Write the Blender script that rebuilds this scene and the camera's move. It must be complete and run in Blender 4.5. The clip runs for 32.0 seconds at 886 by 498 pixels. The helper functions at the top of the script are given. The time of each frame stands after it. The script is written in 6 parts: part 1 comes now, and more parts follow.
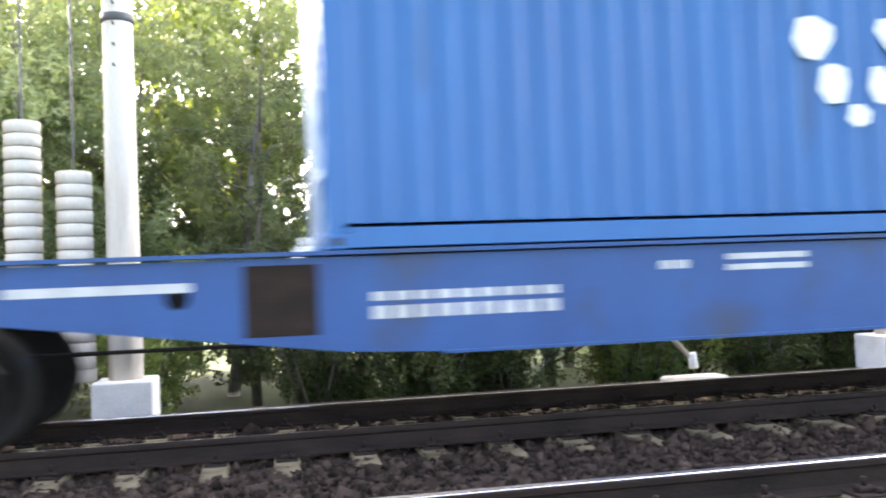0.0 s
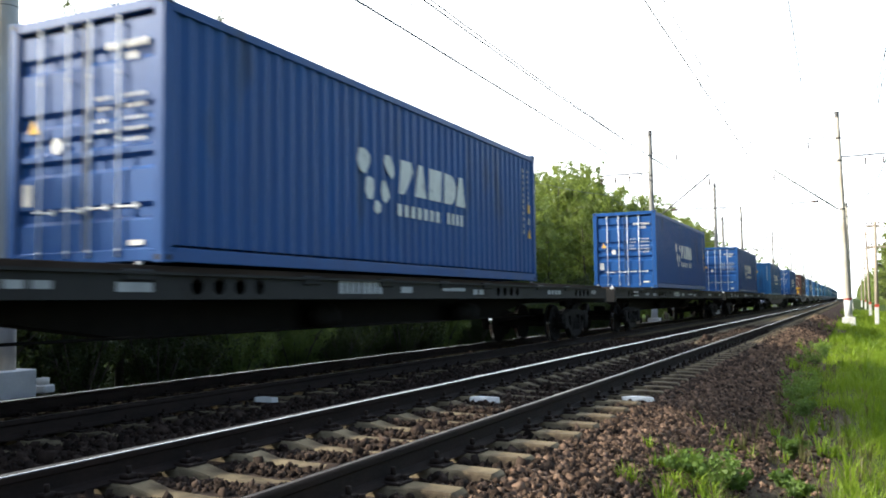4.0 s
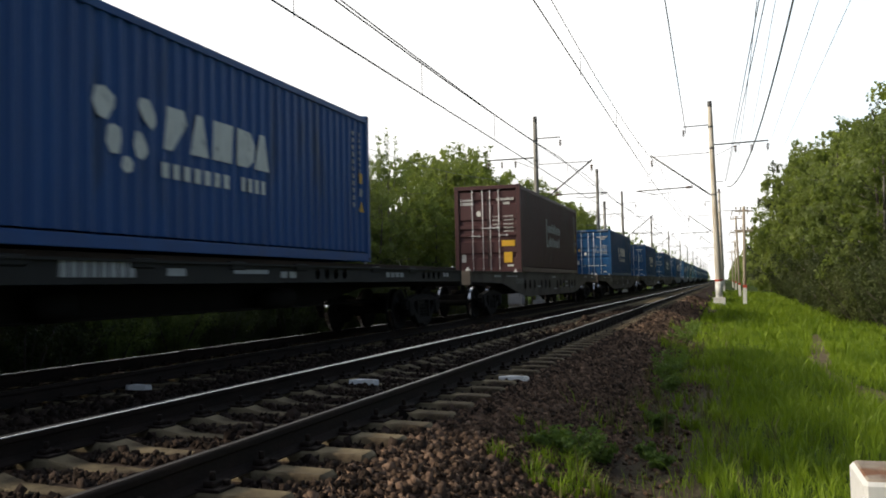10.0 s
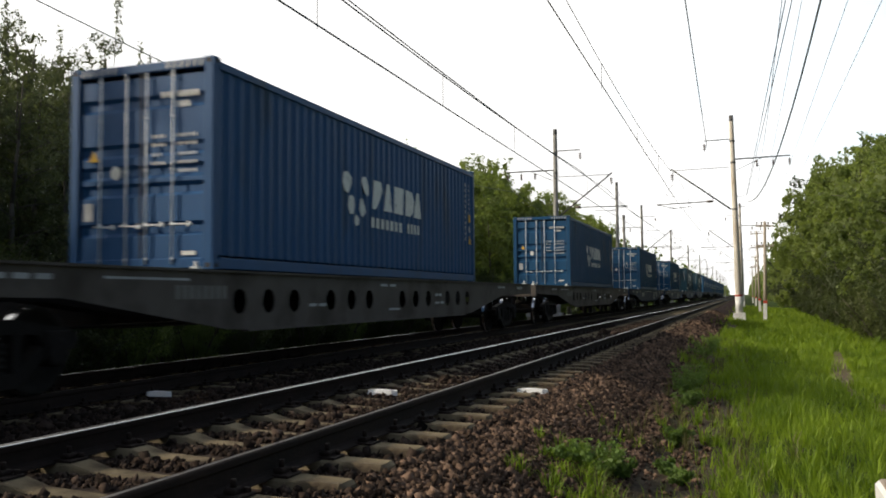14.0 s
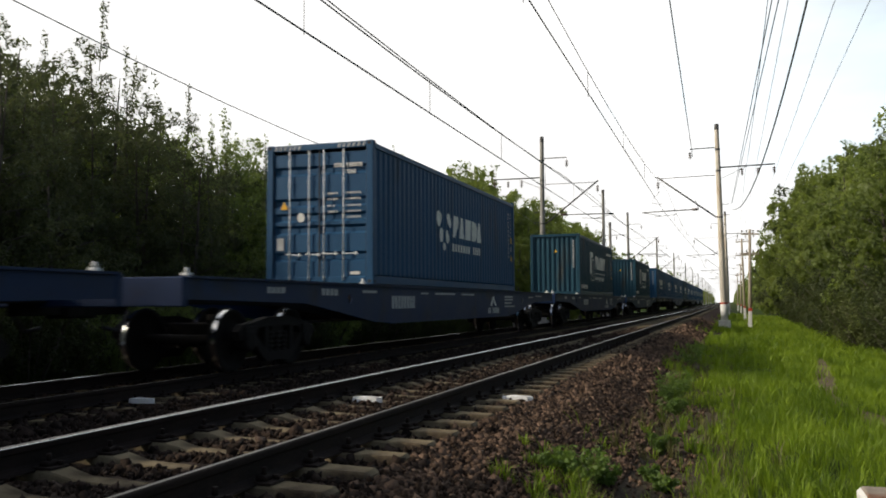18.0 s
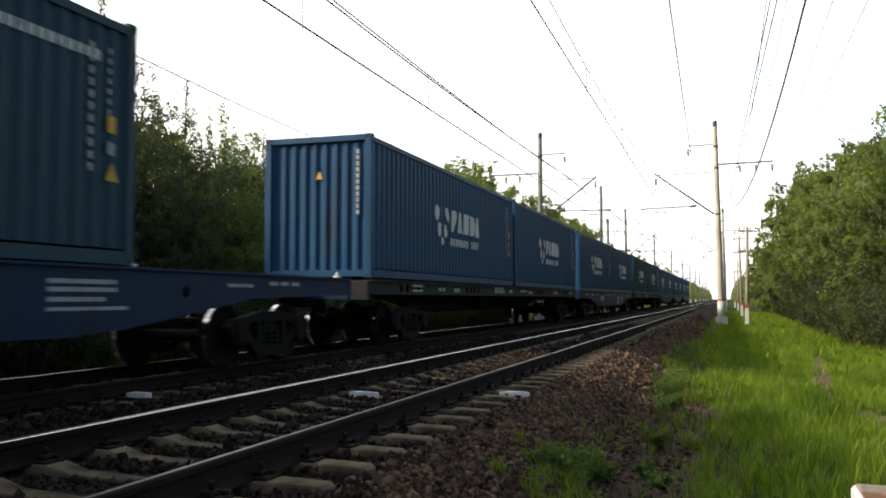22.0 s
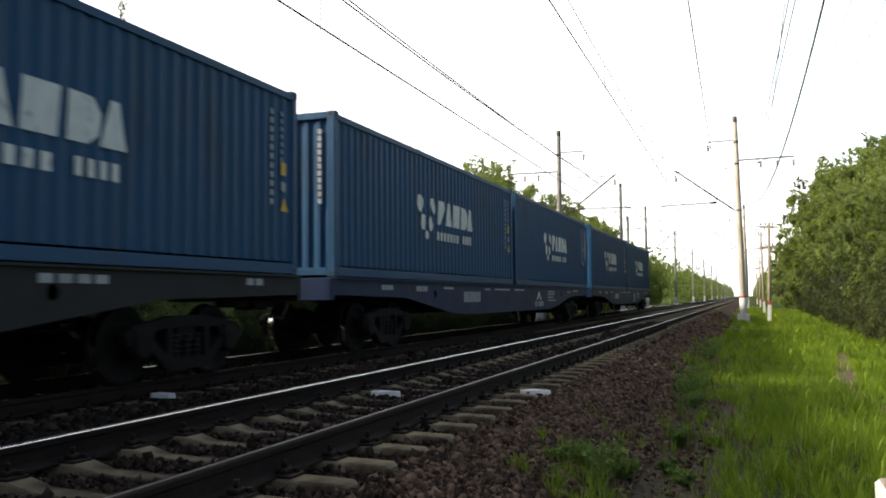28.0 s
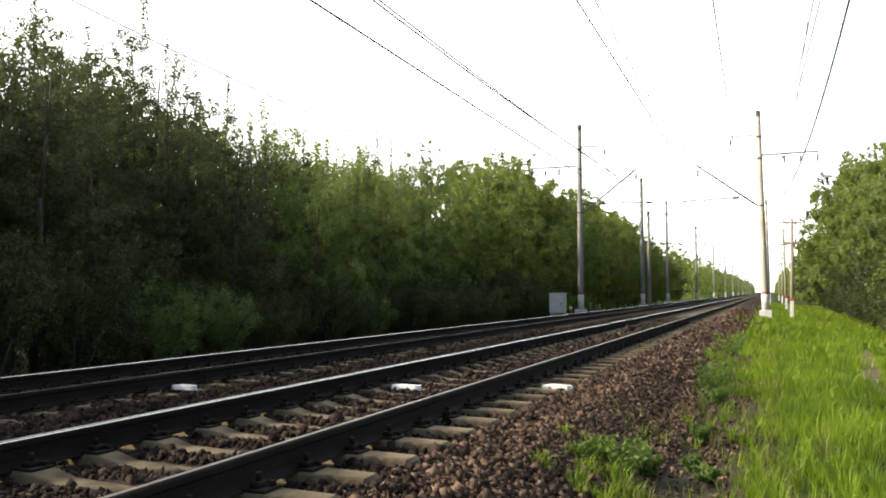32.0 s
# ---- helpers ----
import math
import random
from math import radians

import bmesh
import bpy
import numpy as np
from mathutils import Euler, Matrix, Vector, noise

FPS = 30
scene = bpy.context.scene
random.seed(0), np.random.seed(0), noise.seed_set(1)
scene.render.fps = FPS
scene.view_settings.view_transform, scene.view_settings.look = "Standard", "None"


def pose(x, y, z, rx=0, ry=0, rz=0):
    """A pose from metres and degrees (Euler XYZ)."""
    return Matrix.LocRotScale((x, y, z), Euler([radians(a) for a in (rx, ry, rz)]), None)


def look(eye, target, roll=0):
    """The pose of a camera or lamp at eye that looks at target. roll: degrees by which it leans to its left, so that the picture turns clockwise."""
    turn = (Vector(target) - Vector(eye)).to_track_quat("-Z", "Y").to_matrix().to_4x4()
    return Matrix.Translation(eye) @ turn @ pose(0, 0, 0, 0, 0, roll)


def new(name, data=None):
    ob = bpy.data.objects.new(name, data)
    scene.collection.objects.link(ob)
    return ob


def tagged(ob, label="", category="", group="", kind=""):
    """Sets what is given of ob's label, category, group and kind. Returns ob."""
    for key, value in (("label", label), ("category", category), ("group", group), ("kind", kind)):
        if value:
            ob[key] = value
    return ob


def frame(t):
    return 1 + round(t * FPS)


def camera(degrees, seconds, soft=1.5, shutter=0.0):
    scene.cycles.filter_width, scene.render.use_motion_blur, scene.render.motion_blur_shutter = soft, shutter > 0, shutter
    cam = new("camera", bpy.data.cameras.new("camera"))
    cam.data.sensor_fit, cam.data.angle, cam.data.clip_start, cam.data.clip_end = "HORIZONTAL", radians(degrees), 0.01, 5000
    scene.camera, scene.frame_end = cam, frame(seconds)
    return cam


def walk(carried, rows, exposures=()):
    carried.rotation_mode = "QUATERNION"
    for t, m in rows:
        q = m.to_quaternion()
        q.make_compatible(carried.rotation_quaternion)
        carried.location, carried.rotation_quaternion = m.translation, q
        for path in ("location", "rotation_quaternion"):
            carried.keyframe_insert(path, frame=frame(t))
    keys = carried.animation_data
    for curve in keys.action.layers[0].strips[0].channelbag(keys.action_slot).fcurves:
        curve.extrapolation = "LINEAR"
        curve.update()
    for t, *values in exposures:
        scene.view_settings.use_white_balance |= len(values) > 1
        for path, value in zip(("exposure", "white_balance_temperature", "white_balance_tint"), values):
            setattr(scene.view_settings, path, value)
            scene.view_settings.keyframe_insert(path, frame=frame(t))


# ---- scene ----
cam = camera(54.10, 32.0, soft=1.85, shutter=0.18)
PATH = [
    (0, pose(-0.118, -0.134, 1.022, 92.20, 2.27, 78.66)),
    (0.3, pose(-0.102, -0.074, 1.016, 92.22, 1.77, 71.92)),
    (0.8, pose(-0.097, 0.024, 0.987, 92.66, 2.24, 62.77)),
    (1, pose(-0.141, 0.031, 0.940, 93.02, 1.91, 59.05)),
    (1.4, pose(-0.145, 0.020, 0.899, 93.61, 1.40, 52.15)),
    (1.8, pose(-0.152, -0.012, 0.902, 93.66, 1.93, 45.30)),
    (2.2, pose(-0.170, -0.039, 0.956, 93.44, 1.37, 38.65)),
    (2.5, pose(-0.097, -0.101, 0.890, 94.36, 1.50, 35.54)),
    (3, pose(-0.084, -0.052, 0.878, 94.15, 1.54, 31.32)),
    (3.5, pose(-0.091, -0.027, 0.878, 93.66, 1.13, 27.73)),
    (4, pose(-0.082, -0.008, 0.901, 93.57, 0.79, 25.22)),
    (4.5, pose(-0.062, 0.009, 0.892, 93.82, 0.95, 22.68)),
    (6.5, pose(-0.014, -0.007, 0.895, 93.43, 0.88, 19.57)),
    (7, pose(-0.013, -0.017, 0.891, 93.24, 0.85, 20.04)),
    (7.5, pose(-0.009, -0.021, 0.894, 93.26, 0.62, 19.68)),
    (8, pose(0.004, -0.018, 0.895, 93.31, 0.61, 19.51)),
    (8.5, pose(-0.007, -0.021, 0.896, 93.40, 0.48, 20.24)),
    (9, pose(-0.002, -0.002, 0.910, 93.35, 1.00, 19.75)),
    (9.5, pose(0.023, 0.016, 0.888, 93.65, 1.25, 18.70)),
    (10, pose(0.039, 0.029, 0.886, 92.38, 1.25, 17.99)),
    (10.5, pose(0.023, 0.017, 0.882, 91.86, 0.33, 18.88)),
    (11, pose(0.020, 0.005, 0.888, 92.63, 0.62, 19.63)),
    (11.5, pose(0.026, 0.005, 0.890, 92.47, 0.35, 19.49)),
    (12, pose(0.023, 0.000, 0.890, 92.45, 0.30, 19.40)),
    (12.5, pose(0.017, -0.007, 0.887, 92.66, 0.73, 19.64)),
    (13, pose(0.031, -0.006, 0.872, 93.06, 0.81, 19.50)),
    (13.5, pose(0.019, 0.000, 0.893, 93.07, 0.35, 19.25)),
    (14, pose(0.022, 0.005, 0.886, 93.14, 0.46, 19.15)),
    (14.5, pose(0.025, 0.008, 0.889, 93.16, 0.52, 18.80)),
    (16.5, pose(0.027, 0.017, 0.887, 93.12, 0.60, 18.46)),
    (17, pose(0.032, 0.024, 0.888, 93.26, 0.69, 18.33)),
    (17.5, pose(0.033, 0.025, 0.882, 93.58, 0.42, 18.17)),
    (18, pose(0.031, 0.021, 0.884, 93.59, 0.32, 18.27)),
    (18.5, pose(0.032, 0.015, 0.885, 93.69, 0.26, 18.27)),
    (19, pose(0.027, 0.003, 0.887, 93.62, 0.02, 18.30)),
    (19.5, pose(0.021, 0.013, 0.884, 93.59, -0.16, 18.32)),
    (20, pose(0.022, 0.019, 0.885, 93.46, -0.35, 18.21)),
    (20.5, pose(0.024, 0.016, 0.892, 93.19, -0.34, 18.10)),
    (21, pose(0.029, 0.004, 0.890, 93.19, -0.43, 18.09)),
    (21.5, pose(0.029, 0.014, 0.885, 93.31, -0.26, 18.01)),
    (22, pose(0.034, 0.018, 0.887, 93.29, 0.03, 18.10)),
    (22.5, pose(0.040, 0.020, 0.887, 93.18, 0.21, 18.61)),
    (23, pose(0.032, 0.012, 0.887, 92.95, 0.11, 19.27)),
    (23.5, pose(0.037, 0.016, 0.887, 93.11, 0.06, 18.87)),
    (24, pose(0.040, 0.016, 0.887, 93.18, 0.06, 18.84)),
    (24.5, pose(0.039, 0.014, 0.881, 93.23, -0.13, 18.69)),
    (25, pose(0.034, 0.009, 0.882, 93.17, -0.17, 18.92)),
    (25.5, pose(0.041, 0.002, 0.880, 93.20, 0.08, 18.84)),
    (27.5, pose(0.041, -0.008, 0.879, 93.40, 0.24, 19.15)),
    (28, pose(0.038, -0.004, 0.880, 93.26, 0.54, 19.41)),
    (28.5, pose(0.037, 0.001, 0.882, 93.08, 0.68, 19.53)),
    (29, pose(0.040, 0.003, 0.879, 93.07, 0.83, 19.73)),
    (29.5, pose(0.028, 0.008, 0.876, 93.06, 0.68, 20.26)),
    (30, pose(0.021, 0.015, 0.872, 93.10, 0.68, 20.34)),
    (30.5, pose(0.013, 0.012, 0.876, 93.17, 0.41, 20.52)),
    (31, pose(0.006, 0.017, 0.882, 93.04, 0.51, 20.53)),
    (31.5, pose(-0.002, 0.022, 0.873, 93.03, 0.15, 20.52)),
    (32, pose(-0.006, 0.034, 0.873, 92.90, 0.21, 20.66)),
]
EXPOSURES = [(0, 3.2, 6750, 18), (1, 3.3, 6100, 16), (2, 3.2, 6100, 16), (3, 1.8, 6350, 16), (4, 0.78, 6050, 8), (4.5, 0.45, 6100, 8), (6.5, -0.7, 6350, 12), (8, -0.9, 6350, 12), (9, -0.72, 6350, 12), (10, -0.5, 6500, 10), (11, -0.52, 6500, 10), (12, -0.5, 6500, 10), (13, -0.35, 6500, 10), (14, -0.52, 6500, 10), (18, -0.68, 6500, 10), (21, -0.42, 6500, 10), (23, -0.05, 6500, 10), (25, -0.15, 6500, 10), (29, 0.2, 6500, 10), (30, 0.35, 6500, 10), (31, 0.42, 6500, 10), (32, 0.36, 6500, 10)]
walk(cam, PATH, EXPOSURES)

# ---- light ----
world = bpy.data.worlds.new("sky")
scene.world = world
world.use_nodes = True
nt = world.node_tree
sky = nt.nodes.new("ShaderNodeTexSky")
sky.sky_type = "NISHITA"
sky.sun_disc = False
sky.sun_elevation, sky.sun_rotation = radians(29.2), radians(243.4)
sky.dust_density = 2.0
back = nt.nodes["Background"]
back.inputs[1].default_value = 0.108
# bright white cloud over the wood and the distance, opening to clear sky on the other side
tc = nt.nodes.new("ShaderNodeTexCoord")
dot = nt.nodes.new("ShaderNodeVectorMath")
dot.operation = "DOT_PRODUCT"
dot.inputs[1].default_value = (-1.0, 0.5, -0.78)
nt.links.new(tc.outputs["Generated"], dot.inputs[0])
stretch = nt.nodes.new("ShaderNodeMapping")
stretch.inputs["Scale"].default_value = (1, 1, 3)
nt.links.new(tc.outputs["Generated"], stretch.inputs[0])
cloud = nt.nodes.new("ShaderNodeTexNoise")
cloud.inputs["Scale"].default_value, cloud.inputs["Detail"].default_value = 2.2, 7
nt.links.new(stretch.outputs[0], cloud.inputs["Vector"])
add = nt.nodes.new("ShaderNodeMath")
add.operation = "MULTIPLY_ADD"
add.inputs[1].default_value = 0.9
nt.links.new(cloud.outputs[0], add.inputs[0])
nt.links.new(dot.outputs["Value"], add.inputs[2])
cover = nt.nodes.new("ShaderNodeMapRange")
cover.interpolation_type = "SMOOTHSTEP"
cover.inputs[1].default_value, cover.inputs[2].default_value = 0.05, 0.72
cover.inputs[3].default_value, cover.inputs[4].default_value = 0.06, 1.0
nt.links.new(add.outputs[0], cover.inputs[0])
veil = nt.nodes.new("ShaderNodeBackground")
side = nt.nodes.new("ShaderNodeVectorMath")
side.operation = "DOT_PRODUCT"
side.inputs[1].default_value = (0.75, 0.62, 0.25)
nt.links.new(tc.outputs["Generated"], side.inputs[0])
tint = nt.nodes.new("ShaderNodeMix")
tint.data_type = "RGBA"
tint.inputs[6].default_value, tint.inputs[7].default_value = (1.0, 0.99, 0.97, 1), (0.80, 0.91, 0.98, 1)
blue_at = nt.nodes.new("ShaderNodeMath")
blue_at.operation = "MULTIPLY_ADD"
blue_at.inputs[1].default_value = 0.9
nt.links.new(cloud.outputs[0], blue_at.inputs[0])
nt.links.new(side.outputs["Value"], blue_at.inputs[2])
pale = nt.nodes.new("ShaderNodeMapRange")
pale.interpolation_type = "SMOOTHSTEP"
pale.inputs[1].default_value, pale.inputs[2].default_value = 1.02, 1.30
nt.links.new(blue_at.outputs[0], pale.inputs[0])
nt.links.new(pale.outputs[0], tint.inputs[0])
nt.links.new(tint.outputs[2], veil.inputs[0])
puff = nt.nodes.new("ShaderNodeTexNoise")
puff.inputs["Scale"].default_value, puff.inputs["Detail"].default_value = 4.5, 6
nt.links.new(stretch.outputs[0], puff.inputs["Vector"])
thick = nt.nodes.new("ShaderNodeMapRange")
thick.inputs[1].default_value, thick.inputs[2].default_value = 0.36, 0.56
thick.inputs[3].default_value, thick.inputs[4].default_value = 1.68, 1.95
nt.links.new(puff.outputs[0], thick.inputs[0])
nt.links.new(thick.outputs[0], veil.inputs[1])
both = nt.nodes.new("ShaderNodeMixShader")
nt.links.new(sky.outputs[0], back.inputs[0])
nt.links.new(cover.outputs[0], both.inputs[0])
nt.links.new(back.outputs[0], both.inputs[1])
nt.links.new(veil.outputs[0], both.inputs[2])
# hazy glow round the sun
aim = nt.nodes.new("ShaderNodeVectorMath")
aim.operation = "DOT_PRODUCT"
aim.inputs[1].default_value = Vector((-64, -32, 40)).normalized()
nt.links.new(tc.outputs["Generated"], aim.inputs[0])
front = nt.nodes.new("ShaderNodeMath")
front.operation = "MAXIMUM"
front.inputs[1].default_value = 0.0
nt.links.new(aim.outputs["Value"], front.inputs[0])
fall = nt.nodes.new("ShaderNodeMath")
fall.operation = "POWER"
fall.inputs[1].default_value = 30.0
nt.links.new(front.outputs[0], fall.inputs[0])
gain = nt.nodes.new("ShaderNodeMath")
gain.operation = "MULTIPLY"
gain.inputs[1].default_value = 8.0
nt.links.new(fall.outputs[0], gain.inputs[0])
glow = nt.nodes.new("ShaderNodeBackground")
glow.inputs[0].default_value = (1.0, 0.93, 0.8, 1)
nt.links.new(gain.outputs[0], glow.inputs[1])
total = nt.nodes.new("ShaderNodeAddShader")
nt.links.new(both.outputs[0], total.inputs[0])
nt.links.new(glow.outputs[0], total.inputs[1])
nt.links.new(total.outputs[0], nt.nodes["World Output"].inputs[0])
sun = new("sun", bpy.data.lights.new("sun", "SUN"))
sun.data.energy, sun.data.angle, sun.data.color = 5.0, radians(3), (1, 0.88, 0.7)
sun.matrix_world = look((-64, -32, 40), (0, 0, 0))

# ---- materials ----
def nodes_of(m):
    m.use_nodes = True
    t = m.node_tree
    return t, t.nodes["Principled BSDF"]


def ramp(t, stops):
    r = t.nodes.new("ShaderNodeValToRGB")
    e = r.color_ramp.elements
    while len(e) < len(stops):
        e.new(0.5)
    for k, (p, c) in zip(e, stops):
        k.position, k.color = p, (*c, 1)
    return r


def surf(name, a, b, scale=3.0, rough=0.8, metal=0.0, bump=0.2, fine=40.0, stretch=(1, 1, 1), stain=None, stain_at=(0.55, 0.7), stain_scale=1.2, vary=0.0, island=0.0, spec=0.5):
    """A surface that runs between the colours a and b, with fine grain, optional stains and a change from piece to piece."""
    m = bpy.data.materials.new(name)
    t, p = nodes_of(m)
    tc = t.nodes.new("ShaderNodeTexCoord")
    mp = t.nodes.new("ShaderNodeMapping")
    mp.inputs["Scale"].default_value = stretch
    t.links.new(tc.outputs["Object"], mp.inputs[0])
    n1 = t.nodes.new("ShaderNodeTexNoise")
    n1.inputs["Scale"].default_value, n1.inputs["Detail"].default_value = scale, 6
    n2 = t.nodes.new("ShaderNodeTexNoise")
    n2.inputs["Scale"].default_value, n2.inputs["Detail"].default_value = fine, 4
    t.links.new(mp.outputs[0], n1.inputs["Vector"])
    t.links.new(mp.outputs[0], n2.inputs["Vector"])
    mid = t.nodes.new("ShaderNodeMath")
    mid.operation = "MULTIPLY_ADD"
    mid.inputs[1].default_value = 0.35
    t.links.new(n2.outputs[0], mid.inputs[0])
    t.links.new(n1.outputs[0], mid.inputs[2])
    r = ramp(t, [(0.42, a), (0.92, b)])
    t.links.new(mid.outputs[0], r.inputs[0])
    col = r.outputs[0]
    if stain:
        n3 = t.nodes.new("ShaderNodeTexNoise")
        n3.inputs["Scale"].default_value, n3.inputs["Detail"].default_value = stain_scale, 8
        t.links.new(mp.outputs[0], n3.inputs["Vector"])
        k = ramp(t, [(stain_at[0], (0, 0, 0)), (stain_at[1], (1, 1, 1))])
        t.links.new(n3.outputs[0], k.inputs[0])
        mx = t.nodes.new("ShaderNodeMix")
        mx.data_type = "RGBA"
        mx.inputs[7].default_value = (*stain, 1)
        t.links.new(k.outputs[0], mx.inputs[0])
        t.links.new(col, mx.inputs[6])
        col = mx.outputs[2]
    if vary or island:
        h = t.nodes.new("ShaderNodeHueSaturation")
        src = t.nodes.new("ShaderNodeNewGeometry").outputs["Random Per Island"] if island else t.nodes.new("ShaderNodeObjectInfo").outputs["Random"]
        w = island or vary
        mr = t.nodes.new("ShaderNodeMapRange")
        mr.inputs[3].default_value, mr.inputs[4].default_value = 1 - w, 1 + w
        t.links.new(src, mr.inputs[0])
        t.links.new(mr.outputs[0], h.inputs["Value"])
        t.links.new(col, h.inputs["Color"])
        col = h.outputs[0]
    t.links.new(col, p.inputs["Base Color"])
    rr = t.nodes.new("ShaderNodeMapRange")
    rr.inputs[3].default_value, rr.inputs[4].default_value = max(0.02, rough - 0.12), min(1, rough + 0.12)
    t.links.new(n1.outputs[0], rr.inputs[0])
    t.links.new(rr.outputs[0], p.inputs["Roughness"])
    p.inputs["Metallic"].default_value = metal
    p.inputs["Specular IOR Level"].default_value = spec
    if bump:
        bp = t.nodes.new("ShaderNodeBump")
        bp.inputs["Strength"].default_value, bp.inputs["Distance"].default_value = bump, 0.02
        t.links.new(n2.outputs[0], bp.inputs["Height"])
        t.links.new(bp.outputs[0], p.inputs["Normal"])
    return m


def leafmat(name, dark, light, through_col, share=0.35, patch=0.0):
    m = bpy.data.materials.new(name)
    t, p = nodes_of(m)
    g = t.nodes.new("ShaderNodeNewGeometry")
    o = t.nodes.new("ShaderNodeObjectInfo")
    ad = t.nodes.new("ShaderNodeMath")
    ad.operation = "MULTIPLY_ADD"
    ad.inputs[1].default_value = 0.34
    sc = t.nodes.new("ShaderNodeMath")
    sc.operation = "MULTIPLY"
    sc.inputs[1].default_value = 0.2
    t.links.new(o.outputs["Random"], sc.inputs[0])
    t.links.new(g.outputs["Random Per Island"], ad.inputs[0])
    # shoots some decimetres across differ in tone
    pos = t.nodes.new("ShaderNodeTexCoord")
    shoot = t.nodes.new("ShaderNodeTexNoise")
    shoot.inputs["Scale"].default_value, shoot.inputs["Detail"].default_value = 1.5, 3
    t.links.new(pos.outputs["Object"], shoot.inputs["Vector"])
    spread_ = t.nodes.new("ShaderNodeMapRange")
    spread_.inputs[1].default_value, spread_.inputs[2].default_value = 0.36, 0.66
    spread_.inputs[3].default_value, spread_.inputs[4].default_value = 0.0, 0.46
    t.links.new(shoot.outputs[0], spread_.inputs[0])
    two = t.nodes.new("ShaderNodeMath")
    two.operation = "ADD"
    t.links.new(sc.outputs[0], two.inputs[0])
    t.links.new(spread_.outputs[0], two.inputs[1])
    t.links.new(two.outputs[0], ad.inputs[2])
    r = ramp(t, [(0.0, dark), (1.0, light)])
    fac = ad.outputs[0]
    if patch:
        # darker and lighter patches of growth, some metres across
        tc = t.nodes.new("ShaderNodeTexCoord")
        nz = t.nodes.new("ShaderNodeTexNoise")
        nz.inputs["Scale"].default_value, nz.inputs["Detail"].default_value = 0.9, 5
        t.links.new(tc.outputs["Object"], nz.inputs["Vector"])
        mr = t.nodes.new("ShaderNodeMapRange")
        mr.inputs[1].default_value, mr.inputs[2].default_value = 0.36, 0.62
        mr.inputs[3].default_value, mr.inputs[4].default_value = 1 - patch, 1.0
        t.links.new(nz.outputs[0], mr.inputs[0])
        mu = t.nodes.new("ShaderNodeMath")
        mu.operation = "MULTIPLY"
        t.links.new(fac, mu.inputs[0])
        t.links.new(mr.outputs[0], mu.inputs[1])
        fac = mu.outputs[0]
    t.links.new(fac, r.inputs[0])
    col = r.outputs[0]
    if not patch:
        # every plant has a tone of its own
        own = t.nodes.new("ShaderNodeMath")
        own.operation = "MULTIPLY"
        own.inputs[1].default_value = 17.0
        frac = t.nodes.new("ShaderNodeMath")
        frac.operation = "FRACT"
        t.links.new(o.outputs["Random"], own.inputs[0])
        t.links.new(own.outputs[0], frac.inputs[0])
        tone = t.nodes.new("ShaderNodeHueSaturation")
        for slot, lo, hi in (("Hue", 0.512, 0.485), ("Saturation", 0.85, 0.95), ("Value", 0.72, 1.5)):
            mr = t.nodes.new("ShaderNodeMapRange")
            mr.inputs[3].default_value, mr.inputs[4].default_value = lo, hi
            t.links.new(frac.outputs[0], mr.inputs[0])
            t.links.new(mr.outputs[0], tone.inputs[slot])
        t.links.new(col, tone.inputs["Color"])
        col = tone.outputs[0]
    t.links.new(col, p.inputs["Base Color"])
    p.inputs["Roughness"].default_value = 0.52
    p.inputs["Specular IOR Level"].default_value = 0.22
    tr = t.nodes.new("ShaderNodeBsdfTranslucent")
    tr.inputs[0].default_value = (*through_col, 1)
    mx = t.nodes.new("ShaderNodeMixShader")
    mx.inputs[0].default_value = share
    t.links.new(p.outputs[0], mx.inputs[1])
    t.links.new(tr.outputs[0], mx.inputs[2])
    t.links.new(mx.outputs[0], t.nodes["Material Output"].inputs[0])
    return m


M = {}
M["blue"] = surf("blue_paint", (0.009, 0.060, 0.225), (0.014, 0.088, 0.300), 1.5, 0.45, 0, 0.08, 30, (1, 1, 0.25), (0.03, 0.045, 0.075), (0.6, 0.8), spec=0.35)
M["blue_bright"] = surf("bright_blue_paint", (0.011, 0.084, 0.25), (0.018, 0.115, 0.31), 1.5, 0.42, 0, 0.08, 30, (1, 1, 0.25), (0.03, 0.065, 0.14), (0.62, 0.8), spec=0.35)
M["blue_dull"] = surf("weathered_blue_paint", (0.0068, 0.056, 0.135), (0.0112, 0.078, 0.178), 1.5, 0.52, 0, 0.1, 30, (1, 1, 0.25), (0.025, 0.048, 0.075), (0.58, 0.78), spec=0.35)
M["blue_mid"] = surf("faded_blue_paint", (0.0078, 0.061, 0.168), (0.0125, 0.084, 0.225), 1.5, 0.5, 0, 0.1, 30, (1, 1, 0.25), (0.026, 0.05, 0.08), (0.58, 0.78), spec=0.35)
M["faded"] = surf("nearly_gone_lettering", (0.13, 0.125, 0.115), (0.2, 0.19, 0.175), 4, 0.7, 0, 0.05, 40)
M["slate"] = surf("slate_blue_paint", (0.008, 0.044, 0.072), (0.012, 0.060, 0.096), 1.5, 0.5, 0, 0.1, 30, (1, 1, 0.25), (0.035, 0.04, 0.04), (0.58, 0.75), spec=0.35)
M["sky_blue"] = surf("sky_blue_paint", (0.0148, 0.1036, 0.2812), (0.0222, 0.1332, 0.3404), 1.5, 0.42, 0, 0.08, 30, (1, 1, 0.25), (0.04, 0.08, 0.14), (0.6, 0.8))
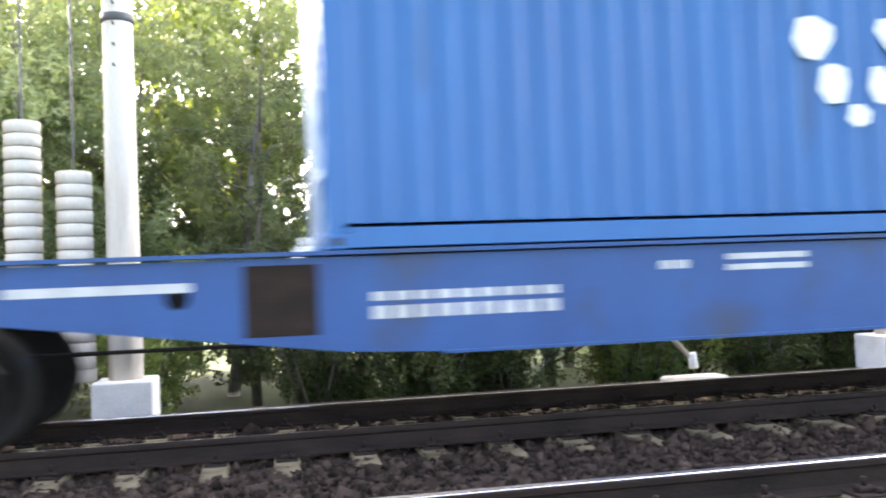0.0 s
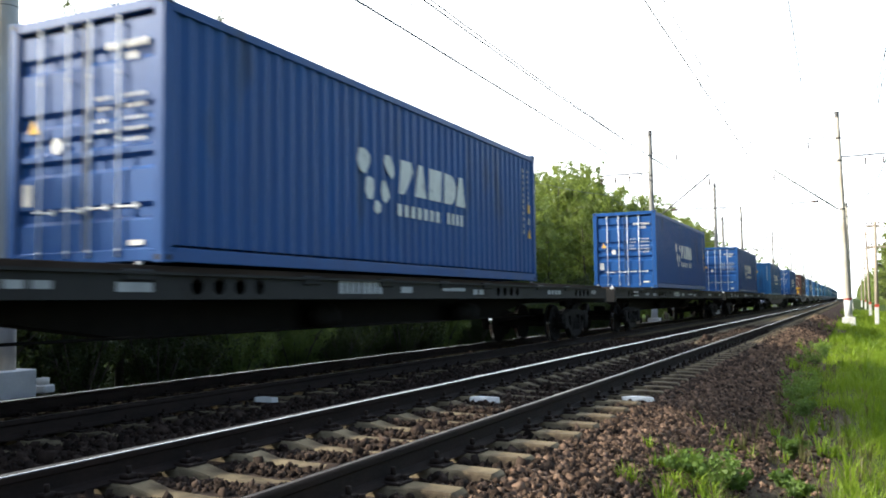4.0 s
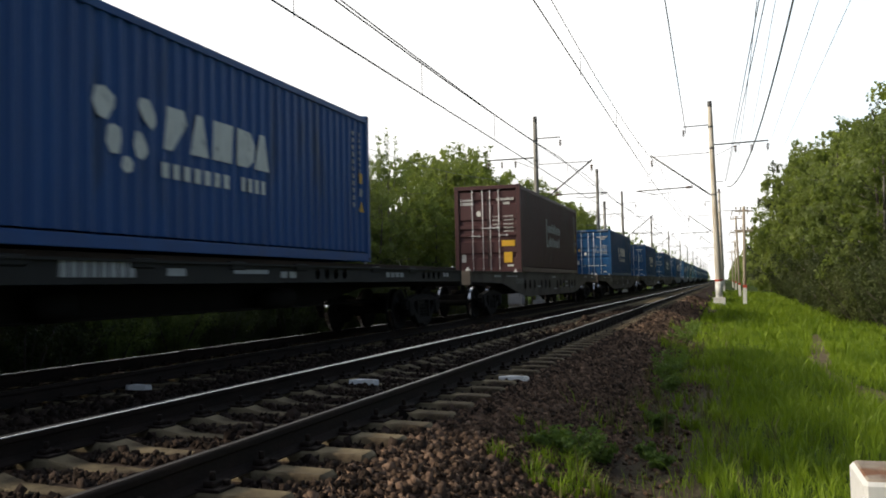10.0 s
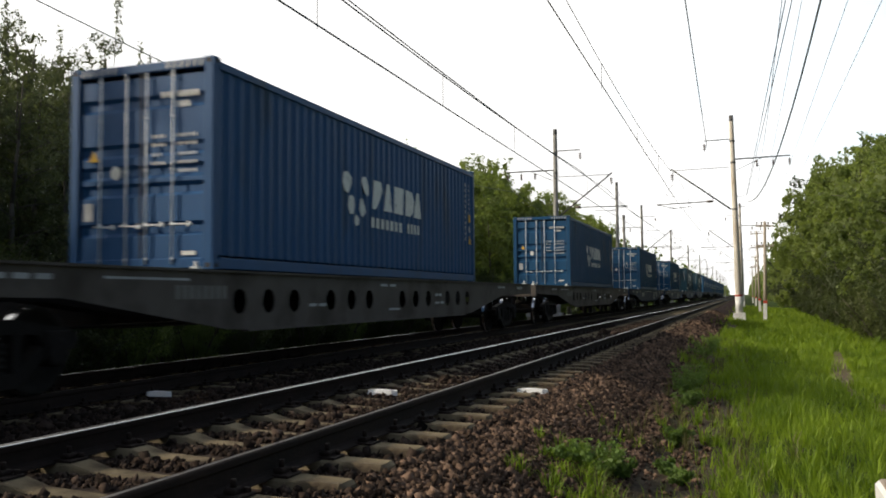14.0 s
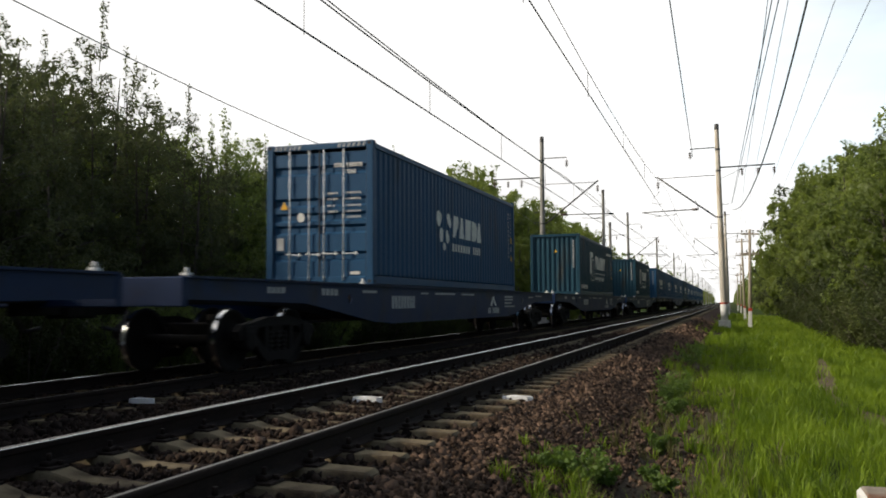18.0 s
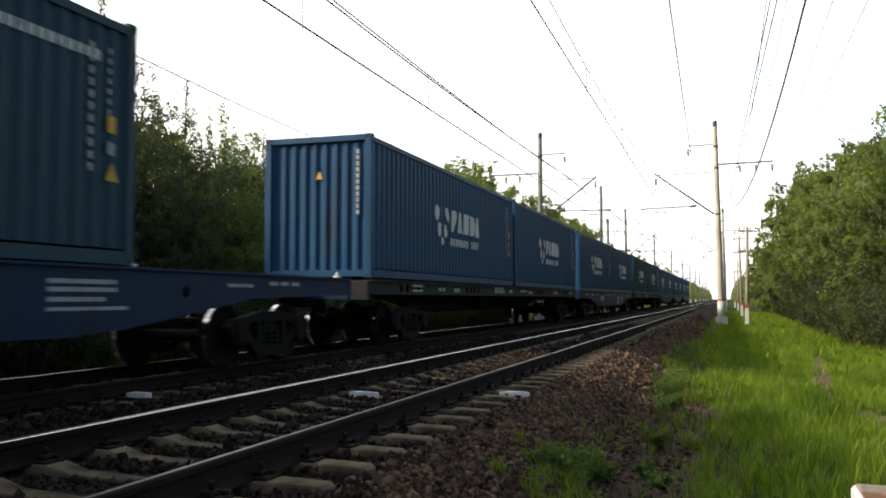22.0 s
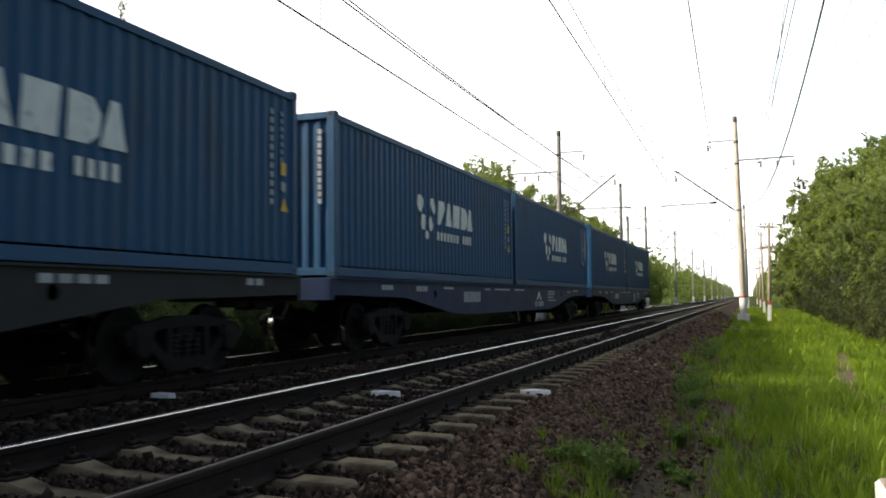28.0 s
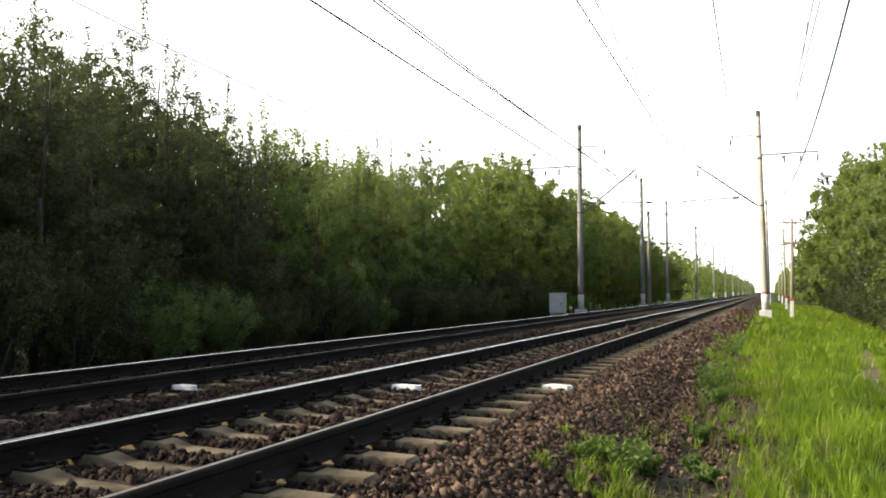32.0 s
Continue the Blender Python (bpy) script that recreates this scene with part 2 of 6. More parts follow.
M["maroon"] = surf("maroon_paint", (0.055, 0.02, 0.022), (0.08, 0.03, 0.032), 1.5, 0.5, 0, 0.1, 30, (1, 1, 0.25), (0.04, 0.025, 0.02), (0.58, 0.75))
M["white"] = surf("white_decal", (0.62, 0.63, 0.6), (0.8, 0.81, 0.78), 4, 0.5, 0, 0.05, 40, stain=(0.35, 0.36, 0.36), stain_at=(0.58, 0.72), stain_scale=5)
M["pale"] = surf("faded_white_lettering", (0.3, 0.31, 0.32), (0.5, 0.51, 0.52), 4, 0.6, 0, 0.05, 40)
M["yellow"] = surf("yellow_label", (0.65, 0.36, 0.02), (0.8, 0.48, 0.04), 4, 0.5, 0, 0.03)
M["galv"] = surf("galvanised_steel", (0.66, 0.69, 0.71), (0.8, 0.83, 0.85), 8, 0.5, 0.0, 0.05)
M["gasket"] = surf("black_rubber", (0.01, 0.01, 0.011), (0.02, 0.02, 0.02), 8, 0.7, 0, 0.05)
M["wagon_grey"] = surf("grey_wagon_paint", (0.074, 0.063, 0.055), (0.112, 0.096, 0.084), 2, 0.68, 0, 0.15, 30, stain=(0.045, 0.035, 0.028), stain_at=(0.47, 0.68), spec=0.3)
M["wagon_coal"] = surf("charcoal_wagon_paint", (0.021, 0.0205, 0.0215), (0.034, 0.033, 0.0345), 2, 0.7, 0, 0.15, 30, stain=(0.018, 0.016, 0.0145), stain_at=(0.5, 0.7), spec=0.25)
M["wagon_dark"] = surf("dark_wagon_paint", (0.018, 0.0175, 0.0175), (0.031, 0.03, 0.029), 2, 0.7, 0, 0.15, 30, stain=(0.016, 0.013, 0.011), stain_at=(0.5, 0.7), spec=0.3)
M["wagon_blue"] = surf("blue_wagon_paint", (0.006, 0.019, 0.06), (0.0095, 0.028, 0.086), 2, 0.55, 0, 0.1, 30, stain=(0.014, 0.019, 0.038), stain_at=(0.54, 0.72), spec=0.25)
M["wagon_bright"] = surf("bright_blue_wagon_paint", (0.011, 0.048, 0.165), (0.018, 0.07, 0.21), 2, 0.5, 0, 0.1, 30, stain=(0.03, 0.042, 0.075), stain_at=(0.56, 0.72), spec=0.35)
M["wagon_light"] = surf("light_blue_wagon_paint", (0.037, 0.1184, 0.1998), (0.0592, 0.148, 0.2368), 2, 0.6, 0, 0.1, 30, stain=(0.05, 0.06, 0.07), stain_at=(0.5, 0.7))
M["under"] = surf("grimy_cast_iron", (0.0075, 0.00675, 0.006), (0.0165, 0.01425, 0.01275), 4, 0.85, 0.0, 0.3, 50, spec=0.15)
M["wheel"] = surf("dirty_wheel_steel", (0.010, 0.009, 0.008), (0.02, 0.018, 0.016), 5, 0.85, 0.0, 0.2, spec=0.15)
M["tread"] = surf("bright_wheel_tread", (0.7, 0.7, 0.69), (0.8, 0.8, 0.79), 3, 0.16, 1.0, 0.0)
M["railtop"] = surf("polished_rail_steel", (0.66, 0.66, 0.66), (0.78, 0.78, 0.77), 2, 0.16, 1.0, 0.01, 60, (8, 0.3, 1))
# the polished top's dark reflection, put into a duller steel colour
M["railhead"] = surf("dimmed_running_steel", (0.16, 0.15, 0.14), (0.26, 0.245, 0.23), 2, 0.34, 0.8, 0.02, 60, (8, 0.3, 1))
M["rail"] = surf("rusty_rail_steel", (0.012, 0.009, 0.0075), (0.03, 0.02, 0.016), 6, 0.85, 0.0, 0.25, 60, (1, 0.4, 1), spec=0.15)
M["sleeper"] = surf("sleeper_concrete", (0.135, 0.108, 0.066), (0.24, 0.198, 0.128), 4, 0.9, 0, 0.5, 60, stain=(0.05, 0.038, 0.028), stain_at=(0.47, 0.64), stain_scale=2.5, vary=0.22, spec=0.08)
M["stone"] = surf("ballast_stone", (0.052, 0.034, 0.024), (0.168, 0.111, 0.077), 9, 0.9, 0, 0.4, 60, island=0.8, spec=0.12)
# shade over the tracks is put into this darker stone, besides grime
M["dark_stone"] = surf("shaded_grimy_stone", (0.018, 0.0128, 0.01), (0.056, 0.039, 0.03), 9, 0.9, 0, 0.4, 60, island=0.65, spec=0.1)
M["ballast"] = surf("ballast_bed", (0.02, 0.015, 0.0125), (0.07, 0.051, 0.042), 14, 0.95, 0, 1.0, 22, stain=(0.035, 0.025, 0.02), stain_at=(0.5, 0.65), stain_scale=0.4, spec=0.08)


def bank_material():
    """Grassy soil, stony earth and crushed stone that run into one another along an uneven edge."""
    m = bpy.data.materials.new("trackside_bank")
    t, p = nodes_of(m)
    tc = t.nodes.new("ShaderNodeTexCoord")
    sep = t.nodes.new("ShaderNodeSeparateXYZ")
    t.links.new(tc.outputs["Object"], sep.inputs[0])

    def noise_(scale, detail):
        n = t.nodes.new("ShaderNodeTexNoise")
        n.inputs["Scale"].default_value, n.inputs["Detail"].default_value = scale, detail
        t.links.new(tc.outputs["Object"], n.inputs["Vector"])
        return n.outputs[0]
    grain, broad, edge = noise_(26, 6), noise_(1.1, 6), noise_(1.5, 5)

    def shade(src, stops):
        r = ramp(t, stops)
        t.links.new(src, r.inputs[0])
        return r.outputs[0]

    def mixed(fac, a, b):
        x = t.nodes.new("ShaderNodeMix")
        x.data_type = "RGBA"
        for q, k in ((fac, 0), (a, 6), (b, 7)):
            t.links.new(q, x.inputs[k])
        return x.outputs[2]

    def past(at, wide, wobble):
        a = t.nodes.new("ShaderNodeMath")
        a.operation = "MULTIPLY_ADD"
        a.inputs[1].default_value = wobble
        t.links.new(edge, a.inputs[0])
        t.links.new(sep.outputs[0], a.inputs[2])
        r = t.nodes.new("ShaderNodeMapRange")
        r.interpolation_type = "SMOOTHSTEP"
        mid = at + wobble * 0.5
        r.inputs[1].default_value, r.inputs[2].default_value = mid - wide, mid + wide
        t.links.new(a.outputs[0], r.inputs[0])
        return r.outputs[0]
    stone = shade(grain, [(0.3, (0.03, 0.019, 0.0145)), (0.7, (0.12, 0.075, 0.058))])
    earth = mixed(broad, shade(grain, [(0.3, (0.04, 0.03, 0.019)), (0.7, (0.10, 0.078, 0.05))]), shade(grain, [(0.3, (0.05, 0.04, 0.028)), (0.7, (0.12, 0.1, 0.072))]))
    soil = mixed(broad, shade(grain, [(0.3, (0.018, 0.034, 0.006)), (0.7, (0.04, 0.065, 0.012))]), shade(grain, [(0.3, (0.03, 0.05, 0.009)), (0.7, (0.065, 0.09, 0.02))]))
    col = mixed(past(0.05, 0.3, 1.1), mixed(past(-0.95, 0.16, 0.8), stone, earth), soil)
    t.links.new(col, p.inputs["Base Color"])
    p.inputs["Roughness"].default_value, p.inputs["Specular IOR Level"].default_value = 0.95, 0.08
    bp = t.nodes.new("ShaderNodeBump")
    bp.inputs["Strength"].default_value, bp.inputs["Distance"].default_value = 0.9, 0.025
    t.links.new(grain, bp.inputs["Height"])
    t.links.new(bp.outputs[0], p.inputs["Normal"])
    return m


M["bank"] = bank_material()
M["soil"] = surf("grassy_soil", (0.018, 0.036, 0.006), (0.05, 0.085, 0.014), 0.9, 0.95, 0, 0.8, 14, stain=(0.08, 0.07, 0.035), stain_at=(0.62, 0.75), stain_scale=0.35, spec=0.08)
M["path"] = surf("trodden_earth", (0.1, 0.078, 0.048), (0.18, 0.14, 0.09), 3, 0.95, 0, 0.4, spec=0.08)
# the sun's warmth is put into this concrete's tone and stain
M["mast"] = surf("mast_concrete", (0.45, 0.41, 0.345), (0.62, 0.575, 0.49), 2, 0.85, 0, 0.2, 40, (1, 1, 0.3), (0.34, 0.25, 0.16), (0.5, 0.72), 1.5)
M["whitewash"] = surf("whitewashed_concrete", (0.6, 0.6, 0.58), (0.75, 0.75, 0.73), 3, 0.85, 0, 0.25, 30, stain=(0.42, 0.4, 0.36), stain_at=(0.55, 0.75))
M["stained_top"] = surf("stained_concrete", (0.2, 0.155, 0.115), (0.36, 0.31, 0.25), 9, 0.9, 0, 0.6, 40, stain=(0.19, 0.085, 0.04), stain_at=(0.48, 0.62), stain_scale=7)
M["slab"] = surf("fresh_whitewash", (0.86, 0.86, 0.85), (0.93, 0.93, 0.92), 3, 0.7, 0, 0.2, 30)
# darker copy for masts on the left, their shade put into the colour
M["shaded_mast"] = surf("shaded_mast_concrete", (0.2, 0.195, 0.18), (0.32, 0.31, 0.285), 2, 0.85, 0, 0.2, 40, (1, 1, 0.3), (0.15, 0.135, 0.115), (0.5, 0.72), 1.5)
M["filler"] = surf("dark_brown_filler", (0.03, 0.022, 0.018), (0.065, 0.046, 0.036), 3, 0.9, 0, 0.4, 30, (4, 0.3, 1), spec=0.1)
M["red"] = surf("red_band_paint", (0.4, 0.05, 0.03), (0.5, 0.07, 0.04), 4, 0.6, 0, 0.1)
M["wire"] = surf("weathered_wire", (0.05, 0.05, 0.05), (0.08, 0.08, 0.08), 4, 0.6, 0.0, 0.0)
M["arm"] = surf("painted_steel_arm", (0.05, 0.05, 0.05), (0.09, 0.088, 0.085), 5, 0.6, 0.2, 0.05)
M["insul"] = surf("brown_porcelain", (0.08, 0.05, 0.04), (0.13, 0.09, 0.07), 5, 0.25, 0, 0.0)
M["wood"] = surf("weathered_pole_wood", (0.26, 0.22, 0.17), (0.42, 0.36, 0.28), 4, 0.9, 0, 0.4, 30, (3, 3, 0.2))
M["bark"] = surf("tree_bark", (0.05, 0.042, 0.033), (0.11, 0.095, 0.075), 6, 0.9, 0, 0.6, 30, (2, 2, 0.4))
M["pale_bark"] = surf("pale_bark", (0.11, 0.1, 0.085), (0.2, 0.185, 0.16), 5, 0.85, 0, 0.4, 30, (1, 1, 2))
M["cabinet"] = surf("pale_grey_cabinet_paint", (0.58, 0.59, 0.58), (0.72, 0.73, 0.72), 3, 0.6, 0, 0.08, stain=(0.42, 0.4, 0.36), stain_at=(0.6, 0.75))
M["leaf_mid"] = leafmat("green_leaf", (0.045, 0.07, 0.016), (0.195, 0.24, 0.068), (0.27, 0.36, 0.075), 0.44)
M["leaf_light"] = leafmat("light_green_leaf", (0.06, 0.092, 0.02), (0.24, 0.285, 0.082), (0.3, 0.4, 0.085), 0.44)
M["leaf_grey"] = leafmat("grey_green_willow_leaf", (0.07, 0.095, 0.042), (0.21, 0.25, 0.125), (0.25, 0.31, 0.1), 0.42)
# for backlit trees: their dimness is put into the leaf colour
M["leaf_shaded"] = leafmat("shaded_green_leaf", (0.026, 0.034, 0.015), (0.1, 0.118, 0.056), (0.14, 0.17, 0.05), 0.36)
M["leaf_far"] = leafmat("belt_leaf", (0.04, 0.062, 0.014), (0.19, 0.235, 0.062), (0.27, 0.35, 0.06), 0.44)
# sunlight on the tree belts is put into this lighter leaf colour
M["leaf_sunny"] = leafmat("sunny_belt_leaf", (0.055, 0.082, 0.016), (0.21, 0.255, 0.062), (0.31, 0.39, 0.065), 0.45)
# shade at the foot of the thicket is put into this leaf colour
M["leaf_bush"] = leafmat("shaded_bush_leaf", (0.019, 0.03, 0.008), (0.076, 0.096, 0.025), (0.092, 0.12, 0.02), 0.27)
M["grass"] = leafmat("grass_blade", (0.04, 0.085, 0.006), (0.35, 0.475, 0.034), (0.26, 0.38, 0.018), 0.3, 0.75)
M["dry_grass"] = leafmat("dry_grass_blade", (0.06, 0.062, 0.02), (0.22, 0.2, 0.085), (0.14, 0.14, 0.04), 0.2, 0.5)
M["weed"] = leafmat("weed_leaf", (0.05, 0.1, 0.016), (0.15, 0.235, 0.045), (0.18, 0.28, 0.03), 0.36)


# ---- mesh helpers ----
def to_mesh(name, bm, mats, smooth=False):
    bmesh.ops.recalc_face_normals(bm, faces=bm.faces[:])
    if smooth:
        for f in bm.faces:
            f.smooth = True
    me = bpy.data.meshes.new(name)
    bm.to_mesh(me)
    bm.free()
    for m in mats if isinstance(mats, (list, tuple)) else [mats]:
        me.materials.append(m)
    return me


def put(name, me, parent=None, m=None, label=""):
    """One mesh object, under a parent where one is given."""
    ob = new(name, me)
    if m is not None:
        ob.matrix_basis = m
    if parent is not None:
        ob.parent = parent
    if label:
        tagged(ob, label=label)
    return ob


def empty(name, label, category, group="", kind="", m=None):
    ob = new(name)
    ob.empty_display_size = 0.2
    if m is not None:
        ob.matrix_basis = m
    return tagged(ob, label, category, group, kind)


def add_box(bm, x0, x1, y0, y1, z0, z1, bevel=0.0, turn=None, mi=0):
    c = Vector(((x0 + x1) / 2, (y0 + y1) / 2, (z0 + z1) / 2))
    mm = Matrix.Translation(c) @ (turn or Matrix()) @ Matrix.Diagonal((x1 - x0, y1 - y0, z1 - z0, 1))
    r = bmesh.ops.create_cube(bm, size=1, matrix=mm)
    fs = {f for v in r["verts"] for f in v.link_faces}
    for f in fs:
        f.material_index = mi
    if bevel:
        es = list({e for v in r["verts"] for e in v.link_edges})
        bmesh.ops.bevel(bm, geom=es, offset=bevel, segments=1, affect="EDGES", clamp_overlap=True)
    return bm


def boxm(*a, **k):
    return add_box(bmesh.new(), *a, **k)


def add_tube(bm, a, b, r0, r1=None, seg=8, mi=0):
    a, b = Vector(a), Vector(b)
    d = b - a
    r1 = r0 if r1 is None else r1
    q = d.to_track_quat("Z", "Y").to_matrix().to_4x4()
    r = bmesh.ops.create_cone(bm, cap_ends=True, segments=seg, radius1=r0, radius2=r1, depth=d.length, matrix=Matrix.Translation((a + b) / 2) @ q)
    for f in {f for v in r["verts"] for f in v.link_faces}:
        f.material_index = mi
        f.smooth = len(f.verts) == 4
    return bm


def tube(*a, **k):
    return add_tube(bmesh.new(), *a, **k)


def add_poly(bm, pts, y_axis="x", at=0.0, depth=0.02, mi=0):
    """A plate with the outline pts in the plane across one axis, given some depth."""
    def v3(a, b, o):
        return (o, a, b) if y_axis == "x" else (a, o, b)
    f0 = [bm.verts.new(v3(a, b, at)) for a, b in pts]
    f1 = [bm.verts.new(v3(a, b, at - depth)) for a, b in pts]
    n = len(pts)
    fs = [bm.faces.new(f0), bm.faces.new(f1[::-1])]
    for i in range(n):
        fs.append(bm.faces.new((f0[i], f1[i], f1[(i + 1) % n], f0[(i + 1) % n])))
    for f in fs:
        f.material_index = mi
    return bm


def holed_plate(outline, holes, at, depth):
    """A plate across x with round holes (y, z, radius) through it."""
    bm = bmesh.new()
    loops = [outline] + [[(y + r * math.cos(i * math.tau / 14), z + r * math.sin(i * math.tau / 14)) for i in range(14)] for y, z, r in holes]
    edges = []
    for lp in loops:
        vs = [bm.verts.new((at, a, b)) for a, b in lp]
        edges += [bm.edges.new((vs[i], vs[(i + 1) % len(vs)])) for i in range(len(vs))]
    bmesh.ops.triangle_fill(bm, use_beauty=True, use_dissolve=False, edges=edges)
    r = bmesh.ops.extrude_face_region(bm, geom=bm.faces[:])
    bmesh.ops.translate(bm, vec=(-depth, 0, 0), verts=[v for v in r["geom"] if isinstance(v, bmesh.types.BMVert)])
    return bm


def raw_mesh(name, verts, faces, mats, mat_index=None, smooth=False):
    """A mesh from arrays: verts (n, 3), faces (m, k)."""
    me = bpy.data.meshes.new(name)
    n, (m, k) = len(verts), faces.shape
    me.vertices.add(n)
    me.vertices.foreach_set("co", np.ascontiguousarray(verts, dtype=np.float32).ravel())
    me.loops.add(m * k)
    me.loops.foreach_set("vertex_index", np.ascontiguousarray(faces, dtype=np.int32).ravel())
    me.polygons.add(m)
    me.polygons.foreach_set("loop_start", np.arange(0, m * k, k, dtype=np.int32))
    for mm in mats if isinstance(mats, (list, tuple)) else [mats]:
        me.materials.append(mm)
    if mat_index is not None:
        me.polygons.foreach_set("material_index", np.ascontiguousarray(mat_index, dtype=np.int32))
    me.update(calc_edges=True)
    me.validate()
    return me

# ---- the plan ----
XN, XF, ZF = -3.507, -8.075, -0.14   # middle of the near and the far track, rail level of the far one
GAUGE = 0.7975
PITCH, FIRST = 0.585, 4.08           # sleepers
V = 17.85                            # speed of the train
PROFILE = [(-1500, -1.6), (-60, -1.2), (-20, -1.05), (-14, -1.0), (-12.6, -0.8), (-11.6, -0.48), (-10.2, -0.46), (-9.7, -0.38), (-6.5, -0.38), (-6.0, -0.42),
           (-5.2, -0.3), (-4.9, -0.24), (-2.15, -0.24), (-1.75, -0.32), (-1.2, -0.58), (-1.05, -0.625), (-0.7, -0.72), (-0.4, -0.74), (0.3, -0.785), (0.5, -0.8), (2.2, -0.92), (5, -1.1), (9, -1.3), (40, -1.5), (1500, -2.0)]


def level(x):
    return float(np.interp(x, [a for a, b in PROFILE], [b for a, b in PROFILE]))


def make_ground():
    xs = []
    for (a, _), (b, _) in zip(PROFILE[:-1], PROFILE[1:]):
        n = max(1, int((b - a) / 0.5)) if -13 < a < 9 else 1
        xs += [a + (b - a) * i / n for i in range(n)]
    xs.append(PROFILE[-1][0])
    ys = [-400, -120, -60, -30] + [-15 + 1.5 * i for i in range(47)] + [60, 70, 85, 110, 150, 220, 350, 600, 1100, 2000, 3500]
    vs, rng = [], random.Random(3)
    for y in ys:
        for x in xs:
            z = level(x)
            if x < -12 or x > -0.9:
                z += 0.05 * noise.noise(Vector((x * 0.7, y * 0.5, 0)))
            vs.append((x, y, z))
    nx = len(xs)
    fs, mi = [], []
    for j in range(len(ys) - 1):
        for i in range(nx - 1):
            fs.append((j * nx + i, j * nx + i + 1, (j + 1) * nx + i + 1, (j + 1) * nx + i))
            xm = (xs[i] + xs[i + 1]) / 2
            mi.append(1 if -12.2 < xm < -2.15 else 2 if -2.15 < xm < 5 else 0)
    me = raw_mesh("ground", np.array(vs), np.array(fs), [M["soil"], M["ballast"], M["bank"]], mi)
    tagged(new("ground", me), "grassy ground with a brown ballast bed along the rails", "ground", kind="structure")


make_ground()


# ---- ballast stones ----
def stones(name, areas, seed, mat, label):
    rng = np.random.default_rng(seed)
    out = []
    cube = np.array([(x, y, z) for x in (-1, 1) for y in (-1, 1) for z in (-1, 1)], float)
    quad = np.array([(0, 1, 3, 2), (4, 6, 7, 5), (0, 4, 5, 1), (2, 3, 7, 6), (0, 2, 6, 4), (1, 5, 7, 3)])
    for x0, x1, y0, y1, per, size in areas:
        n = int((x1 - x0) * (y1 - y0) * per)
        x, y = rng.uniform(x0, x1, n), rng.uniform(y0, y1, n)
        z = np.interp(x, [a for a, b in PROFILE], [b for a, b in PROFILE])
        keep = np.ones(n, bool)
        for xc, half in ((XN, 1.36), (XF, 0.0)):
            on = np.abs(x - xc) < half
            d = np.abs((y - FIRST + PITCH / 2) % PITCH - PITCH / 2)
            keep &= ~(on & (d < 0.125))
            keep &= ~(np.abs(np.abs(x - xc) - GAUGE) < 0.085)
        x, y, z = x[keep], y[keep], z[keep]
        n = len(x)
        s = size * rng.lognormal(-0.12, 0.34, (n, 1, 1)) * rng.uniform(0.45, 1.3, (n, 1, 3))
        p = cube[None] * s * np.where(rng.uniform(0, 1, (n, 8, 1)) < 0.3, 0.35, 1.0) + rng.normal(0, 1, (n, 8, 3)) * size * 0.2
        a = rng.uniform(0, math.tau, (n, 3))
        for k, (i, j) in enumerate(((0, 1), (1, 2), (0, 2))):
            c, sn = np.cos(a[:, k])[:, None], np.sin(a[:, k])[:, None]
            u, w = p[:, :, i].copy(), p[:, :, j].copy()
            p[:, :, i], p[:, :, j] = c * u - sn * w, sn * u + c * w
        p += np.stack([x, y, z + rng.uniform(-0.012, 0.022, n)], 1)[:, None]
        out.append(p.reshape(-1, 3))
    v = np.concatenate(out)
    m = len(v) // 8
    f = (np.arange(m)[:, None, None] * 8 + quad[None]).reshape(-1, 4)
    tagged(new(name, raw_mesh(name, v, f, mat)), label, "gravel", kind="stuff")


stones("ballast_stones", [(-2.2, -0.95, -4, 1.5, 500, 0.025), (-2.2, -0.95, 1.5, 5, 900, 0.022), (-2.2, -0.9, 5, 14, 2300, 0.0165), (-2.2, -0.9, 14, 34, 650, 0.025), (-0.9, -0.35, 3, 22, 160, 0.016), (-2.15, -1.0, 34, 62, 120, 0.045)], 5, M["stone"],
       "loose reddish brown crushed stone on the shoulder of the track")
stones("track_stones", [(-4.95, -2.0, -6, 2.0, 330, 0.024), (-4.95, -2.0, 2.0, 16, 620, 0.02), (-4.95, -2.0, 16, 38, 130, 0.034), (-6.75, -4.95, -7, 22, 330, 0.026), (-6.75, -4.95, 22, 48, 130, 0.036), (-9.5, -6.6, -5, 14, 230, 0.028), (-9.5, -6.6, 14, 30, 110, 0.034)], 6, M["dark_stone"],
       "grimy crushed stone round the sleepers, darkened for shade")


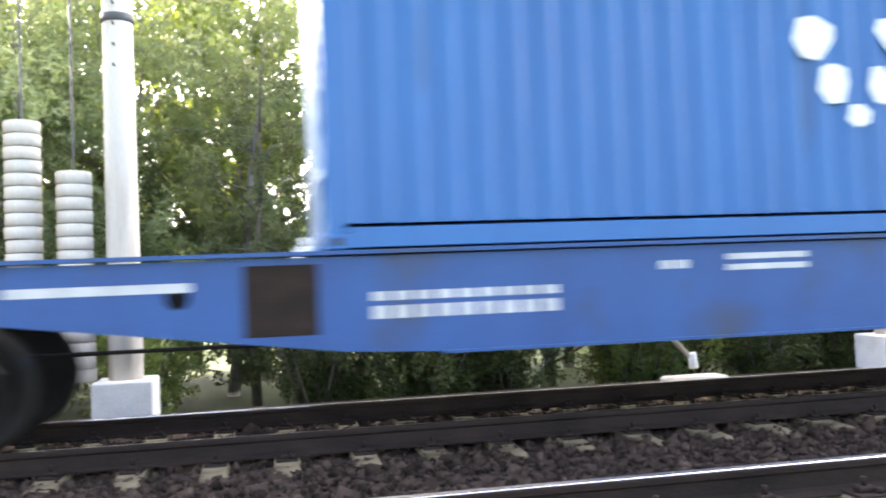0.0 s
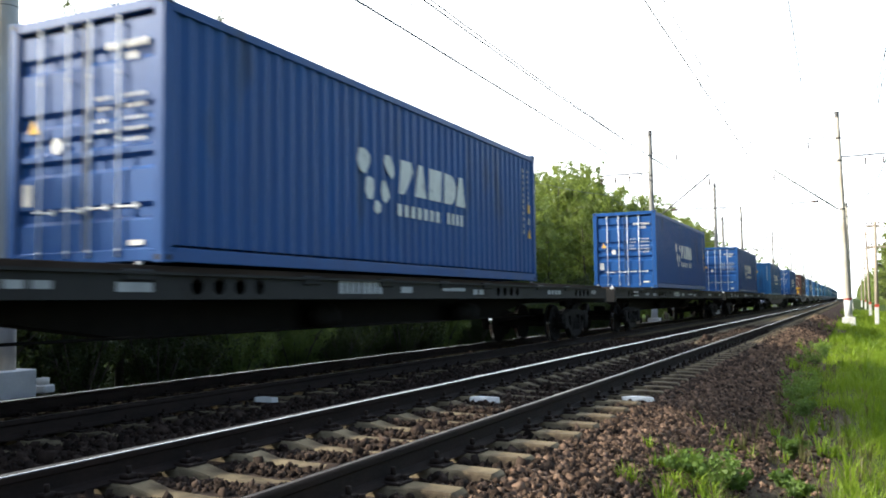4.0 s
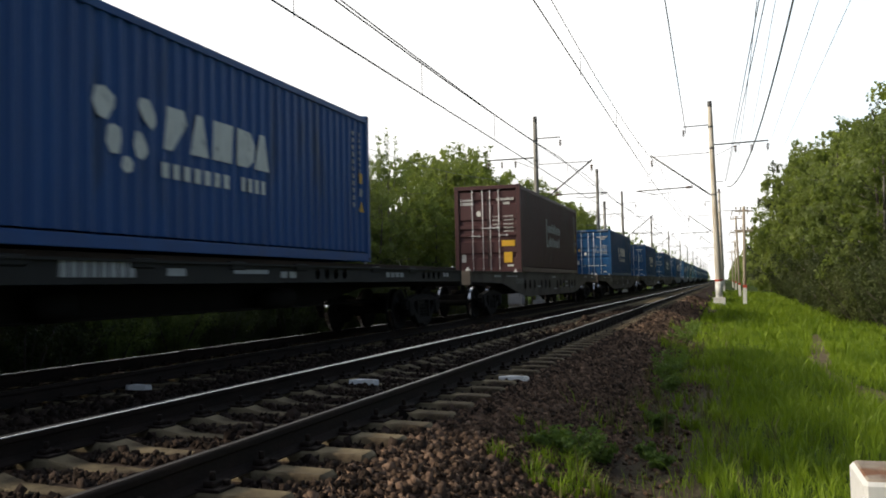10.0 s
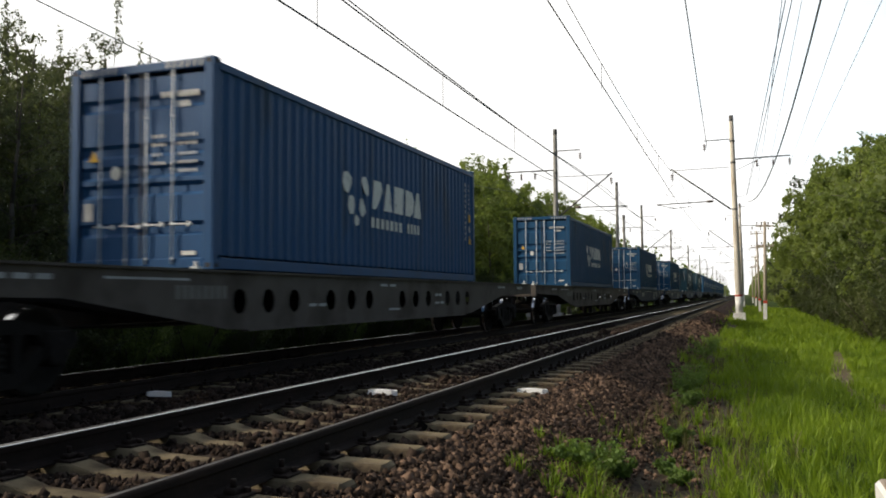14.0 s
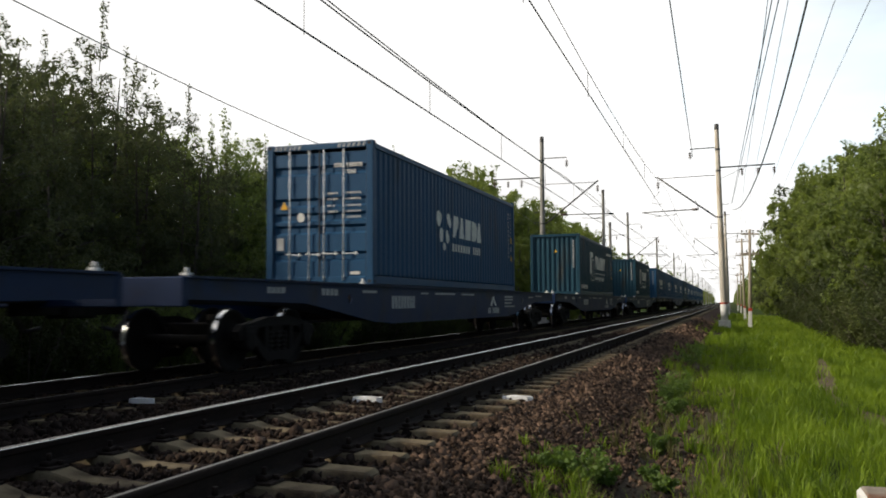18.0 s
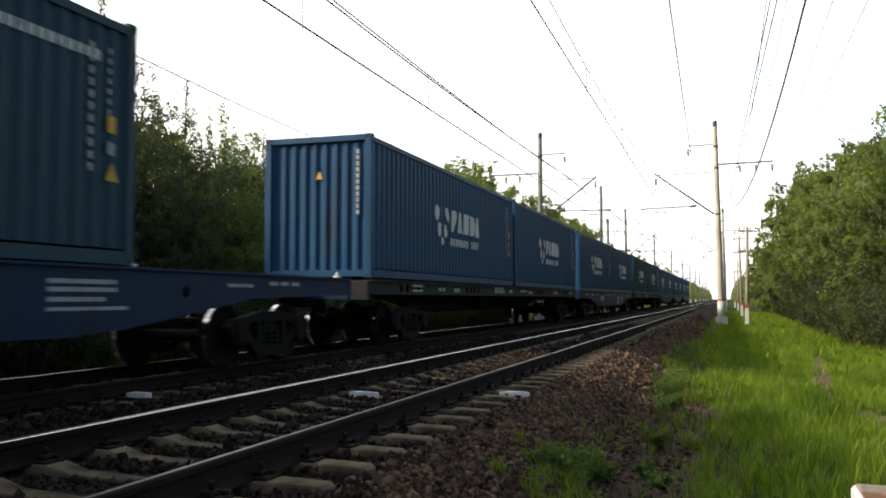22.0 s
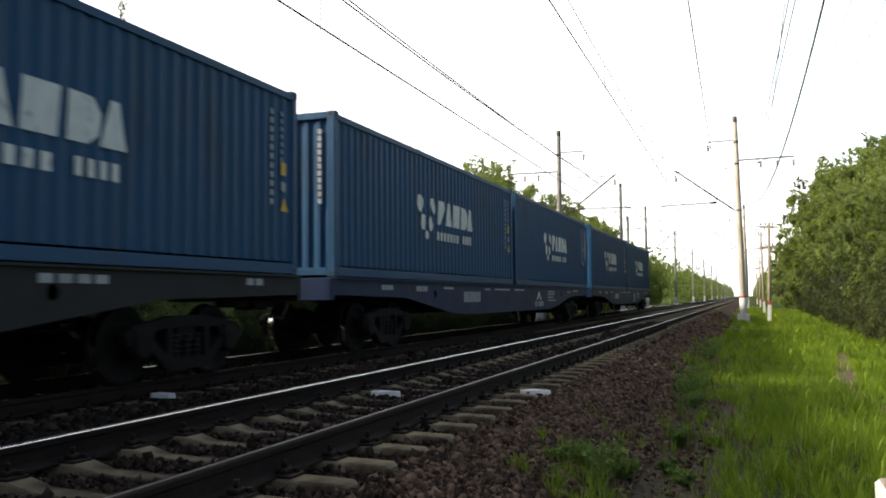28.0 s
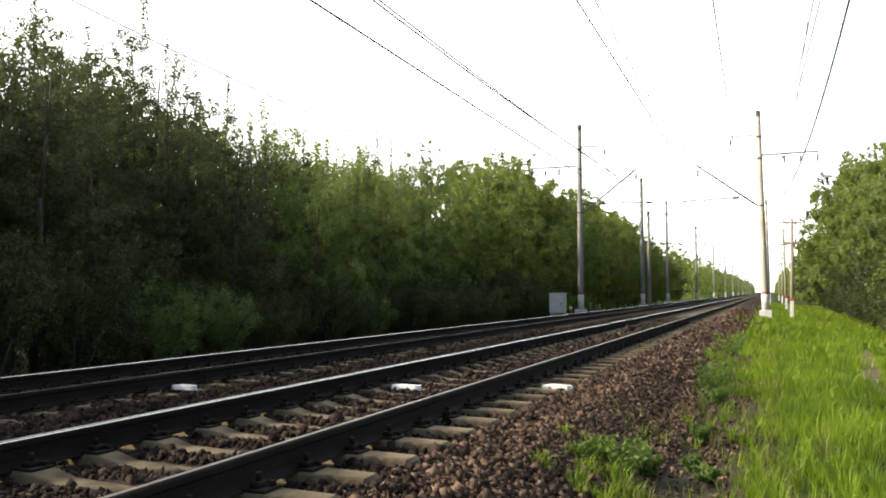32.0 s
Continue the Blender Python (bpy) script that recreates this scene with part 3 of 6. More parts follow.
# ---- tracks ----
def rail_mesh(name, y0, y1, gauge):
    """Rail with foot, web and rounded head; a strip of the gauge corner is worn bright, the polished top's dark
    reflection is put into its colour.
    """
    half = [(0.075, -0.18), (0.075, -0.17), (0.03, -0.155), (0.01, -0.14), (0.01, -0.06), (0.034, -0.045), (0.037, -0.02), (0.0358, -0.0125), (0.032, -0.0065), (0.026, -0.0025), (0.018, -0.0008)]
    loop = half + [(-a, b) for a, b in half[::-1]]
    bm = bmesh.new()
    ys = [y0 + (y1 - y0) * i / 40 for i in range(41)]
    rings = [[bm.verts.new((a, y, b)) for a, b in loop] for y in ys]
    n = len(loop)
    worn = (8,) if gauge > 0 else (12,)
    for r, s in zip(rings[:-1], rings[1:]):
        for i in range(n):
            f = bm.faces.new((r[i], r[(i + 1) % n], s[(i + 1) % n], s[i]))
            f.material_index = 1 if i in worn else 2 if i == 10 else 0
            f.smooth = 6 <= i <= 14
    bm.faces.new(rings[0])
    bm.faces.new(rings[-1][::-1])
    return to_mesh(name, bm, [M["rail"], M["railtop"], M["railhead"]])


def sleeper_mesh():
    """Prestressed concrete sleeper: high under the rails, low in the middle, sloping sides."""
    bm = bmesh.new()
    st = [(-1.35, -0.005, 0.115), (-1.32, 0.02, 0.125), (-0.98, 0.03, 0.13), (-0.6, 0.03, 0.13), (-0.42, -0.015, 0.115), (0, -0.035, 0.105),
          (0.42, -0.015, 0.115), (0.6, 0.03, 0.13), (0.98, 0.03, 0.13), (1.32, 0.02, 0.125), (1.35, -0.005, 0.115)]
    rings = []
    for x, top, w in st:
        rings.append([bm.verts.new((x, a, b)) for a, b in ((-w - 0.02, -0.17), (-w * 0.78, top - 0.012), (-w * 0.7, top), (w * 0.7, top), (w * 0.78, top - 0.012), (w + 0.02, -0.17))])
    for r, s in zip(rings[:-1], rings[1:]):
        for i in range(5):
            bm.faces.new((r[i], r[i + 1], s[i + 1], s[i]))
    bm.faces.new(rings[0][::-1])
    bm.faces.new(rings[-1])
    return to_mesh("sleeper", bm, M["sleeper"])


def fastening_mesh():
    bm = bmesh.new()
    add_box(bm, -0.19, 0.19, -0.085, 0.085, 0.0, 0.018, 0.004)
    for sx in (-1, 1):
        add_box(bm, sx * 0.1 - 0.035, sx * 0.1 + 0.035, -0.05, 0.05, 0.018, 0.05, 0.008)
        add_tube(bm, (sx * 0.1, 0, 0.05), (sx * 0.1, 0, 0.095), 0.017, seg=6)
        add_tube(bm, (sx * 0.155, 0.05, 0.018), (sx * 0.155, 0.05, 0.045), 0.02, seg=6)
    return to_mesh("rail_fastening", bm, M["rail"])


SLEEPER, FASTENING = sleeper_mesh(), fastening_mesh()
RAILS = {-1: rail_mesh("rail", -70, 900, 1), 1: rail_mesh("rail", -70, 900, -1)}


def make_track(x, z, label, ys, clips, sunk):
    tr = empty("railway_track", label, "railway track", "two railway tracks", "structure", pose(x, 0, z))
    for sx in (-1, 1):
        put("rail", RAILS[sx], tr, pose(sx * GAUGE, 0, 0, 0, -2.86 * sx))
    rng = random.Random(int(-x * 10))
    for i in range(*ys):
        y = FIRST + PITCH * i
        s = put("sleeper", SLEEPER, tr, pose(rng.uniform(-0.02, 0.02), y + rng.uniform(-0.02, 0.02), -sunk, 0, 0, rng.uniform(-0.8, 0.8)))
        if clips[0] <= i < clips[1]:
            for sx in (-1, 1):
                put("rail_fastening", FASTENING, s, pose(sx * GAUGE, 0, 0.03))
    src = np.zeros(len(SLEEPER.vertices) * 3)
    SLEEPER.vertices.foreach_get("co", src)
    src = src.reshape(-1, 3)
    fl = [tuple(p.vertices) for p in SLEEPER.polygons if len(p.vertices) == 4]
    far = [FIRST + PITCH * i for i in range(ys[1], ys[1] + 420)]
    v = np.concatenate([src + [0, y, -sunk] for y in far])
    f = np.concatenate([np.array(fl) + k * len(src) for k in range(len(far))])
    tagged(put("distant_sleepers", raw_mesh("distant_sleepers", v, f, M["sleeper"]), tr), kind="stuff")
    return tr


make_track(XN, 0, "near railway track of rusty rails on concrete sleepers", (-40, 90), (-6, 45), 0.205)
make_track(XF, ZF, "far railway track of rusty rails on concrete sleepers", (-60, 80), (-18, 22), 0.225)


def paint_patch(x0, x1, y, z):
    bm = bmesh.new()
    pts = [(x0, -0.07), (x0 + 0.05, -0.1), (x1 - 0.06, -0.085), (x1, -0.03), (x1 - 0.03, 0.06), (x0 + 0.1, 0.085), (x0 - 0.02, 0.04)]
    lo = [bm.verts.new((a, y + b * 0.62, z - 0.05)) for a, b in pts]
    hi = [bm.verts.new((a * 0.985 + (x0 + x1) * 0.0075, y + b * 0.9 * 0.6, z + 0.002 + 0.006 * (i % 3))) for i, (a, b) in enumerate(pts)]
    bm.faces.new(hi)
    for i in range(7):
        bm.faces.new((lo[i], lo[(i + 1) % 7], hi[(i + 1) % 7], hi[i]))
    tagged(put("white_slab", to_mesh("white_slab", bm, M["slab"]), None, pose(0, 0, 0)), "flat white chunk of whitewashed concrete lying on a sleeper", "concrete slab", "white chunks across the tracks")


paint_patch(-2.45, -2.1, 9.72, -0.178)
paint_patch(-4.08, -3.72, 9.2, -0.18)
paint_patch(-7.16, -6.8, 9.25, -0.29)

# ---- overhead line masts ----
def lathe(bm, prof, seg=12, at=(0, 0, 0), mi=0, smooth=True):
    rings = [[bm.verts.new((at[0] + r * math.cos(i * math.tau / seg), at[1] + r * math.sin(i * math.tau / seg), at[2] + z)) for i in range(seg)] for r, z in prof]
    for a, b in zip(rings[:-1], rings[1:]):
        for i in range(seg):
            f = bm.faces.new((a[i], a[(i + 1) % seg], b[(i + 1) % seg], b[i]))
            f.material_index, f.smooth = mi, smooth
    for r in (rings[0][::-1], rings[-1]):
        bm.faces.new(r).material_index = mi
    return bm


def insulator_mesh():
    bm = bmesh.new()
    prof = [(0.012, 0.1)]
    for k in range(3):
        z = -0.13 * k
        prof += [(0.03, z + 0.02), (0.125, z - 0.02), (0.12, z - 0.045), (0.035, z - 0.06)]
    prof.append((0.012, -0.45))
    return to_mesh("insulator", lathe(bm, prof, 10), M["insul"])


def make_mesh(name, fn, mat, smooth=False):
    bm = bmesh.new()
    fn(bm)
    return to_mesh(name, bm, mat, smooth)


INSULATOR = insulator_mesh()
INSULATOR.transform(Matrix.Diagonal((0.92, 0.92, 0.95, 1)))
SHAFT = to_mesh("shaft", lathe(bmesh.new(), [(0.2, 0.0), (0.2, 0.9), (0.195, 1.2), (0.13, 11.75), (0.11, 11.78)], 14), M["mast"])
SHADED_SHAFT = SHAFT.copy()
SHADED_SHAFT.materials[0] = M["shaded_mast"]
SLEEVE = to_mesh("white_base", lathe(bmesh.new(), [(0.207, 0.0), (0.204, 1.0)], 14), M["whitewash"])
RING = to_mesh("red_band", lathe(bmesh.new(), [(0.204, 1.0), (0.209, 1.01), (0.208, 1.1), (0.203, 1.11)], 14), M["red"])
BAND = to_mesh("steel_band", lathe(bmesh.new(), [(0.185, -0.05), (0.195, -0.045), (0.195, 0.045), (0.185, 0.05)], 14), M["arm"])
FOOT = to_mesh("foundation", boxm(-0.34, 0.34, -0.34, 0.34, -0.6, 0.0, 0.02), M["whitewash"])
SMALL_CAP = to_mesh("steel_cap", lathe(bmesh.new(), [(0.135, 11.5), (0.14, 11.52), (0.135, 11.85), (0.05, 11.87)], 12), M["arm"])


def cantilever(mast, s, reach):
    """Inclined bracket with its stay, messenger insulator and registration arm; s: the side of the track."""
    put("bracket", make_mesh("bracket", lambda b: add_tube(b, (s * 0.2, 0, 6.2), (s * reach, 0, 8.85), 0.05), M["arm"]), mast)
    put("stay", make_mesh("stay", lambda b: add_tube(b, (s * 0.18, 0, 8.75), (s * (reach - 0.1), 0, 8.75), 0.022, seg=6), M["arm"]), mast)
    put("messenger_insulator", INSULATOR, mast, pose(s * (reach - 0.05), 0, 8.5))
    put("registration_arm", make_mesh("registration_arm", lambda b: (add_tube(b, (s * 1.2, 0, 6.75), (s * (reach + 0.95), 0, 6.72), 0.035), add_tube(b, (s * 1.2, 0, 6.75), (s * 1.4, 0, 7.3), 0.015, seg=6), add_tube(b, (s * (reach + 0.9), 0, 6.7), (s * (reach - 0.2), 0, 6.45), 0.02, seg=6)), M["arm"]), mast)
    put("steady_arm", make_mesh("steady_arm", lambda b: add_tube(b, (s * (reach - 1.1), 0, 6.5), (s * (reach + 0.25), 0, 6.42), 0.018, seg=6), M["arm"]), mast)
    put("loop_wire", make_mesh("loop_wire", lambda b: [add_tube(b, p, q, 0.014, seg=5) for p, q in zip(*(lambda pts: (pts[:-1], pts[1:]))([(s * (reach - 0.1 + 0.5 * math.sin(i * 0.52)), 0.9 * math.cos(i * 0.35), 8.1 - 0.28 * i + 0.02 * i * i) for i in range(8)]))], M["wire"]), mast)
    put("arm_insulator", make_mesh("arm_insulator", lambda b: add_tube(b, (s * 1.25, 0, 6.75), (s * 1.6, 0, 6.75), 0.075, seg=8), M["insul"]), mast)


def make_mast(x, y, s, lean, label, full=True, arms=True):
    """s: +1 where the track lies on the mast's +x side."""
    ma = empty("catenary_mast", label, "railway mast", "masts of the overhead line", m=pose(x, y, -0.25, 0, lean))
    put("shaft", SHADED_SHAFT if x < -5 and y > 20 else SHAFT, ma)
    if y > 20:
        put("white_base", SLEEVE, ma)
        put("red_band", RING, ma)
    put("foundation", FOOT, ma, pose(0, 0, 0.27 if y < 20 else 0.04))
    put("steel_cap", SMALL_CAP, ma)
    if not arms:
        return ma
    for z in (10.3, 9.0, 6.2, 5.6):
        put("steel_band", BAND, ma, Matrix.Translation((0, 0, z)) @ Matrix.Diagonal((0.86, 0.86, 1, 1)))
    cantilever(ma, s, 3.6)
    put("upper_arm", make_mesh("upper_arm", lambda b: add_box(b, min(0, s * 1.6), max(0, s * 1.6), -0.03, 0.03, 10.4, 10.46), M["arm"]), ma)
    put("insulator", INSULATOR, ma, pose(s * 1.6, 0, 10.2))
    put("outer_arm", make_mesh("outer_arm", lambda b: (add_box(b, min(0, -s * 3.2), max(0, -s * 3.2), -0.04, 0.04, 9.16, 9.24), add_tube(b, (-s * 0.1, 0, 8.5), (-s * 1.6, 0, 9.16), 0.018, seg=6)), M["arm"]), ma)
    for d in (1.35, 2.25, 3.15):
        put("insulator", INSULATOR, ma, pose(-s * d, 0, 9.0))
    if full:
        for z in (6.3, 6.95):
            put("side_bracket", make_mesh("side_bracket", lambda b: add_box(b, min(0, -s * 0.55), max(0, -s * 0.55), -0.02, 0.02, z, z + 0.04), M["arm"]), ma)
    return ma


LEFT_Y = [8.72, 54.8, 105, 147.5, 195, 245, 295, 345, 400, 455, 510, 565]
for k, y in enumerate(LEFT_Y):
    make_mast(-11.3, y, 1, 0.15 if k % 2 else -0.2, "round concrete mast on a square whitewashed foot" if k == 0 else "round concrete mast with white base and red band" if k == 1 else "distant concrete mast with bracket arms over the far track")
for k, y in enumerate([54.4, 108, 161, 217, 271, 326, 379, 436, 489, 546, 600]):
    make_mast(-0.3 if k == 0 else -0.32, y, -1, -0.9 if k == 0 else 0.2, "weather-stained, sun-toned concrete mast with red band beside the grass" if k == 0 else "distant concrete mast with bracket arms over the near track")
for x, y, z, txt in ((-11.2, 82.8, 0.0, "tall bare concrete mast standing in the row beside the track"), (-11.2, 87.6, -2.7, "shorter bare concrete mast close behind another mast")):
    mm = make_mast(x, y, 1, 0, txt, arms=False)
    mm.matrix_basis = pose(x, y, -0.25 + z)

# mast with counterweights
ma = make_mast(-11.05, -1.83, 1, 0, "concrete anchor mast with steel bands on a square whitewashed foot", arms=False)
for z in (0.55, 0.63, 0.95, 4.6):
    put("steel_band", BAND, ma, pose(0, 0, z))
put("climbing_bolts", make_mesh("climbing_bolts", lambda b: [add_tube(b, (0.17, -0.02, z), (0.26, -0.02, z), 0.014, seg=6) for z in (4.0, 4.25, 4.5, 4.75)], M["arm"]), ma)


def counterweight(x, y, z_top, n, label):
    cw = empty("counterweight", label, "counterweight", "counterweights of the overhead line", m=pose(x, y, z_top))
    disc = to_mesh("weight_disc", lathe(bmesh.new(), [(0.19, -0.15), (0.205, -0.14), (0.205, -0.015), (0.19, -0.004)], 16), M["mast"])
    for k in range(n):
        put("weight_disc", disc, cw, pose(0.008 * (k % 3 - 1), 0.006 * (k % 2), -0.155 * k))
    put("rod", make_mesh("rod", lambda b: add_tube(b, (0, 0, -0.155 * n - 0.1), (0, 0, 2.2), 0.015, seg=6), M["arm"]), cw)
    put("wire_rope", make_mesh("wire_rope", lambda b: add_tube(b, (0, 0, 2.2), (0.1, 0.6, 5.2), 0.01, seg=6), M["wire"]), cw)
    return cw


counterweight(-11.0, -2.92, 3.1, 20, "tall stack of pale concrete counterweight discs on a rod")
counterweight(-11.0, -2.36, 2.5, 16, "shorter stack of pale concrete counterweight discs on a rod")

# parts of the nearest mast, with the guy anchor beside it
near = [o for o in scene.objects if o.name == "catenary_mast"][0]
put("tension_wheel", make_mesh("tension_wheel", lambda b: lathe(b, [(0.22, -0.03), (0.27, -0.03), (0.27, 0.03), (0.22, 0.03)], 18), M["arm"]), near, pose(0.1, -0.38, 6.1, 90, 0, 20))
put("cable_box", make_mesh("cable_box", lambda b: (add_box(b, 0.1, 0.4, 0.42, 0.62, -0.1, 0.02, 0.02), add_tube(b, (0.25, 0.52, 0.02), (0.25, 0.52, 0.12), 0.09, seg=10)), M["whitewash"]), near)
guy = empty("guy_anchor", "concrete guy anchor with a slanting steel stay rod", "guy anchor", m=pose(-10.6, 5.25, -0.42))
put("anchor_plate", make_mesh("anchor_plate", lambda b: add_box(b, -0.2, 0.2, -0.4, 0.4, -0.2, 0.1, 0.03), M["mast"]), guy)
put("anchor_eye", make_mesh("anchor_eye", lambda b: add_tube(b, (0, 0.0, 0.2), (0, -0.02, 0.4), 0.06, seg=8), M["whitewash"]), guy)
put("stay_rod", make_mesh("stay_rod", lambda b: add_tube(b, (0, 0, 0.3), (-0.022, -1.0, 1.35), 0.032, seg=8), M["mast"]), guy)
put("stay_wire", make_mesh("stay_wire", lambda b: add_tube(b, (-0.022, -1.0, 1.35), (-0.15, -6.9, 7.6), 0.007, seg=6), M["arm"]), guy)

# ---- equipment cabinets ----
def cabinet(x, y, w, d, h, label):
    c = empty("relay_cabinet", label, "cabinet", m=pose(x, y, level(x)))
    put("plinth", make_mesh("plinth", lambda b: add_box(b, -w / 2 + 0.05, w / 2 - 0.05, -d / 2 + 0.05, d / 2 - 0.05, -0.2, 0.2), M["mast"]), c)
    put("body", make_mesh("body", lambda b: add_box(b, -w / 2, w / 2, -d / 2, d / 2, 0.2, h, 0.02), M["cabinet"]), c)
    put("roof", make_mesh("roof", lambda b: add_box(b, -w / 2 - 0.04, w / 2 + 0.04, -d / 2 - 0.04, d / 2 + 0.04, h, h + 0.05, 0.015), M["cabinet"]), c)
    put("door", make_mesh("door", lambda b: add_box(b, -w / 2 + 0.06, w / 2 - 0.06, -d / 2 - 0.025, -d / 2 - 0.002, 0.28, h - 0.06, 0.008), M["cabinet"]), c)
    put("door_handle", make_mesh("door_handle", lambda b: add_box(b, w / 2 - 0.16, w / 2 - 0.12, -d / 2 - 0.06, -d / 2 - 0.02, h * 0.5, h * 0.5 + 0.14), M["arm"]), c)
    return c


cabinet(-11.05, 47.4, 0.8, 0.75, 1.28, "pale grey steel relay cabinet beside the far track")

# ---- wooden line poles and marker post ----
def line_pole(x, y, h, lean, label):
    p = empty("line_pole", label, "utility pole", "wooden line poles", m=pose(x, y, level(x), 0, lean))
    put("post", make_mesh("post", lambda b: add_tube(b, (0, 0, -0.3), (0, 0, h), 0.13, 0.09, 10), M["wood"]), p)
    put("white_stub", make_mesh("white_stub", lambda b: add_box(b, -0.11, 0.11, -0.22, -0.12, -0.3, 1.15, 0.015), M["whitewash"]), p)
    put("red_band", make_mesh("red_band", lambda b: add_box(b, -0.115, 0.115, -0.225, -0.115, 1.15, 1.33), M["red"]), p)
    for k, z in enumerate((h - 0.35, h - 1.6)):
        put("cross_arm", make_mesh("cross_arm", lambda b: add_box(b, -0.55, 0.55, -0.06, 0.02, z, z + 0.1, 0.01), M["wood"]), p)
        for dx in (-0.48, -0.2, 0.2, 0.48):
            put("pin_insulator", make_mesh("pin_insulator", lambda b: lathe(b, [(0.015, 0), (0.015, 0.08), (0.05, 0.1), (0.055, 0.18), (0.03, 0.22)], 8), M["insul"]), p, pose(dx, -0.02, z + 0.1))
    return p


line_pole(1.2, 58, 6.3, 1.2, "weathered wooden line pole with cross arms and a white stub")
line_pole(1.33, 85, 7.6, -1.0, "leaning wooden line pole with cross arms further along the grass")
line_pole(1.5, 130, 7.2, 0.6, "distant wooden line pole beside the grass strip")
line_pole(1.5, 180, 7.2, 0.2, "distant wooden line pole beside the grass strip")
post = empty("marker_post", "stout whitewashed concrete post with a rusty stained top", "marker post", m=pose(0.59, 3.12, level(0.59) - 0.02))
put("post_body", make_mesh("post_body", lambda b: add_box(b, -0.17, 0.17, -0.165, 0.165, -0.3, 1.085, 0.012), M["whitewash"]), post)
put("top_face", make_mesh("top_face", lambda b: add_box(b, -0.158, 0.158, -0.153, 0.153, 1.07, 1.091, 0.006), M["stained_top"]), post, None, "rusty brown stained concrete top")


# ---- wires ----
def wire(x, z, sag, r, supports, label, zig=0.0, drop=None):
    """A wire along the line that sags between its supports."""
    bm_v, fs = [], []
    pts = []
    for k, (a, b) in enumerate(zip(supports[:-1], supports[1:])):
        n = 10 if a < 120 else 3
        for i in range(n):
            q = i / n
            pts.append((x + zig * ((-1) ** k) * (1 - 2 * q), a + (b - a) * q, z - 4 * sag * q * (1 - q)))
    for p in pts:
        for i in range(5):
            an = i * math.tau / 5
            bm_v.append((p[0] + r * math.cos(an), p[1], p[2] + r * math.sin(an)))
    for k in range(len(pts) - 1):
        for i in range(5):
            fs.append((k * 5 + i, k * 5 + (i + 1) % 5, k * 5 + 5 + (i + 1) % 5, k * 5 + 5 + i))
    return tagged(new("overhead_wire", raw_mesh("overhead_wire", np.array(bm_v), np.array(fs), M["wire"])), label, "wire", "wires along the railway")


SUP = [-94, -42] + LEFT_Y
wire(XF, 6.35, 0.02, 0.021, SUP, "thin contact wire over the far track", 0.2)
wire(XF, 7.62, 0.3, 0.018, SUP, "sagging messenger wire over the far track")
wire(XN, 6.5, 0.02, 0.016, SUP, "thin contact wire over the near track", 0.2)
wire(XN, 7.85, 0.75, 0.012, SUP, "sagging messenger wire over the near track")
wire(-14.1, 7.7, 1.0, 0.016, SUP, "thin feeder wire along the edge of the wood")
wire(-9.75, 8.9, 0.3, 0.024, SUP, "thick wire hung from the mast arms")
wire(1.05, 8.35, 0.5, 0.011, SUP, "thin feeder wire above the grass strip")
wire(1.62, 8.5, 0.0, 0.009, SUP, "thin feeder wire above the grass strip")
wire(2.72, 8.5, 0.1, 0.009, SUP, "thin feeder wire above the grass strip")
wire(3.6, 8.6, 0.1, 0.009, SUP, "thin telegraph wire above the grass strip")


def slanted_wire(x0, z0, k, a, b, r, label):
    """A wire that runs from the mast at y = 54.4 back past the camera, bending away from the line."""
    vs, fs = [], []
    for i in range(25):
        s = 2.4 * i
        p = (x0 + k * s, 54.4 - s, z0 + a * s + b * s * s)
        vs += [(p[0] + r * math.cos(j * math.tau / 5), p[1], p[2] + r * math.sin(j * math.tau / 5)) for j in range(5)]
    for i in range(24):
        for j in range(5):
            fs.append((i * 5 + j, i * 5 + (j + 1) % 5, i * 5 + 5 + (j + 1) % 5, i * 5 + 5 + j))
    tagged(new("overhead_wire", raw_mesh("overhead_wire", np.array(vs), np.array(fs), M["wire"])), label, "wire", "wires along the railway")


slanted_wire(-1.9, 9.7, 0.0165, 0.0, 0.0, 0.022, "thick feeder wire slanting to the mast arm")
slanted_wire(0.25, 6.7, 0.02, 0.005, 0.0, 0.013, "thin wire slanting to the side bracket of a mast")
slanted_wire(0.3, 6.75, 0.0225, 0.005, 0.0, 0.013, "thin wire slanting to the side bracket of a mast")
slanted_wire(0.33, 6.4, 0.045, -0.1194, 0.00463, 0.026, "thick sagging cable slanting to the side bracket of a mast")
for k, yy in enumerate([q for a, b in zip(SUP[1:6], SUP[2:7]) for q in [a + (b - a) * f for f in (0.15, 0.32, 0.5, 0.68, 0.85)]]):
    for x, zt, sag, zc in ((XF, 7.62, 0.3, 6.35), (XN, 7.85, 0.75, 6.5)):
        q = [(yy - a) / (b - a) for a, b in zip(SUP[:-1], SUP[1:]) if a <= yy < b][0]
        tagged(new("dropper", make_mesh("dropper", lambda b: add_tube(b, (x, yy, zc), (x, yy, zt - 4 * sag * q * (1 - q)), 0.009, seg=4), M["wire"])), "thin dropper between messenger and contact wire", "wire", "droppers of the overhead line")

# ---- containers ----
def small_marks(ob):
    return tagged(ob, kind="stuff")


CL, CW, CH = 12.192, 2.438, 2.95
CACHE = {}


def cached(key, fn):
    if key not in CACHE:
        CACHE[key] = fn()
    return CACHE[key]


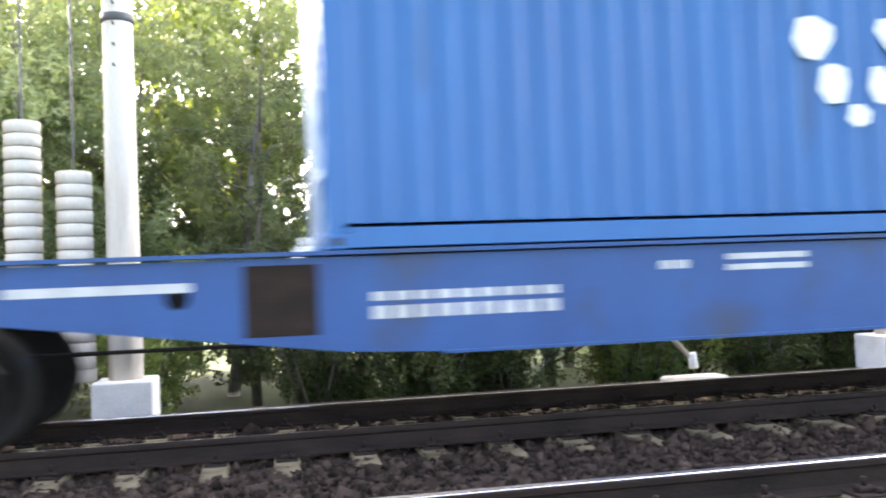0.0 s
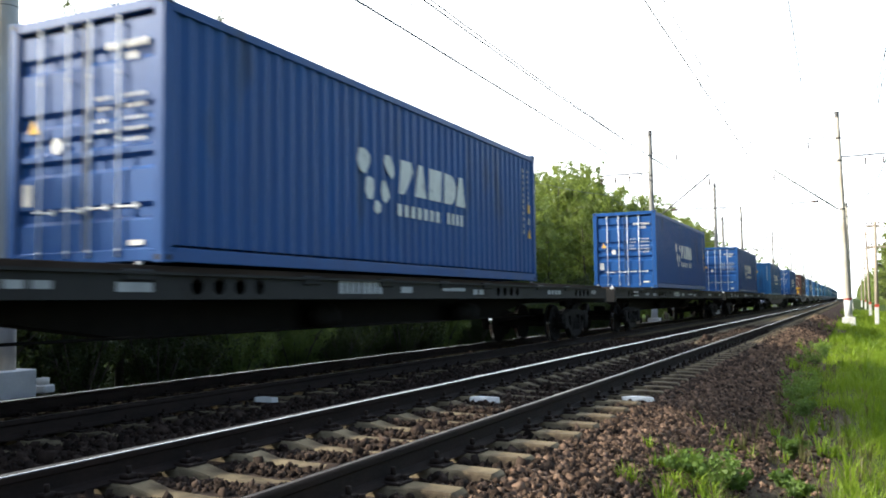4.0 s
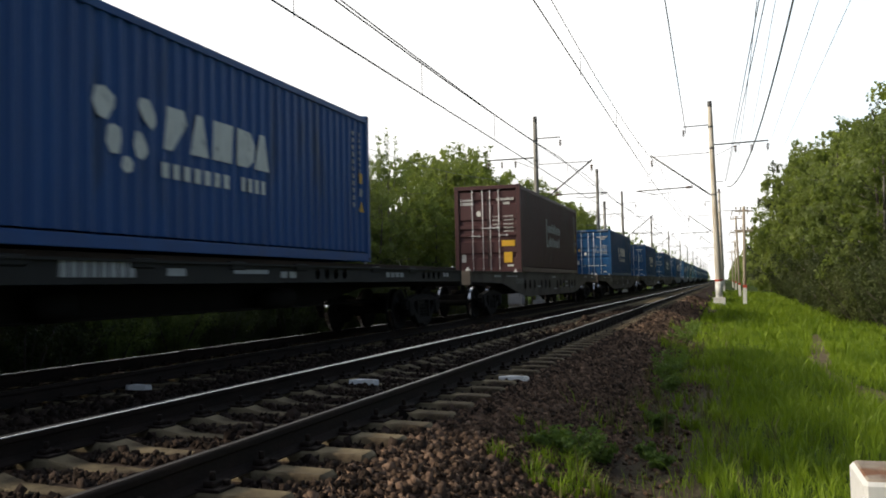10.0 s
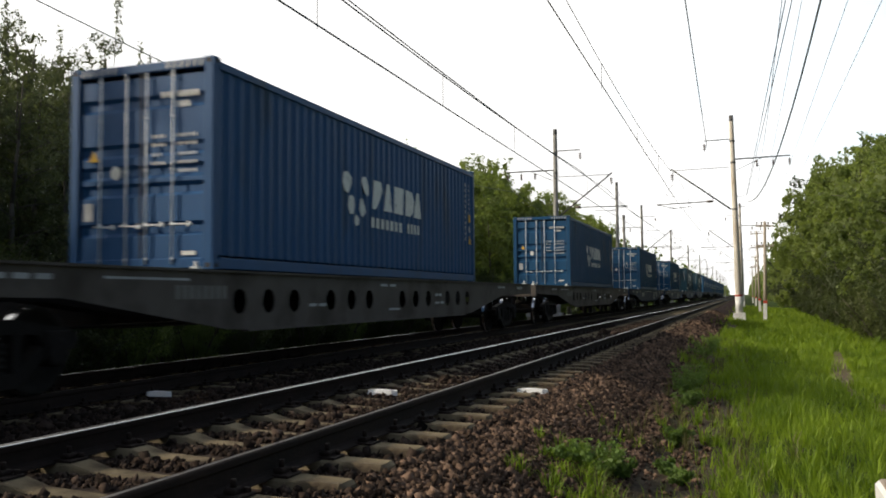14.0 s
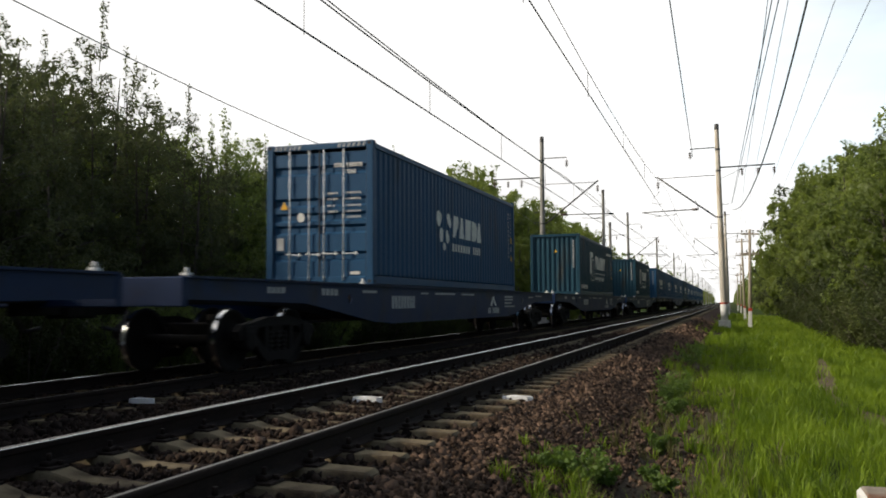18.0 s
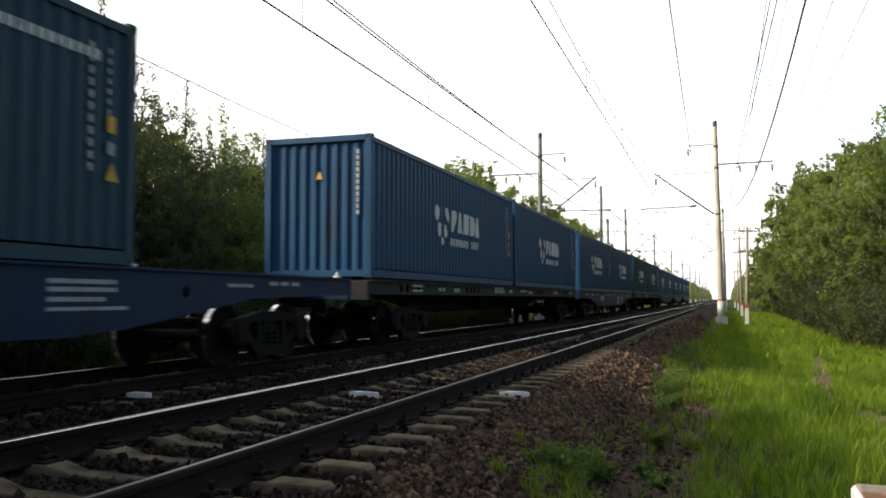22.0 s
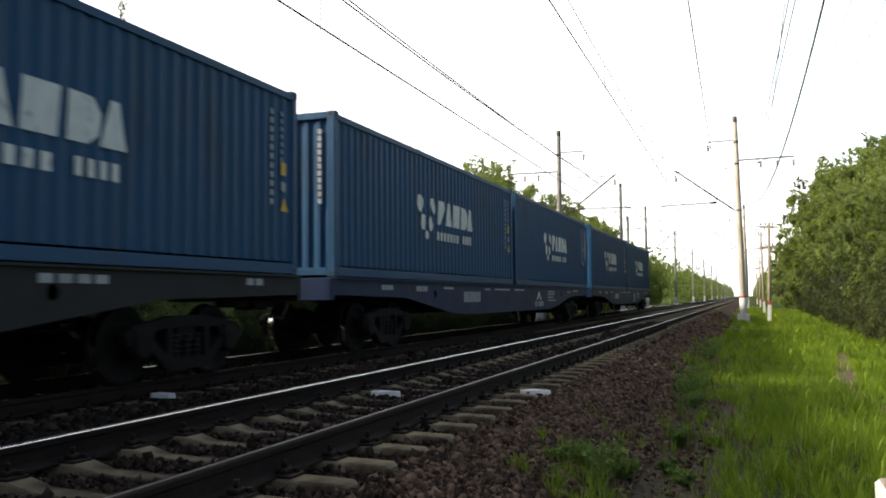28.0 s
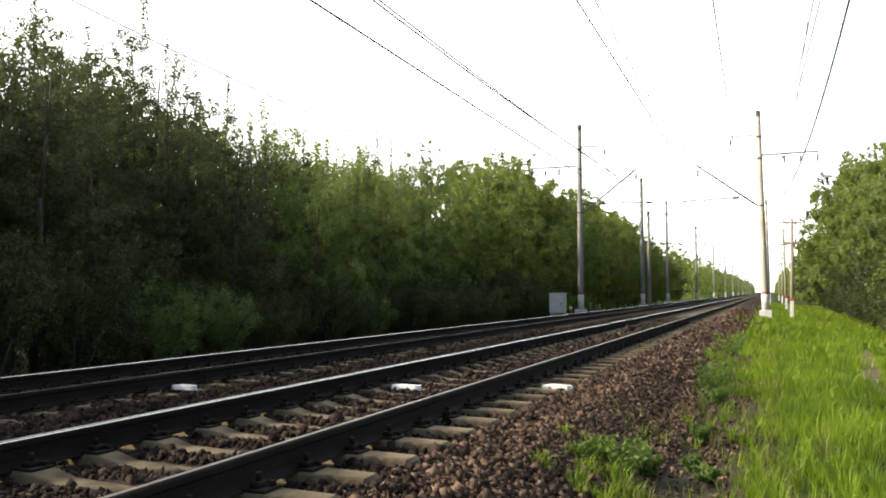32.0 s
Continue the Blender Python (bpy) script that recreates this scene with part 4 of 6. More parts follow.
def thicken(bm, vec):
    """Gives a sheet a back, moved by vec."""
    r = bmesh.ops.extrude_face_region(bm, geom=bm.faces[:])
    bmesh.ops.translate(bm, vec=vec, verts=[v for v in r["geom"] if isinstance(v, bmesh.types.BMVert)])
    return bm


def corrugated(length, height, pitch, depth, along):
    """A pressed wall with trapezoid waves; along: the axis that it runs on. It faces +x, or -y."""
    bm = bmesh.new()
    n = round(length / pitch)
    p = length / n
    cols = []
    for i in range(n):
        for f, d in ((0.0, 0.0), (0.28, 0.0), (0.5, -depth), (0.78, -depth)):
            cols.append(((i + f) * p, d))
    cols.append((length, 0.0))
    lo, hi = [], []
    for a, d in cols:
        q = (d, a) if along == "y" else (a, -d)
        lo.append(bm.verts.new((*q, 0)))
        hi.append(bm.verts.new((*q, height)))
    for i in range(len(cols) - 1):
        bm.faces.new((lo[i], lo[i + 1], hi[i + 1], hi[i]))
    return thicken(bm, (-0.004, 0, 0) if along == "y" else (0, 0.004, 0))


def casting_mesh(mat):
    def fn():
        bm = boxm(-0.081, 0.081, -0.089, 0.089, -0.059, 0.059, 0.008)
        for sx in (-1, 1):
            add_box(bm, sx * 0.081 - 0.002, sx * 0.081 + 0.002, -0.04, 0.04, -0.03, 0.03, mi=1)
        for sy in (-1, 1):
            add_box(bm, -0.04, 0.04, sy * 0.089 - 0.002, sy * 0.089 + 0.002, -0.03, 0.03, mi=1)
        return to_mesh("corner_casting", bm, [mat, M["gasket"]])
    return cached(("cast", mat.name), fn)


def shape(name, pts, mat, depth=0.006):
    """A flat mark on the side wall; pts are (along, up)."""
    return to_mesh(name, add_poly(bmesh.new(), pts, "x", 0.0, depth), mat)


def bars(bm, y0, z0, w, h, n, gap=0.3, lean=0.0):
    p = w / n
    for i in range(n):
        a = y0 + i * p
        add_poly(bm, [(a, z0), (a + p * (1 - gap), z0), (a + p * (1 - gap) + lean, z0 + h), (a + lean, z0 + h)], "x", 0.0, 0.005)


def blob(cx, cz, pts):
    return [(cx + a, cz + b) for a, b in pts]


def paw_logo(c, x, mat):
    """Five white rounded blots and a row of block shapes over a row of bars."""
    for cx, cz, pts in ((4.28, 1.72, [(-0.19, -0.02), (-0.1, -0.17), (0.05, -0.2), (0.19, -0.02), (0.2, 0.1), (0.02, 0.2), (-0.13, 0.17)]),
                        (4.46, 1.32, [(-0.14, -0.05), (-0.05, -0.18), (0.09, -0.17), (0.14, 0.0), (0.12, 0.14), (0.0, 0.18), (-0.1, 0.14)]),
                        (5.08, 1.72, [(-0.17, 0.08), (-0.06, -0.08), (0.1, -0.19), (0.18, -0.1), (0.17, 0.02), (0.04, 0.19), (-0.12, 0.18)]),
                        (4.96, 1.31, [(-0.14, -0.02), (-0.08, -0.15), (0.03, -0.18), (0.14, -0.08), (0.11, 0.02), (0.0, 0.17), (-0.1, 0.16)]),
                        (4.7, 1.04, [(-0.11, -0.04), (-0.02, -0.11), (0.09, -0.07), (0.11, 0.03), (0.03, 0.1), (-0.07, 0.09)])):
        put("logo_blot", cached(("blot", cx), lambda: shape("logo_blot", blob(cx, cz, pts), M["white"])), c, pose(x, 0, 0), "white rounded blot of the painted mark")
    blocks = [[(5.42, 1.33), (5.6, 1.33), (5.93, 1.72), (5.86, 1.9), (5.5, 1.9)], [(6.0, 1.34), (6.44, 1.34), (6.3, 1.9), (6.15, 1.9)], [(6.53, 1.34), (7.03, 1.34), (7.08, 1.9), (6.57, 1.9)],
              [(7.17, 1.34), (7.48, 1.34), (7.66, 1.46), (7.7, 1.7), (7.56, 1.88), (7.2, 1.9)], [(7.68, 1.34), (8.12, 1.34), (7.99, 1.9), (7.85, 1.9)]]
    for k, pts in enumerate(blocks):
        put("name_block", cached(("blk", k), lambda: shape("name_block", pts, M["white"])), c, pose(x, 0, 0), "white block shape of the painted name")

    def small():
        bm = bmesh.new()
        bars(bm, 5.38, 0.96, 1.68, 0.2, 7, 0.42)
        bars(bm, 7.3, 0.97, 0.78, 0.21, 4, 0.45)
        return to_mesh("name_bar", bm, M["white"])
    small_marks(put("name_bar", cached("pbar", small), c, pose(x, 0, 0), "row of small white bars under the painted name"))


def text_mesh(txt, size, mat):
    cu = bpy.data.curves.new("lettering", "FONT")
    cu.body, cu.size, cu.extrude = txt, size, 0.002
    ob = bpy.data.objects.new("lettering", cu)
    me = bpy.data.meshes.new_from_object(ob)
    bpy.data.objects.remove(ob)
    me.materials.append(mat)
    me.transform(Matrix(((0, 0, 1, 0), (1, 0, 0, 0), (0, 1, 0, 0), (0, 0, 0, 1))))
    return me


def square_logo(c, x, mat):
    """Two overlapping square brackets with block shapes, a rule, words and bars."""
    put("logo_mark", cached("sq1", lambda: shape("logo_mark", [(3.3, 1.1), (3.82, 1.12), (3.84, 1.95), (4.38, 1.97), (4.4, 2.24), (3.42, 2.24)], M["white"])), c, pose(x, 0, 0), "white bracket shape of the painted mark")

    def outline():
        bm = bmesh.new()
        for a in ([(3.56, 0.76), (3.6, 0.76), (3.6, 1.08), (3.56, 1.08)], [(3.56, 0.76), (4.66, 0.76), (4.66, 0.8), (3.56, 0.8)], [(4.64, 0.76), (4.7, 0.76), (4.74, 1.88), (4.68, 1.88)], [(4.1, 1.84), (4.72, 1.84), (4.72, 1.88), (4.1, 1.88)], [(4.08, 1.0), (4.12, 1.0), (4.12, 1.88), (4.08, 1.88)], [(3.86, 0.98), (4.12, 0.98), (4.12, 1.02), (3.86, 1.02)]):
            add_poly(bm, a, "x", 0.0, 0.005)
        return to_mesh("logo_outline", bm, M["white"])
    put("logo_outline", cached("sq2", outline), c, pose(x, 0, 0), "thin white outline square of the painted mark")
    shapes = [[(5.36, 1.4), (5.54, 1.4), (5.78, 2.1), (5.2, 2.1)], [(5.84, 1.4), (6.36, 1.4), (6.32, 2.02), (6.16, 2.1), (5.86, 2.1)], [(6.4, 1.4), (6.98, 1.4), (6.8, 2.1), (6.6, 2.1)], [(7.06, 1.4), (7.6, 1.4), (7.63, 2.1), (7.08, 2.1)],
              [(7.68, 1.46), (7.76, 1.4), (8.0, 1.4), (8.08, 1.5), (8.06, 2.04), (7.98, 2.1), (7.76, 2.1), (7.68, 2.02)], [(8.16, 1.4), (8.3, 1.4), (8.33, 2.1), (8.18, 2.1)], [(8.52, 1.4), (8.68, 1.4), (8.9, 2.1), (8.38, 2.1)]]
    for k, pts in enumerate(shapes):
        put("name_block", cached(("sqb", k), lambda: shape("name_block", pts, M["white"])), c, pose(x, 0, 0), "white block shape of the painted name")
    put("rule", cached("sqr", lambda: shape("rule", [(5.2, 1.15), (8.78, 1.15), (8.78, 1.19), (5.2, 1.19)], M["white"])), c, pose(x, 0, 0), "thin white painted rule")
    small_marks(put("lettering", cached("sqw", lambda: text_mesh("Forwarding & logistics", 0.375, M["white"])), c, pose(x, 5.16, 0.8), "white painted words under the rule"))

    def web():
        bm = bmesh.new()
        bars(bm, 9.6, 2.36, 2.0, 0.12, 14, 0.35)
        bars(bm, 0.5, 0.3, 1.95, 0.2, 13, 0.35)
        return to_mesh("address_bar", bm, M["white"])
    small_marks(put("address_bar", cached("sqa", web), c, pose(x, 0, 0), "row of small white bars of painted writing"))


def two_line_logo(c, x, mat):
    """A tall stroke and two rows of thin bars of uneven height."""
    def fn():
        bm = bmesh.new()
        for a, z, h in ((4.72, 1.0, 1.05),):
            add_poly(bm, [(a, z), (a + 0.12, z), (a + 0.12, z + h), (a, z + h)], "x", 0.0, 0.005)
        add_poly(bm, [(4.72, 0.98), (5.02, 0.98), (5.02, 1.07), (4.72, 1.07)], "x", 0.0, 0.005)
        for row, (a0, z, n) in enumerate(((5.05, 1.55, 10), (5.15, 1.02, 9))):
            for i in range(n):
                a = a0 + i * 0.28
                h = 0.27 + (0.1 if (i * 5 + row * 3) % 7 in (1, 4) else 0.0)
                add_poly(bm, [(a, z), (a + 0.15, z), (a + 0.15, z + h), (a, z + h)], "x", 0.0, 0.005)
        return to_mesh("name_bar", bm, M["pale"])
    small_marks(put("name_bar", cached("two", fn), c, pose(x, 0, 0), "two rows of pale bars of the painted name"))


def side_marks(c, x):
    """Small writing and warning signs near the end of the side wall."""
    def num():
        bm = bmesh.new()
        for k in range(11):
            add_poly(bm, [(11.38, 2.55 - k * 0.14), (11.45, 2.55 - k * 0.14), (11.45, 2.46 - k * 0.14), (11.38, 2.46 - k * 0.14)], "x", 0.0, 0.004)
        for k in range(7):
            add_poly(bm, [(11.7, 2.55 - k * 0.12), (11.74, 2.55 - k * 0.12), (11.74, 2.48 - k * 0.12), (11.7, 2.48 - k * 0.12)], "x", 0.0, 0.004)
        return to_mesh("number_bar", bm, M["pale"])
    small_marks(put("number_bar", cached("num", num), c, pose(x, 0, 0), "upright row of small white bars of writing"))
    put("warning_label", cached("wl1", lambda: shape("warning_label", [(11.7, 1.55), (11.84, 1.55), (11.84, 1.75), (11.7, 1.75)], M["yellow"])), c, pose(x, 0, 0), "small yellow label")
    put("warning_label", cached("wl2", lambda: shape("warning_label", [(11.68, 0.98), (11.9, 0.98), (11.79, 1.2)], M["yellow"])), c, pose(x, 0, 0), "small yellow triangular warning sign")
    put("round_label", cached("wl3", lambda: shape("round_label", [(11.7, 1.3), (11.82, 1.28), (11.84, 1.42), (11.72, 1.45)], M["pale"])), c, pose(x, 0, 0), "small pale label")


def door_leaf(mat, w):
    """One door with pressed horizontal waves."""
    bm = bmesh.new()
    prof = [(0.0, 0.0)]
    for z in (0.42, 0.98, 1.24, 1.55, 2.22):
        prof += [(z - 0.1, 0.0), (z - 0.05, 0.05), (z + 0.05, 0.05), (z + 0.1, 0.0)]
    prof.append((2.58, 0.0))
    cols = [0.0, 0.05, w - 0.05, w]
    grid = [[bm.verts.new((x, d if 0 < i < 3 else 0.0, z)) for i, x in enumerate(cols)] for z, d in prof]
    for a, b in zip(grid[:-1], grid[1:]):
        for i in range(3):
            bm.faces.new((a[i], a[i + 1], b[i + 1], b[i]))
    return to_mesh("door", thicken(bm, (0, 0.02, 0)), mat)


def rod_mesh():
    bm = bmesh.new()
    add_tube(bm, (0, 0, -0.06), (0, 0, 2.66), 0.014, seg=8)
    for z in (0.0, 0.5, 1.25, 2.0, 2.57):
        add_box(bm, -0.022, 0.022, -0.02, 0.02, z, z + 0.03, 0.004)
    return to_mesh("lock_rod", bm, M["galv"])


def handle_mesh():
    bm = bmesh.new()
    add_box(bm, -0.03, 0.34, -0.015, 0.005, 0.0, 0.022, 0.004)
    add_box(bm, 0.26, 0.3, -0.02, 0.015, -0.025, 0.05, 0.006)
    return to_mesh("handle", bm, M["galv"])


# places of the lock rods on both leaves, on the common boxes and on the maroon one
DOOR_RODS = {False: ((0.40, 0.85), (0.117, 0.56)), True: ((0.52, 0.9), (0.1, 0.42))}


def make_container(mat, end, logo, label, category="container"):
    """A 40-foot high-cube box: the leading end at y = 0, floor at z = 0."""
    c = empty("shipping_container", label, category, "containers of the freight train")
    K = mat.name
    side = cached(("side", K), lambda: to_mesh("side_panel", corrugated(CL - 0.3, CH - 0.34, 0.276, 0.036, "y"), mat))
    x = CW / 2 - 0.022
    put("side_panel", side, c, pose(x, 0.15, 0.2))
    put("side_panel", side, c, pose(-x, CL - 0.15, 0.2, 0, 0, 180))
    put("roof_panel", cached(("roof", K), lambda: to_mesh("roof_panel", boxm(-CW / 2 + 0.06, CW / 2 - 0.06, 0.05, CL - 0.05, CH - 0.06, CH - 0.03), mat)), c)
    put("underframe", cached("uframe", lambda: to_mesh("underframe", boxm(-CW / 2 + 0.07, CW / 2 - 0.07, 0.14, CL - 0.14, 0.06, 0.18), M["under"])), c, None, "dark steel floor frame")
    post_ = cached(("post", K), lambda: to_mesh("corner_post", boxm(-0.075, 0.075, -0.075, 0.075, 0.1, CH - 0.1, 0.012), mat))
    for px in (-1, 1):
        for py in (0.08, CL - 0.08):
            put("corner_post", post_, c, pose(px * (CW / 2 - 0.077), py, 0))
            for z in (0.059, CH - 0.059):
                put("corner_casting", casting_mesh(mat), c, pose(px * (CW / 2 - 0.08), py + (0.012 if py < 1 else -0.012), z))
        put("top_rail", cached(("trail", K), lambda: to_mesh("top_rail", boxm(-0.03, 0.03, 0.17, CL - 0.17, CH - 0.16, CH - 0.05, 0.006), mat)), c, pose(px * (CW / 2 - 0.033), 0, 0))
        put("bottom_rail", cached(("brail", K), lambda: to_mesh("bottom_rail", boxm(-0.03, 0.03, 0.17, CL - 0.17, 0.01, 0.168, 0.006), mat)), c, pose(px * (CW / 2 - 0.033), 0, 0))
    for y in (0.06, CL - 0.06):
        put("header", cached(("head", K), lambda: to_mesh("header", boxm(-CW / 2 + 0.16, CW / 2 - 0.16, -0.05, 0.05, CH - 0.14, CH - 0.01, 0.01), mat)), c, pose(0, y, 0))
        put("sill", cached(("sill", K), lambda: to_mesh("sill", boxm(-CW / 2 + 0.16, CW / 2 - 0.16, -0.05, 0.05, 0.02, 0.16, 0.01), mat)), c, pose(0, y, 0))
    wall = cached(("end", K), lambda: to_mesh("end_wall", corrugated(CW - 0.3, CH - 0.3, 0.24, 0.045, "x"), mat))
    w = (CW - 0.31) / 2
    if end == "door":
        put("end_wall", wall, c, pose(CW / 2 - 0.15, CL - 0.06, 0.15, 0, 0, 180))
        leaf = cached(("leaf", K), lambda: door_leaf(mat, w))
        gasket = cached("gask", lambda: to_mesh("gasket", boxm(-0.014, 0.014, -0.012, 0.012, 0.16, CH - 0.15), M["gasket"]))
        for k, x0 in enumerate((-CW / 2 + 0.15, 0.005)):
            d = put("door", leaf, c, pose(x0, 0.045, 0.16))
            for rx in DOOR_RODS[mat is M["maroon"]][k]:
                put("lock_rod", cached("rod", rod_mesh), d, pose(rx, -0.045, -0.02), "galvanised lock rod")
                put("handle", cached("lever", handle_mesh), d, pose(rx - (0.05 if k == 0 else 0), -0.055, 1.08 + 0.26 * (rx < 0.2 or rx > 0.7) if mat is M["maroon"] else 0.46, 0, 0 if k else 3, 0), "galvanised lock handle")
        for gx in (-CW / 2 + 0.155, 0.0, CW / 2 - 0.155):
            put("gasket", gasket, c, pose(gx, 0.05, 0))

        def plate():
            bm = bmesh.new()
            for row, (z, a, n) in enumerate(((2.42, 0.35, 4), (2.42, 0.62, 6), (2.28, 0.6, 4), (1.86, 0.2, 4), (1.86, 0.6, 6), (1.74, 0.2, 4), (1.74, 0.6, 6), (1.6, 0.2, 3), (1.6, 0.6, 6), (1.48, 0.2, 4), (1.48, 0.6, 6), (1.36, 0.6, 6))):
                h = 0.085 if row < 3 else 0.045
                for i in range(n):
                    xx = a + i * 0.062
                    add_box(bm, xx, xx + (0.036 if row < 3 else 0.028), -0.012, -0.008, z, z + h)
            return to_mesh("marking_bar", bm, M["white"])
        small_marks(put("marking_bar", cached("plate", plate), c, pose(0, 0.035, 0), "rows of small white bars of painted markings"))
        red = mat is M["maroon"]
        if red:
            small_marks(put("name_bar", to_mesh("name_bar", add_box(add_box(add_box(bmesh.new(), -1.0, -0.96, -0.012, -0.008, 2.3, 2.52), -0.92, -0.5, -0.012, -0.008, 2.44, 2.5), -0.92, -0.5, -0.012, -0.008, 2.3, 2.39), M["pale"]), c, pose(0, 0.04, 0), "pale bars of a painted name"))
        else:
            put("warning_sign", cached("wsg", lambda: to_mesh("warning_sign", add_poly(bmesh.new(), [(-0.9, 1.58), (-0.72, 1.58), (-0.81, 1.75)], "y", 0.0, 0.004), M["yellow"])), c, pose(0, 0.028, 0), "yellow triangular warning sign")
        put("round_sticker", cached("rst", lambda: to_mesh("round_sticker", add_poly(bmesh.new(), [(-0.42 + 0.085 * math.cos(i * 0.524), 1.4 + 0.1 * math.sin(i * 0.524)) for i in range(12)], "y", 0.0, 0.004), M["white"])), c, pose(0.1 if red else 0, 0.028, 0.6 if red else 0), "round white sticker")
        put("data_plate", cached("dpl", lambda: to_mesh("data_plate", boxm(-0.98, -0.82, 0.0, 0.004, 0.72, 0.98), M["pale"])), c, pose(0, 0.028, -0.35 if red else 0), "small grey data plate")
        put("white_sticker", cached("wst", lambda: to_mesh("white_sticker", boxm(0.7, 0.92, 0.0, 0.004, 0.2, 0.26), M["white"])), c, pose(0, 0.028, 0), "small white sticker")
        if mat in (M["blue_dull"], M["blue_mid"]):
            def hazard():
                bm = bmesh.new()
                for x0 in (-1.04, 0.42):
                    for i in range(6):
                        a = x0 + i * 0.11
                        add_poly(bm, [(a, CH - 0.12), (a + 0.05, CH - 0.12), (a + 0.09, CH - 0.03), (a + 0.04, CH - 0.03)], "y", 0.0, 0.004)
                return to_mesh("hazard_bar", bm, M["pale"])
            small_marks(put("hazard_bar", cached("hazd", hazard), c, pose(0, 0.009, 0), "faded pale slanted warning bars"))
        if mat is M["maroon"]:
            put("yellow_label", to_mesh("yellow_label", boxm(0.5, 0.98, 0.0, 0.004, 0.88, 1.08), M["yellow"]), c, pose(0, 0.026, 0), "large yellow label")
            put("yellow_label", to_mesh("yellow_label", boxm(0.58, 0.88, 0.0, 0.004, 0.33, 0.68), M["yellow"]), c, pose(0, 0.026, 0), "square yellow label")
    else:
        put("end_wall", wall, c, pose(-CW / 2 + 0.15, 0.06, 0.15))
        put("end_wall", wall, c, pose(CW / 2 - 0.15, CL - 0.06, 0.15, 0, 0, 180))

        def upright():
            bm = bmesh.new()
            for k in range(11):
                add_box(bm, 0.86, 0.93, -0.004, 0.0, 2.55 - k * 0.125, 2.64 - k * 0.125)
            return to_mesh("marking_bar", bm, M["pale"])
        small_marks(put("marking_bar", cached("upr", upright), c, pose(0, 0.056, 0), "upright row of small white bars of painted markings"))
        put("warning_sign", cached("wsg2", lambda: to_mesh("warning_sign", add_poly(bmesh.new(), [(-0.05, 2.05), (0.11, 2.05), (0.03, 2.22)], "y", 0.0, 0.004), M["yellow"])), c, pose(0, 0.055, 0), "small yellow triangular warning sign")
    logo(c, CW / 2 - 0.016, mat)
    side_marks(c, CW / 2 - 0.016)
    return c


# ---- wagons ----
AX, WR = 0.925, 0.478


def wheelset_mesh_parts():
    wheel = bmesh.new()
    prof = [(0.09, 0.1), (0.13, 0.09), (0.14, 0.02), (0.36, -0.02), (0.395, 0.05), (0.44, 0.065), (WR - 0.004, 0.062), (WR - 0.003, 0.045), (WR - 0.0005, -0.038), (WR, -0.05), (WR + 0.027, -0.06), (WR + 0.02, -0.085), (0.43, -0.08), (0.38, -0.055), (0.2, -0.06), (0.12, -0.08), (0.09, -0.08)]
    lathe(wheel, prof, 32)
    for f in wheel.faces:
        c = f.calc_center_median()
        r = math.hypot(c.x, c.y)
        f.material_index = 1 if 0.46 < r and len(f.verts) == 4 and abs(c.z) < 0.035 else 0
        if len(f.verts) > 4:
            f.smooth = False
    for k in range(4):
        a = k * math.tau / 4
        add_tube(wheel, (0.055 * math.cos(a), 0.055 * math.sin(a), 0.1), (0.055 * math.cos(a), 0.055 * math.sin(a), 0.125), 0.014, seg=6)
    return to_mesh("wheel", wheel, [M["wheel"], M["tread"]])


def side_frame_mesh():
    bm = bmesh.new()
    out = [(-1.2, 0.5), (-1.24, 0.62), (-1.12, 0.72), (-0.75, 0.76), (-0.35, 0.83), (0.35, 0.83), (0.75, 0.76), (1.12, 0.72), (1.24, 0.62), (1.2, 0.5), (1.06, 0.48), (1.04, 0.56), (0.8, 0.56), (0.77, 0.42), (0.42, 0.14), (-0.42, 0.14), (-0.77, 0.42), (-0.8, 0.56), (-1.04, 0.56), (-1.06, 0.48)]
    win = [[(-0.34, 0.28), (0.34, 0.28), (0.34, 0.68), (-0.34, 0.68)], [(-0.72, 0.55), (-0.45, 0.34), (-0.45, 0.68), (-0.66, 0.66)], [(0.72, 0.55), (0.45, 0.34), (0.45, 0.68), (0.66, 0.66)]]
    edges = []
    for lp in [out] + win:
        vs = [bm.verts.new((0, a, b)) for a, b in lp]
        edges += [bm.edges.new((vs[i], vs[(i + 1) % len(vs)])) for i in range(len(vs))]
    bmesh.ops.triangle_fill(bm, use_beauty=True, use_dissolve=False, edges=edges)
    r = bmesh.ops.extrude_face_region(bm, geom=bm.faces[:])
    bmesh.ops.translate(bm, vec=(0.14, 0, 0), verts=[v for v in r["geom"] if isinstance(v, bmesh.types.BMVert)])
    return to_mesh("side_frame", bm, M["under"])


def coil_mesh():
    bm = bmesh.new()
    prof = []
    for k in range(5):
        prof += [(0.055, 0.07 * k), (0.078, 0.07 * k + 0.018), (0.078, 0.07 * k + 0.036), (0.055, 0.07 * k + 0.054)]
    return to_mesh("spring", lathe(bm, prof, 10), M["wheel"])


WHEEL, SIDEFRAME, COIL = wheelset_mesh_parts(), side_frame_mesh(), coil_mesh()
AXLE = to_mesh("axle", tube((-1.15, 0, 0), (1.15, 0, 0), 0.085, seg=12), M["wheel"])
CAP = make_mesh("axle_box", lambda b: (lathe(b, [(0.15, -0.12), (0.17, -0.1), (0.17, 0.1), (0.13, 0.12)], 12), add_box(b, -0.17, 0.17, 0.05, 0.22, -0.11, 0.11, 0.01)), M["under"])
